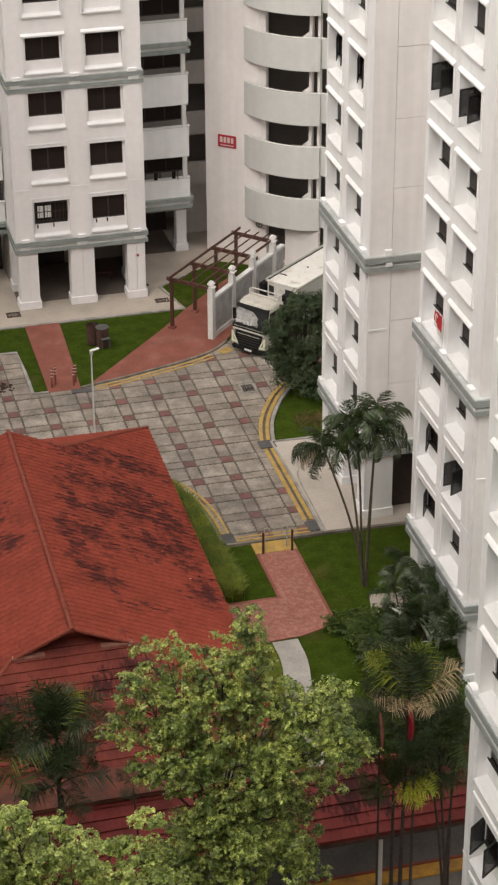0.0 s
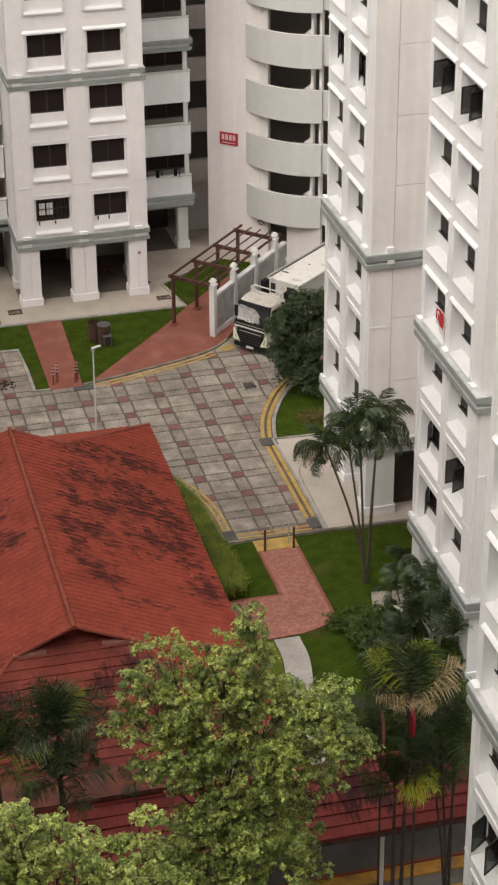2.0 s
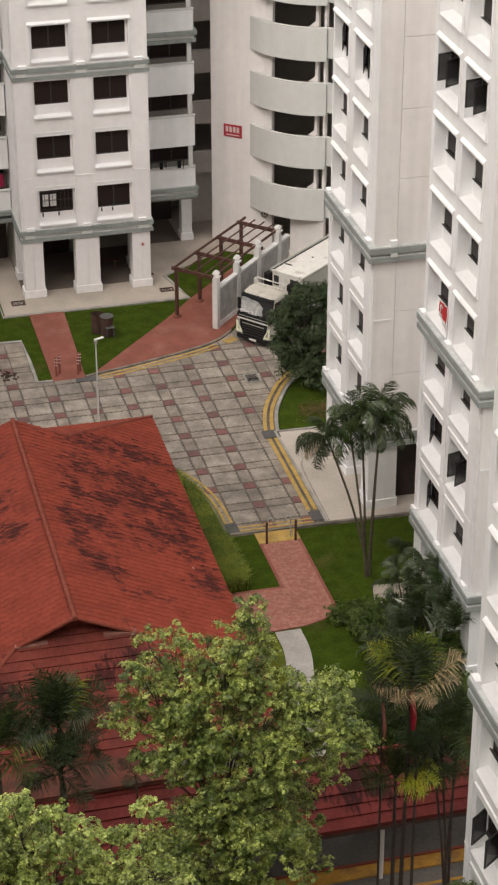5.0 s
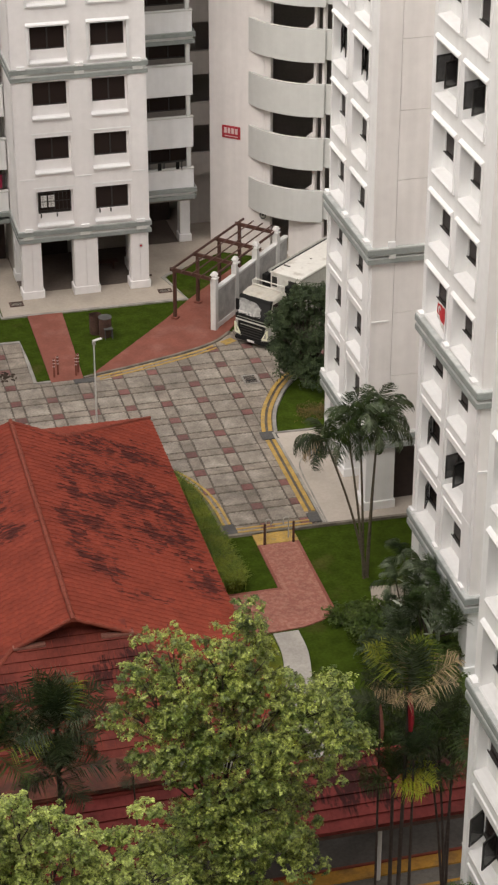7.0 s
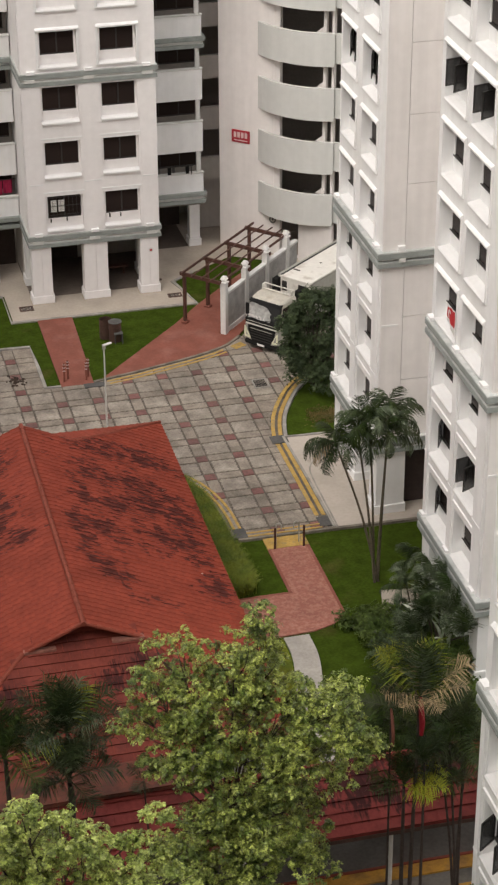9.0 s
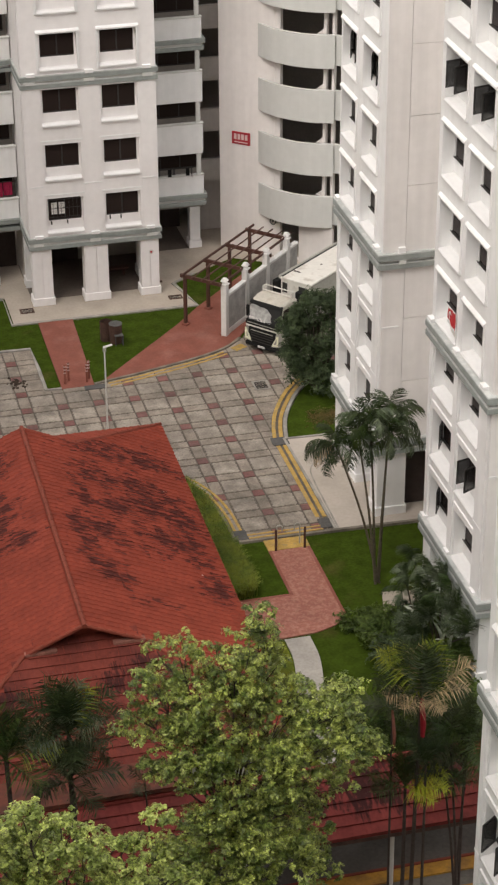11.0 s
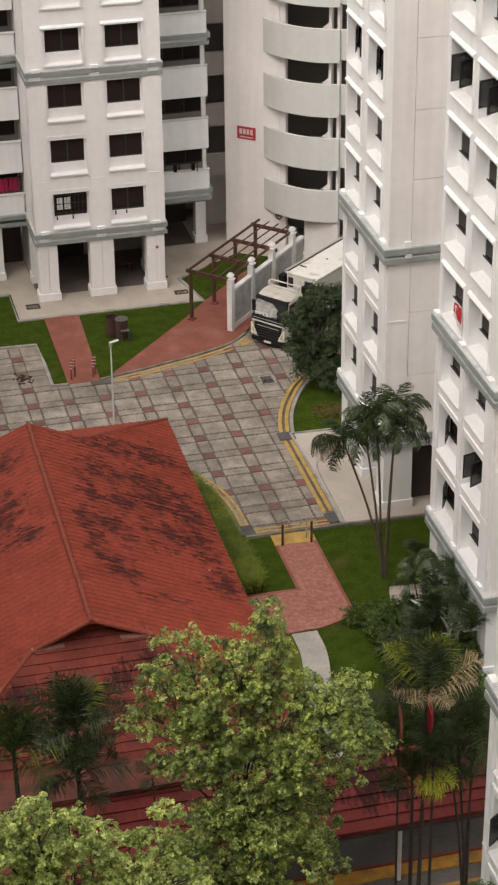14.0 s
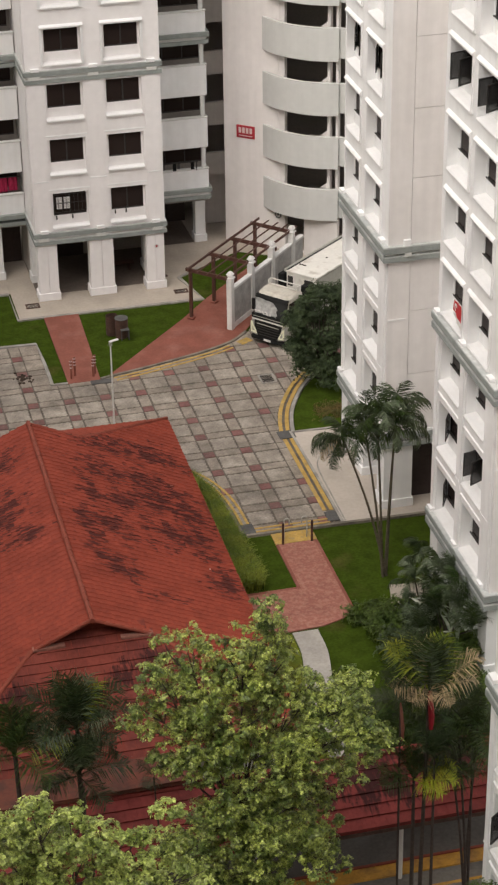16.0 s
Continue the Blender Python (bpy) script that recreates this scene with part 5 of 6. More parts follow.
def broad_tree(label, base, fork, blobs, depth, seed, material, per, size, spread, group="", dense=15, **kw):
    rng = np.random.default_rng(seed)
    root = thing("tree", label, "tree", group)
    top = Vector(fork)
    limb(root, [base, ((base[0] + fork[0]) / 2 + 0.15, (base[1] + fork[1]) / 2, (base[2] + fork[2]) / 2), fork], (0.28, 0.17), "trunk", seg=10)
    full = []
    for x, z, r, *near in blobs:
        y = depth - sum(near) + rng.uniform(-spread, spread) * 0.7 + (0.0 if r > 0.6 else 0.2)
        full.append((x, y, z, r))
        if r > 0.45:
            end = Vector((x, y, z + r * 0.25))
            mid = top.lerp(end, 0.55) + Vector((0, 0, -0.25 + 0.1 * abs(end.x - top.x)))
            limb(root, [tuple(top - Vector((0, 0, 0.3))), tuple(mid), tuple(end)], (0.042, 0.012), seg=6)
            for j in range(3):
                a = rng.uniform(0, 6.28)
                tw = end + Vector((math.cos(a), math.sin(a), 0.4)) * r * 0.75
                limb(root, [tuple(mid.lerp(end, 0.6)), tuple(mid.lerp(tw, 0.8)), tuple(tw)], (0.018, 0.007), "twig", seg=5)
        if r > 0.9:
            for j in range(3):
                a = rng.uniform(0, 6.28)
                full.append((x + math.cos(a) * r * 0.7, y + math.sin(a) * r * 0.9, z + rng.uniform(-0.5, 0.1) * r, r * 0.6))
    # many small leafy clumps within each large one, with gaps between
    small = []
    for x, y, z, r in full:
        for j in range(int(dense * r * r) + 8):
            d = rng.normal(size=3)
            d[2] = d[2] * 0.7 + 0.25
            d = d / np.linalg.norm(d) * r * rng.uniform(0.45, 1.08)
            small.append((x + d[0], y + d[1], z + d[2], rng.uniform(0.1, 0.25)))
    leaf_part("crown", rng, small, per, size, material, root, "", **kw)
    return root


T1 = [(8.45, 10.6, 0.5), (8.6, 11.5, 0.4), (8.35, 9.4, 0.45), (8.8, 8.6, 0.5), (11.95, 13.0, 0.42), (12.1, 12.45, 0.42), (12.2, 11.85, 0.5), (11.30, 11.80, 0.8), (9.71, 11.75, 0.85), (8.9, 11.1, 0.62), (10.16, 10.79, 1.0), (12.10, 11.00, 0.9), (10.79, 9.61, 1.3), (8.9, 9.75, 0.6),
      (12.42, 9.10, 1.4), (13.85, 9.80, 0.95), (13.59, 8.28, 1.2), (14.85, 8.42, 0.75), (15.55, 7.99, 0.42), (12.2, 7.2, 0.95), (9.94, 7.95, 0.7), (11.74, 5.81, 1.45), (10.23, 5.72, 1.15),
      (13.01, 4.92, 1.1), (11.22, 4.04, 1.45), (9.54, 4.62, 1.0), (13.45, 3.66, 0.9), (14.41, 9.90, 0.55), (11.2, 10.75, 0.8), (11.75, 10.2, 0.85), (9.6, 9.95, 0.75), (12.75, 10.3, 0.8), (10.15, 8.95, 0.8), (11.4, 8.6, 0.95), (13.1, 7.2, 0.85), (13.9, 6.3, 0.7), (12.6, 6.2, 0.9), (14.3, 7.6, 0.55), (10.9, 6.9, 0.95, 0.9), (11.7, 6.4, 0.8, 0.9), (10.3, 6.3, 0.75, 0.8), (11.2, 5.6, 0.8, 1.0), (10.8, 7.7, 0.7, 0.9), (11.0, 4.6, 0.9, 1.0), (9.45, 9.25, 0.42, 0.6), (9.1, 8.9, 0.34, 0.5), (9.85, 8.35, 0.4, 0.6), (10.2, 9.05, 0.44, 0.7), (11.7, 11.3, 0.42, 0.3), (12.05, 10.5, 0.46, 0.5), (12.25, 9.8, 0.42, 0.5), (11.6, 10.7, 0.42, 0.5)]
broad_tree("leafy tree with light green leaves in loose clumps", (11.2, 46.4, -0.05), (11.0, 46.5, 6.2), T1, 46.5, 11, M_LEAF, 250, 0.066, 0.75, dense=30, rosette=8, shape=0.85, fill=0.25, flat=0.5)
T2 = [(4.43, 12.1, 0.6), (5.32, 11.75, 0.7), (4.63, 10.9, 1.1), (5.98, 11.05, 0.62), (6.52, 10.3, 0.8), (7.38, 10.25, 0.65), (7.83, 11.0, 0.38), (5.44, 10.2, 1.1), (8.30, 9.45, 0.55), (3.4, 11.3, 1.1), (3.8, 9.6, 1.3), (6.6, 8.9, 1.3)]
broad_tree("dense yellow-green leafy tree crown seen from above", (5.3, 40.6, -0.05), (5.3, 40.5, 7.6), T2, 40.5, 12, M_LEAF2, 270, 0.072, 0.9, dense=26, rosette=9, shape=0.85, fill=0.25, flat=0.6)


def bush(label, blobs, seed, material, per=420, size=0.14, category="shrub", wide=1.0, **kw):
    rng = np.random.default_rng(seed)
    root = thing("shrub", label, category)
    x, y, z, r = blobs[0]
    for b in blobs:
        limb(root, [(x, y, -0.05), ((x + b[0]) / 2, (y + b[1]) / 2, max(0.2, b[2] * 0.5)), (b[0], b[1], max(0.3, b[2]))], (0.05, 0.015), "stem", seg=5)
    small = []
    for bx, by, bz, r in blobs:
        for j in range(int(9 * r * r) + 4):
            d = rng.normal(size=3)
            d[2] = abs(d[2]) * 0.8 - 0.1
            d = d / np.linalg.norm(d) * r * rng.uniform(0.5, 1.0) * np.array([wide, wide, 1 / wide])
            small.append((bx + d[0], by + d[1], max(0.12, bz + d[2]), rng.uniform(0.2, 0.42)))
    leaf_part("foliage", rng, small, per, size, material, root, "", **kw)
    return root


BUSH = [(24.2, 83.9, 1.4, 0.95), (24.0, 84.1, 3.5, 0.75), (24.45, 83.7, 2.4, 1.1), (23.65, 84.2, 2.6, 0.7), (24.75, 83.9, 3.6, 0.9), (24.5, 83.6, 0.9, 1.0), (23.9, 83.9, 1.5, 0.7), (25.0, 83.6, 1.8, 1.0), (24.7, 83.2, 0.6, 0.9), (24.2, 83.3, 0.7, 0.8),
        (25.2, 83.5, 3.0, 0.9), (25.0, 83.7, 4.3, 0.6), (23.75, 83.5, 0.9, 0.75), (23.5, 83.8, 2.0, 0.75), (23.45, 84.0, 3.0, 0.6), (23.1, 83.7, 2.5, 0.45), (23.3, 83.9, 3.5, 0.4), (23.0, 83.6, 1.5, 0.5), (22.8, 83.7, 2.0, 0.4), (23.3, 83.3, 0.8, 0.5), (25.4, 83.6, 4.5, 0.5), (24.5, 84.0, 4.1, 0.4)]
bush("tall green shrub beside the near tower", [(16.8, 41.2, 5.9, 0.6), (16.9, 42.1, 5.35, 0.5), (16.6, 40.4, 6.4, 0.6)], 48, M_GARDENLEAF, per=300, size=0.09, shape=0.6)
brng = random.Random(12)
BUSH += [(24.2, 82.7, 0.45, 0.55), (24.8, 82.5, 0.5, 0.65), (25.3, 82.4, 0.6, 0.7)]
BUSH += [(24.3 + 1.35 * math.cos(a), 83.85 + brng.uniform(-0.3, 0.3), 2.55 + 1.95 * math.sin(a), brng.uniform(0.22, 0.4)) for a in [brng.uniform(0.2, 4.2) for i in range(26)]]
bush("dark green rounded tree beside the lorry", BUSH, 21, M_TREELEAF, per=300, size=0.085, category="tree", shape=0.5)
SHRUBS = [((20.9, 62.6, 0.5, 0.6), 31), ((20.15, 63.9, 0.35, 0.4), 32), ((21.2, 60.9, 0.7, 0.7), 33), ((21.1, 59.0, 0.8, 0.8), 34), ((19.9, 56.2, 0.6, 0.6), 35), ((20.6, 55.2, 0.8, 0.8), 36),
          ((21.6, 55.2, 0.8, 0.9), 37), ((22.2, 57.4, 0.8, 0.8), 38), ((21.7, 61.3, 0.7, 0.7), 39), ((22.5, 59.6, 0.7, 0.7), 41), ((20.9, 61.6, 0.5, 0.5), 42), ((22.9, 60.5, 0.6, 0.6), 43), ((21.9, 63.9, 0.4, 0.45), 45), ((21.2, 63.4, 0.5, 0.5), 46), ((21.6, 59.6, 0.8, 0.8), 47)]
for (x, y, z, r), s in SHRUBS:
    bush("dark green garden shrub on the lawn", [(x, y, z, r), (x + 0.4, y + 0.3, z * 0.8, r * 0.7), (x - 0.4, y - 0.2, z * 0.7, r * 0.7)], s, M_GARDENLEAF if s % 3 else M_TREELEAF, per=170, size=0.11, wide=1.5, shape=0.5)


def blades(name, label, points, length, material, rng, width=0.02, lean=0.6, per=5):
    """A sheet of grass blades standing on points (x, y)."""
    n = len(points) * per
    base = np.repeat(np.array([(x, y, -0.03) for x, y in points]), per, 0) + rng.normal(size=(n, 3)) * np.array([0.06, 0.06, 0])
    a = rng.uniform(0, 2 * np.pi, n)
    d = np.stack([np.cos(a), np.sin(a), np.zeros(n)], 1)
    L = length * rng.uniform(0.6, 1.2, n)[:, None]
    s = np.stack([-d[:, 1], d[:, 0], d[:, 2]], 1) * width
    up = np.array([0, 0, 1.0])
    ln = rng.uniform(0.1, lean, n)[:, None]
    mid, tip = base + up * L * 0.65 + d * L * ln * 0.4, base + up * L * 0.8 + d * L * ln * 1.1
    v = np.stack([base - s, base + s, mid + s * 0.8, mid - s * 0.8, tip], 1).reshape(-1, 3)
    i = np.arange(n)[:, None] * 5
    f = [tuple(q) for q in (i + np.array([0, 1, 2, 3])).tolist()] + [tuple(q) for q in (i + np.array([3, 2, 4])).tolist()]
    ob = raw_mesh(name, v.tolist(), f, material)
    return tagged(ob, label, "grass", kind="stuff")


rng = np.random.default_rng(5)
HEDGE = [(15.35, 76.9), (16.0, 76.5), (16.5, 75.5), (16.75, 74.4), (16.85, 73.0), (16.9, 71.4), (17.0, 70.2), (17.15, 67.8), (16.9, 67.15), (15.3, 67.05)]
pts = []
while len(pts) < 5200:
    x, y = rng.uniform(15.2, 17.3), rng.uniform(67, 77)
    if inside(x, y, HEDGE):
        pts.append((x, y))
blades("border_grass", "long light green border grass beside the house", pts, 0.62, M_HEDGE, rng, 0.016, 0.75, 9)


M_DRYGRASS = leaf_mat("dry_grass_blade", (0.2, 0.14, 0.055), (0.14, 0.12, 0.04), island=0.35)
pts = [(24.1 + rng.normal() * 0.55, 80.9 + rng.normal() * 0.35) for i in range(420)]
blades("dry_grass", "dry brown worn patch of lawn beside the tower", [p for p in pts if 22.6 < p[0] and p[1] > 79.4], 0.09, M_DRYGRASS, rng, 0.014, 0.9, 6)


def frond_mesh(name, length, pairs, leaflet, material, droop=0.5, lift=0.9, wide=0.035, seed=0, fold=0.5, hang=0.0):
    """A feather frond: an arching rib with paired leaflets; it leaves the crown along +x."""
    rng = np.random.default_rng(seed)
    verts, faces = [], []

    def rib(t):
        return Vector((length * (t - 0.12 * t * t * droop), 0, length * (lift * t * 0.5 - droop * t * t)))

    if hang:
        # a rib that rises, arches over and hangs at its tip
        line = [Vector((0, 0, 0))]
        for i in range(40):
            a = math.radians(lift * 20 - droop * 120 * (i / 40) ** 1.7)
            line.append(line[-1] + Vector((math.cos(a), 0, math.sin(a))) * length / 40)

        def rib(t):
            u = min(max(t, 0), 1) * 40
            k = min(int(u), 39)
            return line[k].lerp(line[k + 1], u - k)

    prev = None
    for i in range(9):
        p, w = rib(i / 8), 0.022 * (1 - i / 9)
        k = len(verts)
        verts += [tuple(p + Vector((0, w, 0))), tuple(p + Vector((0, -w, 0))), tuple(p + Vector((0, 0, w)))]
        if prev is not None:
            for a, b in ((0, 1), (1, 2), (2, 0)):
                faces.append((prev + a, prev + b, k + b, k + a))
        prev = k
    for i in range(pairs):
        t = 0.16 + 0.84 * (i + 0.5) / pairs
        p = rib(t)
        fwd = (rib(min(1, t + 0.02)) - rib(t - 0.02)).normalized()
        for s in (-1, 1):
            l = leaflet * (0.55 + 0.9 * math.sin(math.pi * min(1, t * 0.95 + 0.08))) * rng.uniform(0.62, 1.15)
            under = Vector((fwd.z, 0, -fwd.x))
            d = (fwd * (0.45 + 0.5 * t) + Vector((0, s, 0)) + Vector((0, 0, fold * rng.uniform(0.2, 0.8))) + under * hang * rng.uniform(0.6, 1.4) + Vector(rng.normal(size=3) * 0.11)).normalized()
            mid = p + d * l * 0.55
            tip = p + d * l + Vector((0, 0, -l * (0.35 + 0.25 * rng.random())))
            q = fwd * wide
            k = len(verts)
            verts += [tuple(p - q * 0.5), tuple(p + q * 0.5), tuple(mid + q * 0.8), tuple(mid - q * 0.6), tuple(tip)]
            faces += [(k, k + 1, k + 2, k + 3), (k + 3, k + 2, k + 4)]
    me = bpy.data.meshes.new(name)
    me.from_pydata(verts, [], faces)
    me.materials.append(material)
    me.update()
    return me


FRONDS = {}
M_FRONDOLIVE = leaf_mat("palm_frond_dark_olive", (0.05, 0.062, 0.026), (0.034, 0.044, 0.02), rough=0.45)
# greyish frond, lightened so its colour holds the palms' highlights
M_FRONDPALE = leaf_mat("palm_frond_highlit_grey", (0.15, 0.185, 0.11), (0.085, 0.115, 0.06), rough=0.35, spec=0.4)
M_FRONDBRIGHT = leaf_mat("palm_frond_bright_yellow", (0.42, 0.44, 0.03), (0.3, 0.36, 0.03), island=0.2, rough=0.42)
for key, material in (("dark", M_FROND), ("mid", M_FRONDMID), ("yellow", M_FRONDYEL), ("dry", M_FRONDDRY), ("bright", M_FRONDBRIGHT), ("olive", M_FRONDOLIVE), ("pale", M_FRONDPALE)):
    FRONDS[key] = [frond_mesh("frond", 1.0, 36, 0.2, material, dr, lf, 0.0145, sd, 0.0, hg) for sd, (dr, lf, hg) in enumerate(((1.0, 0.8, 0.6), (0.8, 0.6, 0.35), (1.2, 1.2, 0.8), (1.05, 1.0, 0.6)))]
    FRONDS[key + "_fan"] = [frond_mesh("frond", 1.0, 32 if key == "dry" else 36, 0.46, material, dr, lf, 0.0165, sd + 9, fo) for sd, (dr, lf, fo) in enumerate(((0.16, 1.0, 1.0), (0.08, 0.8, 1.0), (0.4, 1.0, 0.5)))]


def palm(label, base, heads, seed, kinds=("dark",), fronds=12, size=1.7, stem=0.06, fan=False, shaft=None, extra=(), steep=(-10, 65), wall=False):
    """A clump of slim stems, each with a head of fronds; wall: none of them grows towards +x."""
    rng = np.random.default_rng(seed)
    root = thing("palm_tree", label, "palm tree")
    for n, (hx, hy, hz) in enumerate(heads):
        bx, by = base[0] + rng.uniform(-0.15, 0.15), base[1] + rng.uniform(-0.15, 0.15)
        bm = bmesh.new()
        tube(bm, smooth_line([(bx, by, -0.05), (bx + (hx - bx) * 0.42, by + (hy - by) * 0.42, hz * 0.5), (hx, hy, hz)], 5), [stem * (1.25 - 0.45 * i / 10) for i in range(11)], 8)
        part("stem", bm, M_DARKSTEM if fan else M_PALMBARK, root)
        if shaft:
            bm = bmesh.new()
            tube(bm, [(hx + 0.06, hy - 0.1, hz - 1.35), (hx + 0.06, hy - 0.12, hz - 0.9), (hx + 0.03, hy - 0.06, hz - 0.35), (hx, hy, hz)], [stem * 1.1, stem * 1.6, stem * 1.4, stem * 0.9], 10)
            part("crownshaft", bm, shaft, root)
        turn0 = rng.uniform(0, 360)
        for i in range(fronds):
            kind = kinds[int(rng.integers(len(kinds)))]
            pool = FRONDS[kind + ("_fan" if fan else "")]
            ob = part("frond", pool[int(rng.integers(len(pool)))], None, root)
            level = i / max(1, fronds - 1)
            az = turn0 + i * 137.5
            if wall and math.cos(radians(az)) > 0.2:
                az = 180 - az
            ob.matrix_basis = pose(hx, hy, hz, 0, 0, az) @ pose(0, 0, 0, rng.uniform(-12, 12), -(steep[0] + (steep[1] - steep[0]) * level + rng.uniform(-6, 6)), 0)
            s = size * rng.uniform(0.85, 1.12)
            ob.scale = (s, s, s)
        for kind, az, pit, s, *which in extra:
            if which and which[0] != n:
                continue
            ob = part("frond", FRONDS[kind + ("_fan" if fan else "")][0], None, root)
            ob.matrix_basis = pose(hx, hy, hz, 0, 0, az) @ pose(0, 0, 0, 0, -pit, 0)
            ob.scale = (s, s, s)
    return root


palm("clump of slender dark green feather palms on the lawn", (21.9, 66.95), [(20.35, 67.5, 6.1), (21.7, 67.5, 6.85), (21.3, 67.7, 6.2), (22.4, 67.4, 6.2), (22.6, 67.9, 6.7)], 51, ("dark", "dark", "mid", "olive", "pale"), 13, 1.6, 0.046, steep=(-30, 84),
     extra=(("dry", 205, 0, 1.5, 0), ("olive", 190, 12, 1.7, 0), ("olive", 215, 25, 1.6, 0), ("olive", 250, -75, 1.5, 1), ("mid", 300, -60, 1.2, 3), ("olive", 350, 5, 1.8, 3), ("olive", 5, 28, 1.8, 4), ("dark", 15, 45, 1.6, 4), ("olive", 335, -5, 1.7, 4), ("mid", 270, -80, 1.2, 0)))
palm("low clump of dark feather palms against the tower", (22.4, 63.4), [(22.75, 64.7, 2.0), (22.2, 63.9, 1.5), (22.9, 63.2, 2.4), (23.0, 61.6, 2.4)], 52, ("dark", "mid", "pale", "pale"), 7, 1.25, 0.035, steep=(15, 84), wall=True)
palm("upright grey-green fan-leaved palms beside the tower base", (22.7, 61.6), [(23.0, 62.4, 2.3), (22.5, 62.6, 1.7), (22.9, 60.8, 2.1), (22.3, 61.6, 1.5), (23.0, 59.8, 1.8), (21.5, 61.2, 1.1)], 62, ("dark", "mid", "pale", "pale"), 8, 1.05, 0.035, fan=True, steep=(20, 84), wall=True)
palm("sealing-wax palm with red crownshaft and yellowing fronds", (17.3, 48.0), [(17.22, 48.0, 8.35)], 53, ("mid", "dark", "pale"), 4, 1.7, 0.06, fan=True, shaft=M_REDSHAFT, steep=(62, 88),
     extra=(("yellow", 165, 30, 1.9), ("yellow", 152, 42, 1.75), ("dry", 132, 62, 1.6), ("mid", 112, 76, 1.85), ("dark", 60, 78, 1.9), ("pale", 90, 82, 1.8), ("yellow", 22, 54, 1.75), ("mid", 0, 42, 1.65),
            ("dry", 350, 18, 1.7), ("dry", 332, 4, 1.4), ("dry", 200, 4, 1.4), ("dry", 226, -4, 1.2), ("dry", 290, -14, 1.0), ("olive", 182, 8, 1.6), ("mid", 262, 55, 1.4)))
palm("short palm with one bright yellow-green frond", (17.05, 48.3), [(16.9, 48.2, 4.95)], 54, ("dark", "dark", "mid"), 6, 1.2, 0.06, fan=True, steep=(25, 75), extra=(("bright", 325, -6, 1.3), ("bright", 350, 2, 1.25), ("bright", 300, -16, 1.1), ("mid", 200, -5, 1.2), ("mid", 180, 8, 1.2)))
palm("slim palm with drooping brown fronds beside the tower", (18.75, 48.2), [(18.8, 48.3, 5.2), (18.4, 48.5, 6.1), (18.2, 48.4, 5.0), (19.0, 48.5, 6.4)], 55, ("mid", "dark", "olive", "olive", "mid"), 7, 1.25, 0.04, fan=True, steep=(-30, 60))
palm("dark feather palm before the tiled roof", (6.7, 48.3), [(6.74, 48.3, 8.75), (6.7, 48.15, 7.2)], 56, ("olive", "dark", "pale"), 10, 1.35, 0.06, fan=True, shaft=M_DARKSTEM, steep=(-40, 50),
     extra=(("dark", 95, 80, 1.6, 0), ("olive", 60, 70, 1.5, 0), ("dark", 150, 50, 1.75, 0), ("olive", 166, 24, 1.75, 0), ("dark", 128, 64, 1.7, 0), ("pale", 30, 52, 1.6, 0), ("yellow", 18, 40, 1.45, 0), ("dark", 0, 24, 1.75, 0), ("olive", 345, 8, 1.6, 0),
            ("dark", 188, 4, 1.6, 0), ("pale", 215, -8, 1.4, 0), ("olive", 318, -10, 1.4, 0), ("dark", 250, 20, 1.3, 0), ("dark", 270, -20, 1.2, 0), ("dark", 95, 70, 1.3, 1), ("olive", 160, 35, 1.2, 1), ("olive", 10, 35, 1.2, 1)))
palm("feather palm with pale yellow frond tips", (5.0, 48.0), [(4.9, 48.0, 8.4)], 57, ("dark", "mid", "mid"), 11, 1.5, 0.08, fan=True, steep=(-20, 75), extra=(("dry", 20, 10, 1.5), ("yellow", 350, -5, 1.5)))
palm("small dark palm between the roofs", (17.45, 47.6), [(17.35, 47.7, 6.1)], 58, ("dark",), 6, 1.0, 0.045, fan=True, steep=(10, 70))

palm("dense dark green palms behind the walkway roof", (18.9, 53.9), [(17.7, 53.6, 2.7), (18.7, 53.8, 3.2), (19.7, 53.5, 3.3), (19.2, 53.2, 2.6), (18.2, 53.2, 2.2), (20.3, 53.6, 2.6)], 59, ("mid", "mid", "olive"), 7, 1.3, 0.05, fan=True, steep=(-10, 70))
palm("slim sealing-wax palm with dull red crownshaft", (16.6, 48.6), [(16.5, 48.5, 7.7)], 60, ("dark", "dark", "olive"), 6, 1.3, 0.035, fan=True, shaft=M_REDPATH, steep=(-15, 60))
palm("young palm with yellow-green fronds beside the canopy", (9.3, 48.8), [(9.0, 48.8, 6.2)], 61, ("yellow", "olive"), 4, 0.7, 0.03, fan=True, steep=(0, 40))


def paddle_mesh(length, width):
    """A broad paddle leaf, folded along its midrib and arching over; it leaves the stem along +x."""
    verts, faces = [], []
    for i in range(9):
        t = i / 8
        w = width * math.sin(math.pi * min(1.0, 0.06 + t * 0.94)) ** 0.7
        x, z = length * (t - 0.18 * t * t), length * (0.25 * t - 0.5 * t * t)
        verts += [(x, -w, z + w * 0.3), (x, 0, z), (x, w, z + w * 0.3)]
        if i:
            k = 3 * i
            faces += [(k - 3, k - 2, k + 1, k), (k - 2, k - 1, k + 2, k + 1)]
    me = bpy.data.meshes.new("leaf")
    me.from_pydata(verts, [], faces)
    me.materials.append(M_PADDLE)
    me.update()
    return me


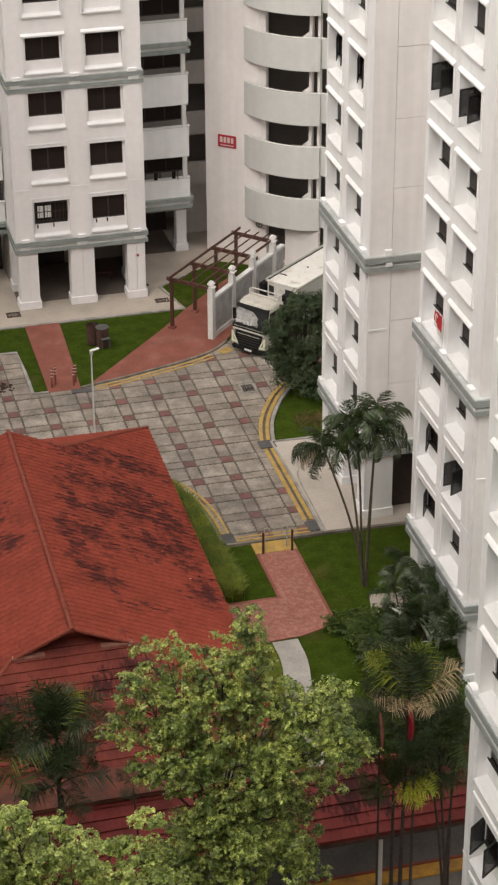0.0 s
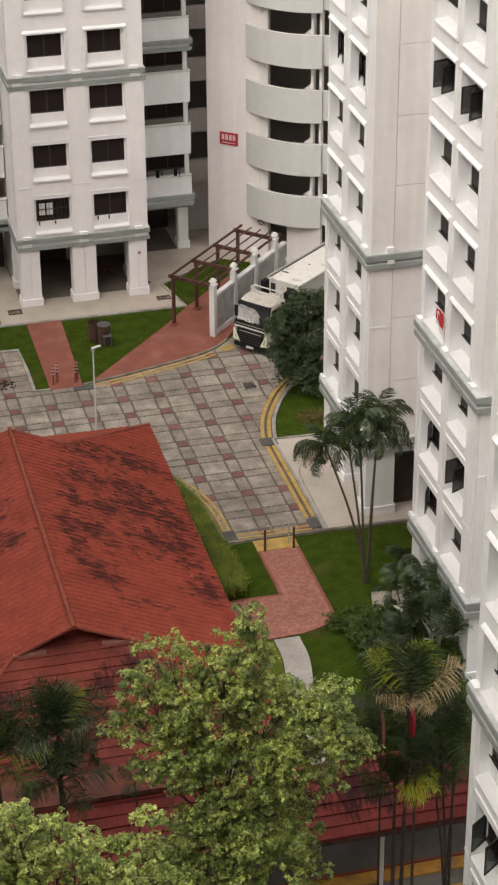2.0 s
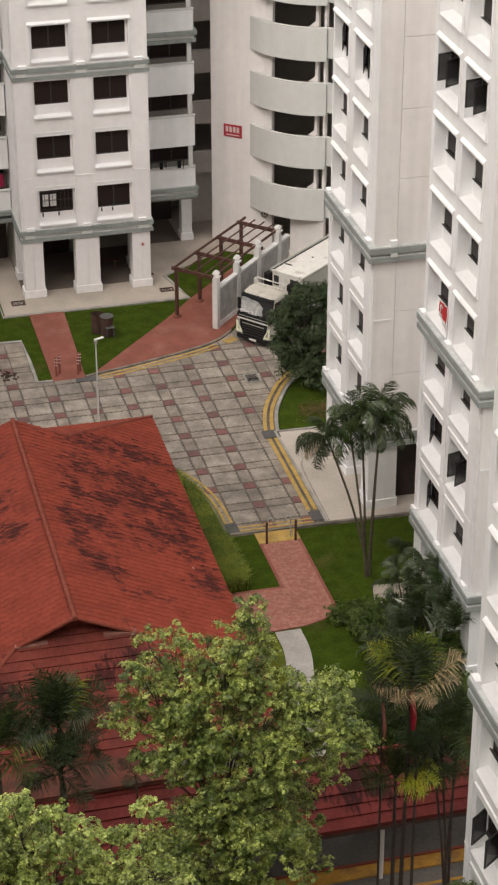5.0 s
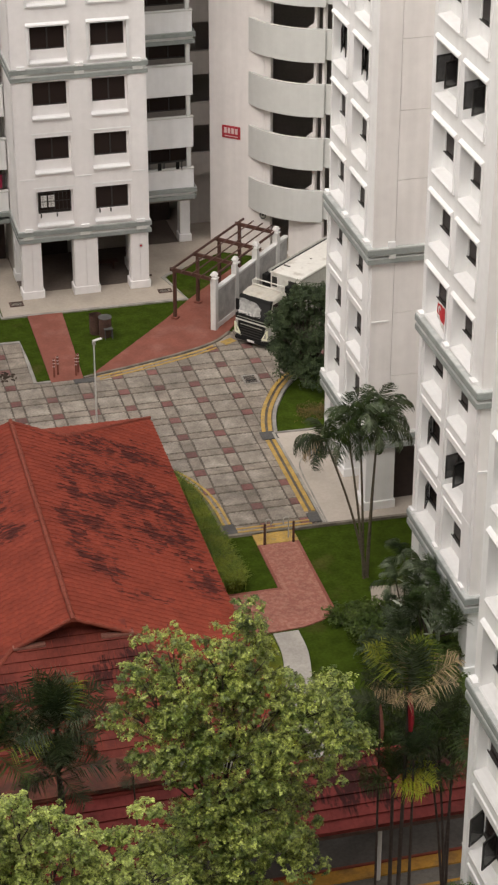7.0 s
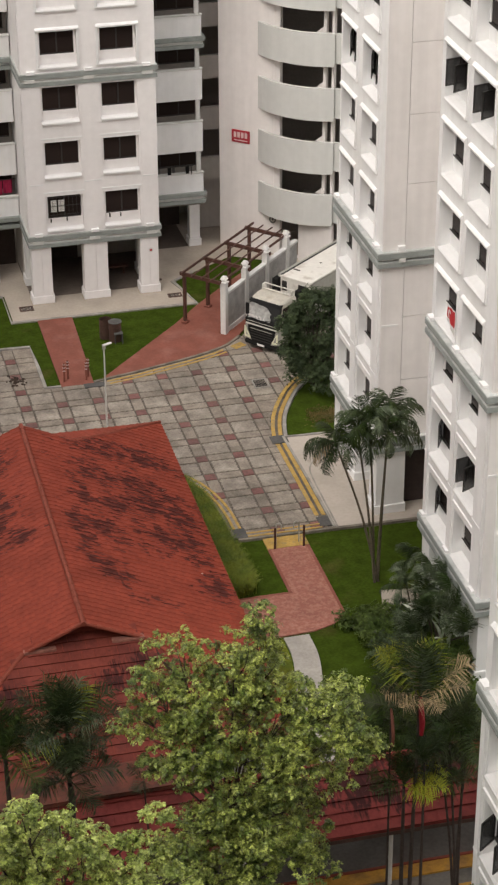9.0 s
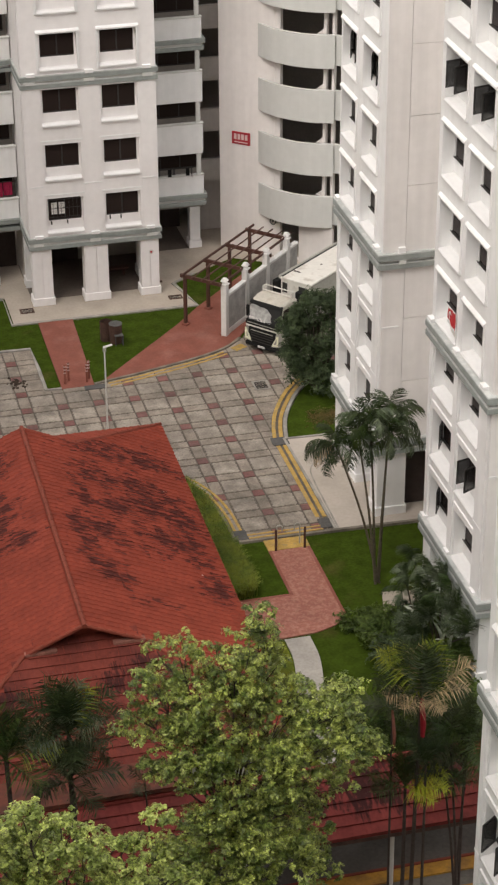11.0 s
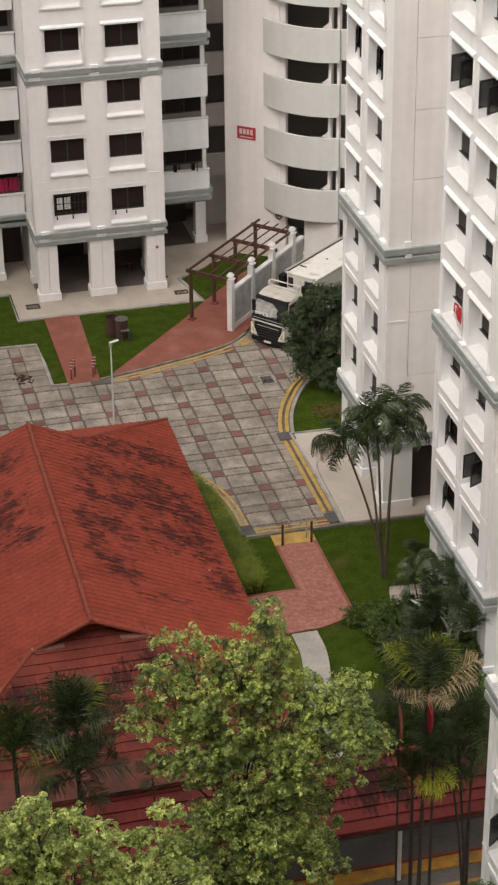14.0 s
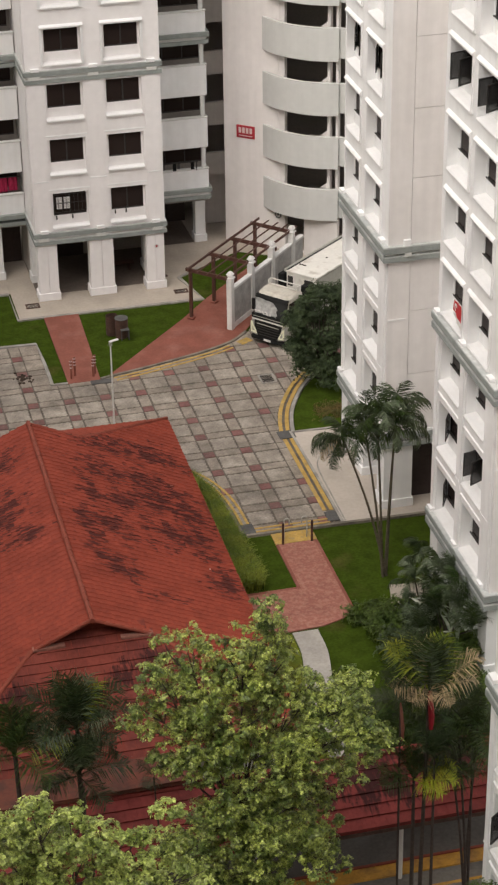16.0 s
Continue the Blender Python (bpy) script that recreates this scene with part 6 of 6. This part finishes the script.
M_GARDENSTALK = mat("green_stalk", (0.09, 0.12, 0.04), rough=0.5, var=0.15)
PADDLES = [paddle_mesh(1.2, 0.09), paddle_mesh(0.95, 0.08)]
prand = np.random.default_rng(8)
for x, y, n, h in ((22.75, 62.2, 9, 1.7), (22.35, 61.8, 8, 1.5), (22.9, 61.3, 10, 1.8), (22.9, 62.9, 8, 1.9), (22.75, 60.6, 8, 1.5)):
    plant = thing("broad_leaf_plant", "broad-leaved plant with glints painted into its pale paddle leaves", "plant", "broad-leaved plants")
    for i in range(n):
        az, lean, hh = prand.uniform(130, 270), prand.uniform(0.1, 0.35), h * prand.uniform(0.6, 1.05)
        ex, ey = x + lean * math.cos(radians(az)), y + lean * math.sin(radians(az))
        limb(plant, [(x, y, -0.02), ((x + ex) / 2, (y + ey) / 2, hh * 0.55), (ex, ey, hh)], (0.02, 0.009), "stalk", M_GARDENSTALK, 5)
        leaf = part("leaf", PADDLES[i % 2], None, plant)
        leaf.matrix_basis = pose(ex, ey, hh, 0, 0, az) @ pose(0, 0, 0, prand.uniform(-25, 25), prand.uniform(-86, -50), 0)

# ---- street furniture ----
lamp = thing("street_lamp", "slim pale street lamp with flat white head", "street lamp")
bm = bmesh.new()
tube(bm, [(14.01, 82.04, 0), (14.01, 82.04, 2.2), (14.01, 82.04, 4.1)], [0.042, 0.035, 0.029], 10)
part("pole", bm, M_LAMPPOST, lamp)
bm = bmesh.new()
tube(bm, [(14.01, 82.04, 4.0), (14.01, 82.04, 4.12)], 0.08, 10)
part("collar", bm, M_TRUCKGREY, lamp)
hd = part("lamp_head", soft_box(-0.06, 0.38, -0.07, 0.07, -0.02, 0.035, 0.018), M_CLOTHWHITE, lamp)
hd.matrix_basis = pose(14.01, 82.04, 4.18, 0, -8, 10)


def drum(label, x, y, r, h, material, open_top=True, group="burner bins"):
    root = thing("metal_bin", label, "bin", group)
    bm = bmesh.new()
    tube(bm, [(x, y, 0.02), (x, y, h)], r, 20, cap=False)
    tube(bm, [(x, y, 0.05), (x, y, h - 0.01)], r - 0.025, 20, cap=False)
    b = part("drum", bm, material, root)
    bm = bmesh.new()
    n = 20
    for z in (h * 0.33, h * 0.66, h - 0.02):
        tube(bm, [(x, y, z - 0.015), (x, y, z + 0.015)], r + 0.012, 20, cap=False)
    part("hoop", bm, material, b)
    bm = bmesh.new()
    tube(bm, [(x, y, 0.0), (x, y, 0.05)], r - 0.02, 20)
    part("base", bm, M_RUST, b)
    if not open_top:
        bm = bmesh.new()
        tube(bm, [(x, y, h), (x, y, h + 0.03), (x, y, h + 0.06)], [r + 0.02, r + 0.02, r * 0.3], 20)
        part("lid", bm, M_DARKSLAB, root)
    return root


drum("rusty open metal burner bin on the lawn", 15.72, 91.35, 0.3, 1.0, M_RUST)
drum("dark lidded metal bin beside the open bin", 16.12, 90.95, 0.31, 0.98, M_RUST, False)
stool = thing("metal_stand", "low dark metal stand beside the bins", "stand")
part("top", soft_box(16.0, 16.42, 90.45, 90.75, 0.5, 0.55, 0.01, 1), M_DARKSLAB, stool)
for x, y in ((16.03, 90.48), (16.39, 90.48), (16.03, 90.72), (16.39, 90.72)):
    part("leg", boxed((x - 0.02, x + 0.02, y - 0.02, y + 0.02, 0, 0.5)), M_DARKSLAB, stool)


def bollard(label, x, y, h, material, bands=(), group="bollards"):
    root = thing("bollard", label, "bollard", group)
    bm = bmesh.new()
    tube(bm, [(x, y, 0), (x, y, h - 0.03), (x, y, h)], [0.05, 0.05, 0.03], 10)
    part("post", bm, material, root)
    for z in bands:
        bm = bmesh.new()
        tube(bm, [(x, y, z), (x, y, z + 0.045)], 0.056, 10, cap=False)
        part("band", bm, M_SIGNWHITE, root, "white reflective band")
    return root


for x, y in ((12.95, 87.1), (13.16, 87.35), (13.98, 87.05), (14.13, 87.35)):
    bollard("thin red-brown bollard with white bands", x, y, 1.0, M_REDPATH, (0.58, 0.74, 0.9))
for x, y in ((18.68, 70.2), (19.88, 70.15)):
    bollard("brown steel bollard at the path end", x, y, 1.0, M_BROWN, ())
for x, d in ((18.68, 1), (19.88, -1)):
    rail = thing("hoop_barrier", "small grey steel hoop beside the bollard", "barrier", "hoop barriers")
    bm = bmesh.new()
    tube(bm, smooth_line([(x + d * 0.12, 70.5, 0.0), (x + d * 0.12, 70.5, 0.85), (x + d * 0.16, 70.5, 0.98), (x + d * 0.3, 70.5, 0.98), (x + d * 0.34, 70.5, 0.88), (x + d * 0.34, 70.5, 0.72)], 3), 0.03, 6)
    part("hoop", bm, M_TRUCKGREY, rail)


def grate(label, x0, x1, y0, y1, z):
    root = thing("drain_grate", label, "drain grate", "drain grates")
    part("frame", boxed((x0, x1, y0, y0 + 0.08, z - 0.05, z + 0.02), (x0, x1, y1 - 0.08, y1, z - 0.05, z + 0.02), (x0, x0 + 0.08, y0 + 0.081, y1 - 0.081, z - 0.05, z + 0.02), (x1 - 0.08, x1, y0 + 0.081, y1 - 0.081, z - 0.05, z + 0.02)), M_RUST if "apron" in label else M_KERB, root)
    for i in range(int((x1 - x0 - 0.16) / 0.06)):
        x = x0 + 0.1 + i * 0.06
        part("bar", boxed((x, x + 0.03, y0 + 0.08, y1 - 0.08, z - 0.028, z + 0.008)), M_TRUCKBLACK, root)
    part("sump", boxed((x0 + 0.08, x1 - 0.08, y0 + 0.08, y1 - 0.08, z - 0.05, z - 0.03)), M_TRUCKBLACK, root)


grate("dark steel drain grate in the driveway", 21.42, 22.16, 84.15, 85.05, 0.04)
grate("dark steel drain grate in the apron", 12.12, 12.82, 95.3, 95.85, 0.01)
grate("dark steel drain grate in the apron", 19.7, 20.4, 95.1, 95.55, 0.01)
grate("small drain grate in the apron", 19.55, 19.8, 97.3, 97.5, 0.01)

# ---- a stain on the driveway ----
M_SOIL = mat("spilt_soil", (0.045, 0.032, 0.024), rough=0.95, var=0.3, scale=3, fine=14, bump=0.4, spec=0.1)
srng = random.Random(3)
bm = bmesh.new()
for n in range(46):
    a, d = srng.uniform(0, 6.28), abs(srng.gauss(0, 0.27))
    x, y, r = 10.75 + d * math.cos(a), 87.75 + 1.5 * d * math.sin(a), srng.uniform(0.03, 0.11)
    plate(bm, [(x + r * srng.uniform(0.6, 1.2) * math.cos(k * 0.7), y + 1.2 * r * srng.uniform(0.6, 1.2) * math.sin(k * 0.7)) for k in range(9)], 0.02, 0.038 + 0.0003 * n)
tagged(part("soil_patch", bm, M_SOIL), "dark spilt soil patch on the driveway paving", "soil")

# ---- cloth at the windows ----
flag = thing("flag", "red flag with white crescent hung from a window sill", "flag")


def cloth(u0, u1, z0, z1, A, material, name, parent, sag=0.04, label=""):
    bm = bmesh.new()
    n, m = 8, 4
    rows = [[[bm.verts.new(A(u0 + (u1 - u0) * i / n, d + sag * math.sin(i * 1.7 + j * 0.6), z0 + (z1 - z0) * j / m)) for i in range(n + 1)] for j in range(m + 1)] for d in (0.0, 0.012)]
    for s in rows:
        for j in range(m):
            for i in range(n):
                bm.faces.new((s[j][i], s[j][i + 1], s[j + 1][i + 1], s[j + 1][i]))
    return part(name, bm, material, parent, label)


AF = face_west(23.26, 0)


def draped(z_low, z_high, material, label=""):
    """A cloth between two slanting edges, each given by its heights at the two ends."""
    bm = bmesh.new()
    sheets = [[[bm.verts.new(AF(63.0 + 0.72 * i / 8, d + 0.02 * math.sin(i * 1.3 + j * 0.7), (z_low[0] + (z_low[1] - z_low[0]) * i / 8) * (1 - j / 4) + (z_high[0] + (z_high[1] - z_high[0]) * i / 8) * j / 4))
                for i in range(9)] for j in range(5)] for d in (0.0, 0.012)]
    for sh in sheets:
        for j in range(4):
            for i in range(8):
                bm.faces.new((sh[j][i], sh[j][i + 1], sh[j + 1][i + 1], sh[j + 1][i]))
    return part("cloth", bm, material, flag, label)


draped((12.62, 12.86), (13.3, 13.26), M_CLOTHRED)
draped((12.36, 12.7), (12.618, 12.858), M_CLOTHWHITE, "white lower half of the flag")
bm = bmesh.new()
for i in range(9):
    a0, a1 = 0.6 + i * 0.45, 0.6 + (i + 1) * 0.45
    for a in (a0,):
        y, z = 63.4 - 0.1 * math.cos(a), 13.08 + 0.13 * math.sin(a)
        box(bm, 23.215, 23.225, y - 0.03, y + 0.03, z - 0.03, z + 0.03)
part("crescent", bm, M_CLOTHWHITE, flag)
wash = thing("washing", "crimson cloths hung to dry on the balcony", "laundry")
AS = face_south(0, 99.35)
cloth(11.55, 12.1, 4.75, 5.5, AS, M_CLOTHPINK, "cloth", wash)
cloth(12.15, 12.6, 4.8, 5.5, AS, M_CLOTHPINK, "cloth", wash)
part("pole", boxed((11.2, 12.8, 99.34, 99.37, 5.5, 5.54)), M_FRAME, wash)
dry = thing("washing", "dark clothes on a rack at the balcony", "laundry")
AD = face_south(0, 99.78)
part("pole", boxed((19.9, 22.1, 99.77, 99.8, 5.14, 5.17)), M_FRAME, dry)
for x in (20.0, 22.0):
    part("bracket", boxed((x, x + 0.03, 99.77, 99.9, 4.66, 5.14)), M_FRAME, dry)
for i, x in enumerate((20.2, 20.75, 21.0, 21.7)):
    cloth(x, x + 0.13 + 0.06 * (i % 2), 4.84 - 0.1 * (i % 2), 5.15, AD, M_RUBBER if i % 2 else M_DARKSLAB, "cloth", dry, 0.015)


# ---- roof tiles, each a piece ----
def tile_mesh(name, w, l, material, roll=1.0, lip=0.03, fill=0.985):
    """An interlocking tile: a shallow pan with a roll at one side, thicker at its lower edge."""
    prof = [(0, 0.012), (0.08, 0.042), (0.2, 0.042), (0.3, 0.014), (0.62, 0.010), (1.0, 0.016)]
    verts = []
    for y, h in ((0.0, lip), (l * 1.06, 0.004)):
        verts += [(-w / 2 + u * w * fill, y, z * roll + h) for u, z in prof]
    n = len(prof)
    faces = [(i, i + 1, n + i + 1, n + i) for i in range(n - 1)]
    k = len(verts)
    verts += [(-w / 2, 0, -0.01), (w / 2 * 0.97, 0, -0.01)]
    faces.append((k, k + 1, *range(n - 1, -1, -1)))
    me = bpy.data.meshes.new(name)
    me.from_pydata(verts, [], faces)
    me.materials.append(material)
    me.update()
    return me


def tile_slope(parent, pts, eave, along, material, w, l, keep, jitter=0.012, seed=0, stagger=False, roll=1.5, lip=0.034):
    """Lay tiles on the plane of pts from an eave point, along a level direction; those where keep(x, y) holds are objects."""
    rng = np.random.default_rng(seed)
    P = [Vector(p) for p in pts]
    normal = (P[1] - P[0]).cross(P[2] - P[0]).normalized()
    if normal.z < 0:
        normal = -normal
    e = Vector(along).normalized()
    up = normal.cross(e).normalized()
    if up.z < 0:
        up, e = -up, -e
    o = Vector(eave)
    flat = [((p - o).dot(e), (p - o).dot(up)) for p in P]
    us, vs = [p[0] for p in flat], [p[1] for p in flat]
    me = tile_mesh("roof_tile", w, l, material, roll, lip, 0.976 if stagger else 0.985)
    tv = np.array([v.co[:] for v in me.vertices])
    tf = [tuple(p.vertices) for p in me.polygons]
    verts, faces, made = [], [], 0
    j = 0
    v = min(vs)
    while v < max(vs):
        u = min(us) + w / 2 - (w * 0.5 if j % 2 and stagger else 0)
        while u < max(us):
            if inside(u, v + l * 0.5, flat):
                place = o + e * u + up * v + normal * (0.012 + rng.uniform(0, jitter))
                m = Matrix((e, up, normal)).transposed().to_4x4()
                m.translation = place
                m = m @ pose(0, 0, 0, rng.uniform(-0.5, 0.5), rng.uniform(-0.5, 0.5), rng.uniform(-0.7, 0.7))
                if keep(place.x, place.y) and made < 290:
                    ob = new("roof_tile", me)
                    ob.parent = parent
                    ob.matrix_basis = m
                    made += 1
                else:
                    k = len(verts)
                    R = np.array(m.to_3x3())
                    verts += (tv @ R.T + np.array(m.translation)).tolist()
                    faces += [tuple(k + i for i in f) for f in tf]
            u += w
        v += l
        j += 1
    if verts:
        tagged(raw_mesh("tile_field", verts, faces, material, parent), kind="stuff")


tile_slope(ROOF_SLOPES["right"][0], RIGHT, (EX, EY0, EZ), (0, 1, 0), M_TILE, 0.3, 0.34, lambda x, y: y < 66, seed=1, roll=1.0, lip=0.034)
tile_slope(ROOF_SLOPES["left"][0], LEFT, (WX, EY0, EZ), (0, 1, 0), M_TILE, 0.3, 0.34, lambda x, y: y < 64 and x > 6.5, seed=2, roll=0.7, lip=0.06)
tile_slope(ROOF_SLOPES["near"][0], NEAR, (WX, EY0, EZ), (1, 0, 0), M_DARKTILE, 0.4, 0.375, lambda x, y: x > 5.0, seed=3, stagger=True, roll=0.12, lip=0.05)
tile_slope(ROOF_SLOPES["far"][0], FAR, (WX, EY1, EZ), (1, 0, 0), M_TILE, 0.3, 0.34, lambda x, y: x > 8, seed=4, roll=0.6)
tile_slope(W_ROOF, W_FRONT, (WXA, WY0, WZ0), (1, 0, 0), M_WALKTILE, 0.4, 0.42, lambda x, y: x > 8, seed=5, stagger=True, roll=0.12, lip=0.06)

# ---- litter on the roof ----
for x, y in ((14.18, 63.75), (14.14, 70.1)):
    scrap = thing("paper_scrap", "tiny white paper scrap on the tiles", "litter", "roof litter")
    sc = part("sheet", boxed((-0.06, 0.06, -0.05, 0.05, 0.0, 0.012), (-0.05, 0.02, -0.04, 0.03, 0.012, 0.03)), M_CLOTHWHITE, scrap)
    sc.matrix_basis = pose(x, y, HZ - (x - HX) * PITCH + 0.06, 0, 24, 20)

# ---- driveway pavers, each a piece ----
PX, PY, NARROW, GAP = 1.675, 1.65, 0.47, 0.075
BIGX, BIGY = PX - NARROW - 1.6 * GAP, PY - NARROW - 1.6 * GAP


def paver_mesh(w, h, material, notch=0.0, n=6):
    """A paver with a slightly rounded top; the large ones have a toothed rim."""
    rim = []
    for (ax, ay), (bx, by) in zip(((-1, -1), (1, -1), (1, 1), (-1, 1)), ((1, -1), (1, 1), (-1, 1), (-1, -1))):
        for i in range(n if notch else 1):
            t = i / n
            s = 1 - (notch if notch and i % 2 == 0 else 0) / (min(w, h) / 2)
            rim.append(((ax + (bx - ax) * t) * w / 2 * s, (ay + (by - ay) * t) * h / 2 * s))
    k = len(rim)
    verts = [(x, y, -0.02) for x, y in rim] + [(x, y, 0.022) for x, y in rim] + [(x * (1 - 0.024 / w), y * (1 - 0.024 / h), 0.03) for x, y in rim]
    faces = [(i, (i + 1) % k, k + (i + 1) % k, k + i) for i in range(k)] + [(k + i, k + (i + 1) % k, 2 * k + (i + 1) % k, 2 * k + i) for i in range(k)] + [tuple(range(2 * k, 3 * k))]
    me = bpy.data.meshes.new("paver")
    me.from_pydata(verts, [], faces)
    me.materials.append(material)
    me.update()
    return me


KINDS = [(0.0, 0.0, NARROW, NARROW, paver_mesh(NARROW, NARROW, M_REDSLAB)),
         (PX / 2, 0.0, BIGX, NARROW, paver_mesh(BIGX, NARROW, M_SLAB)),
         (0.0, PY / 2, NARROW, BIGY, paver_mesh(NARROW, BIGY, M_SLAB)),
         (PX / 2, PY / 2, BIGX, BIGY, paver_mesh(BIGX, BIGY, M_BIGSLAB, 0.06, 8))]
prng = random.Random(4)
far = {M_SLAB: ([], []), M_BIGSLAB: ([], [])}
edge_v, edge_f, made = [], [], 0

for i in range(-18, 9):
    for j in range(-7, 9):
        for dx, dy, w, h, me in KINDS:
            x, y = 17.49 + PX * i + dx, 81.53 + PY * j + dy
            corners = [inside(x + sx * w / 2, y + sy * h / 2, ROAD) for sx in (-1, 1) for sy in (-1, 1)]
            if 12.0 < x < 15.8 and y < 72 or not any(corners):
                continue
            z = prng.uniform(-0.005, 0.006)
            if all(corners):
                if x > 10.2 and y < 89.5 and made < 300:
                    ob = new("paver", me)
                    ob.parent = road
                    ob.matrix_basis = pose(x, y, z, prng.uniform(-0.25, 0.25), prng.uniform(-0.25, 0.25), prng.uniform(-0.5, 0.5))
                    made += 1
                else:
                    red = me.materials[0] is M_REDSLAB
                    if not red:
                        far_v, far_f = far[me.materials[0]]
                        k = len(far_v)
                        far_v += [(v.co.x + x, v.co.y + y, v.co.z + z) for v in me.vertices]
                        far_f += [tuple(k + q for q in p.vertices) for p in me.polygons]
                    else:
                        ob = new("paver", me)
                        ob.parent = road
                        ob.matrix_basis = pose(x, y, z)
            else:
                a, b = max(2, round(w / 0.11)), max(2, round(h / 0.11))
                for p in range(a):
                    for q in range(b):
                        cx, cy = x - w / 2 + w * (p + 0.5) / a, y - h / 2 + h * (q + 0.5) / b
                        if inside(cx, cy, ROAD):
                            k = len(edge_v)
                            sx, sy = w / a / 2, h / b / 2
                            edge_v += [(cx + u * sx, cy + v * sy, zz) for zz in (-0.02, 0.026) for u, v in ((-1, -1), (1, -1), (1, 1), (-1, 1))]
                            edge_f += [tuple(k + r for r in f) for f in ((4, 5, 6, 7), (0, 1, 5, 4), (1, 2, 6, 5), (2, 3, 7, 6), (3, 0, 4, 7))]
for material, (far_v, far_f) in far.items():
    tagged(raw_mesh("paver_field", far_v, far_f, material, road), kind="stuff")
tagged(raw_mesh("edge_pavers", edge_v, edge_f, M_SLAB, road), kind="stuff")


def motions():
    """Nothing in the place moves but the camera."""


motions()
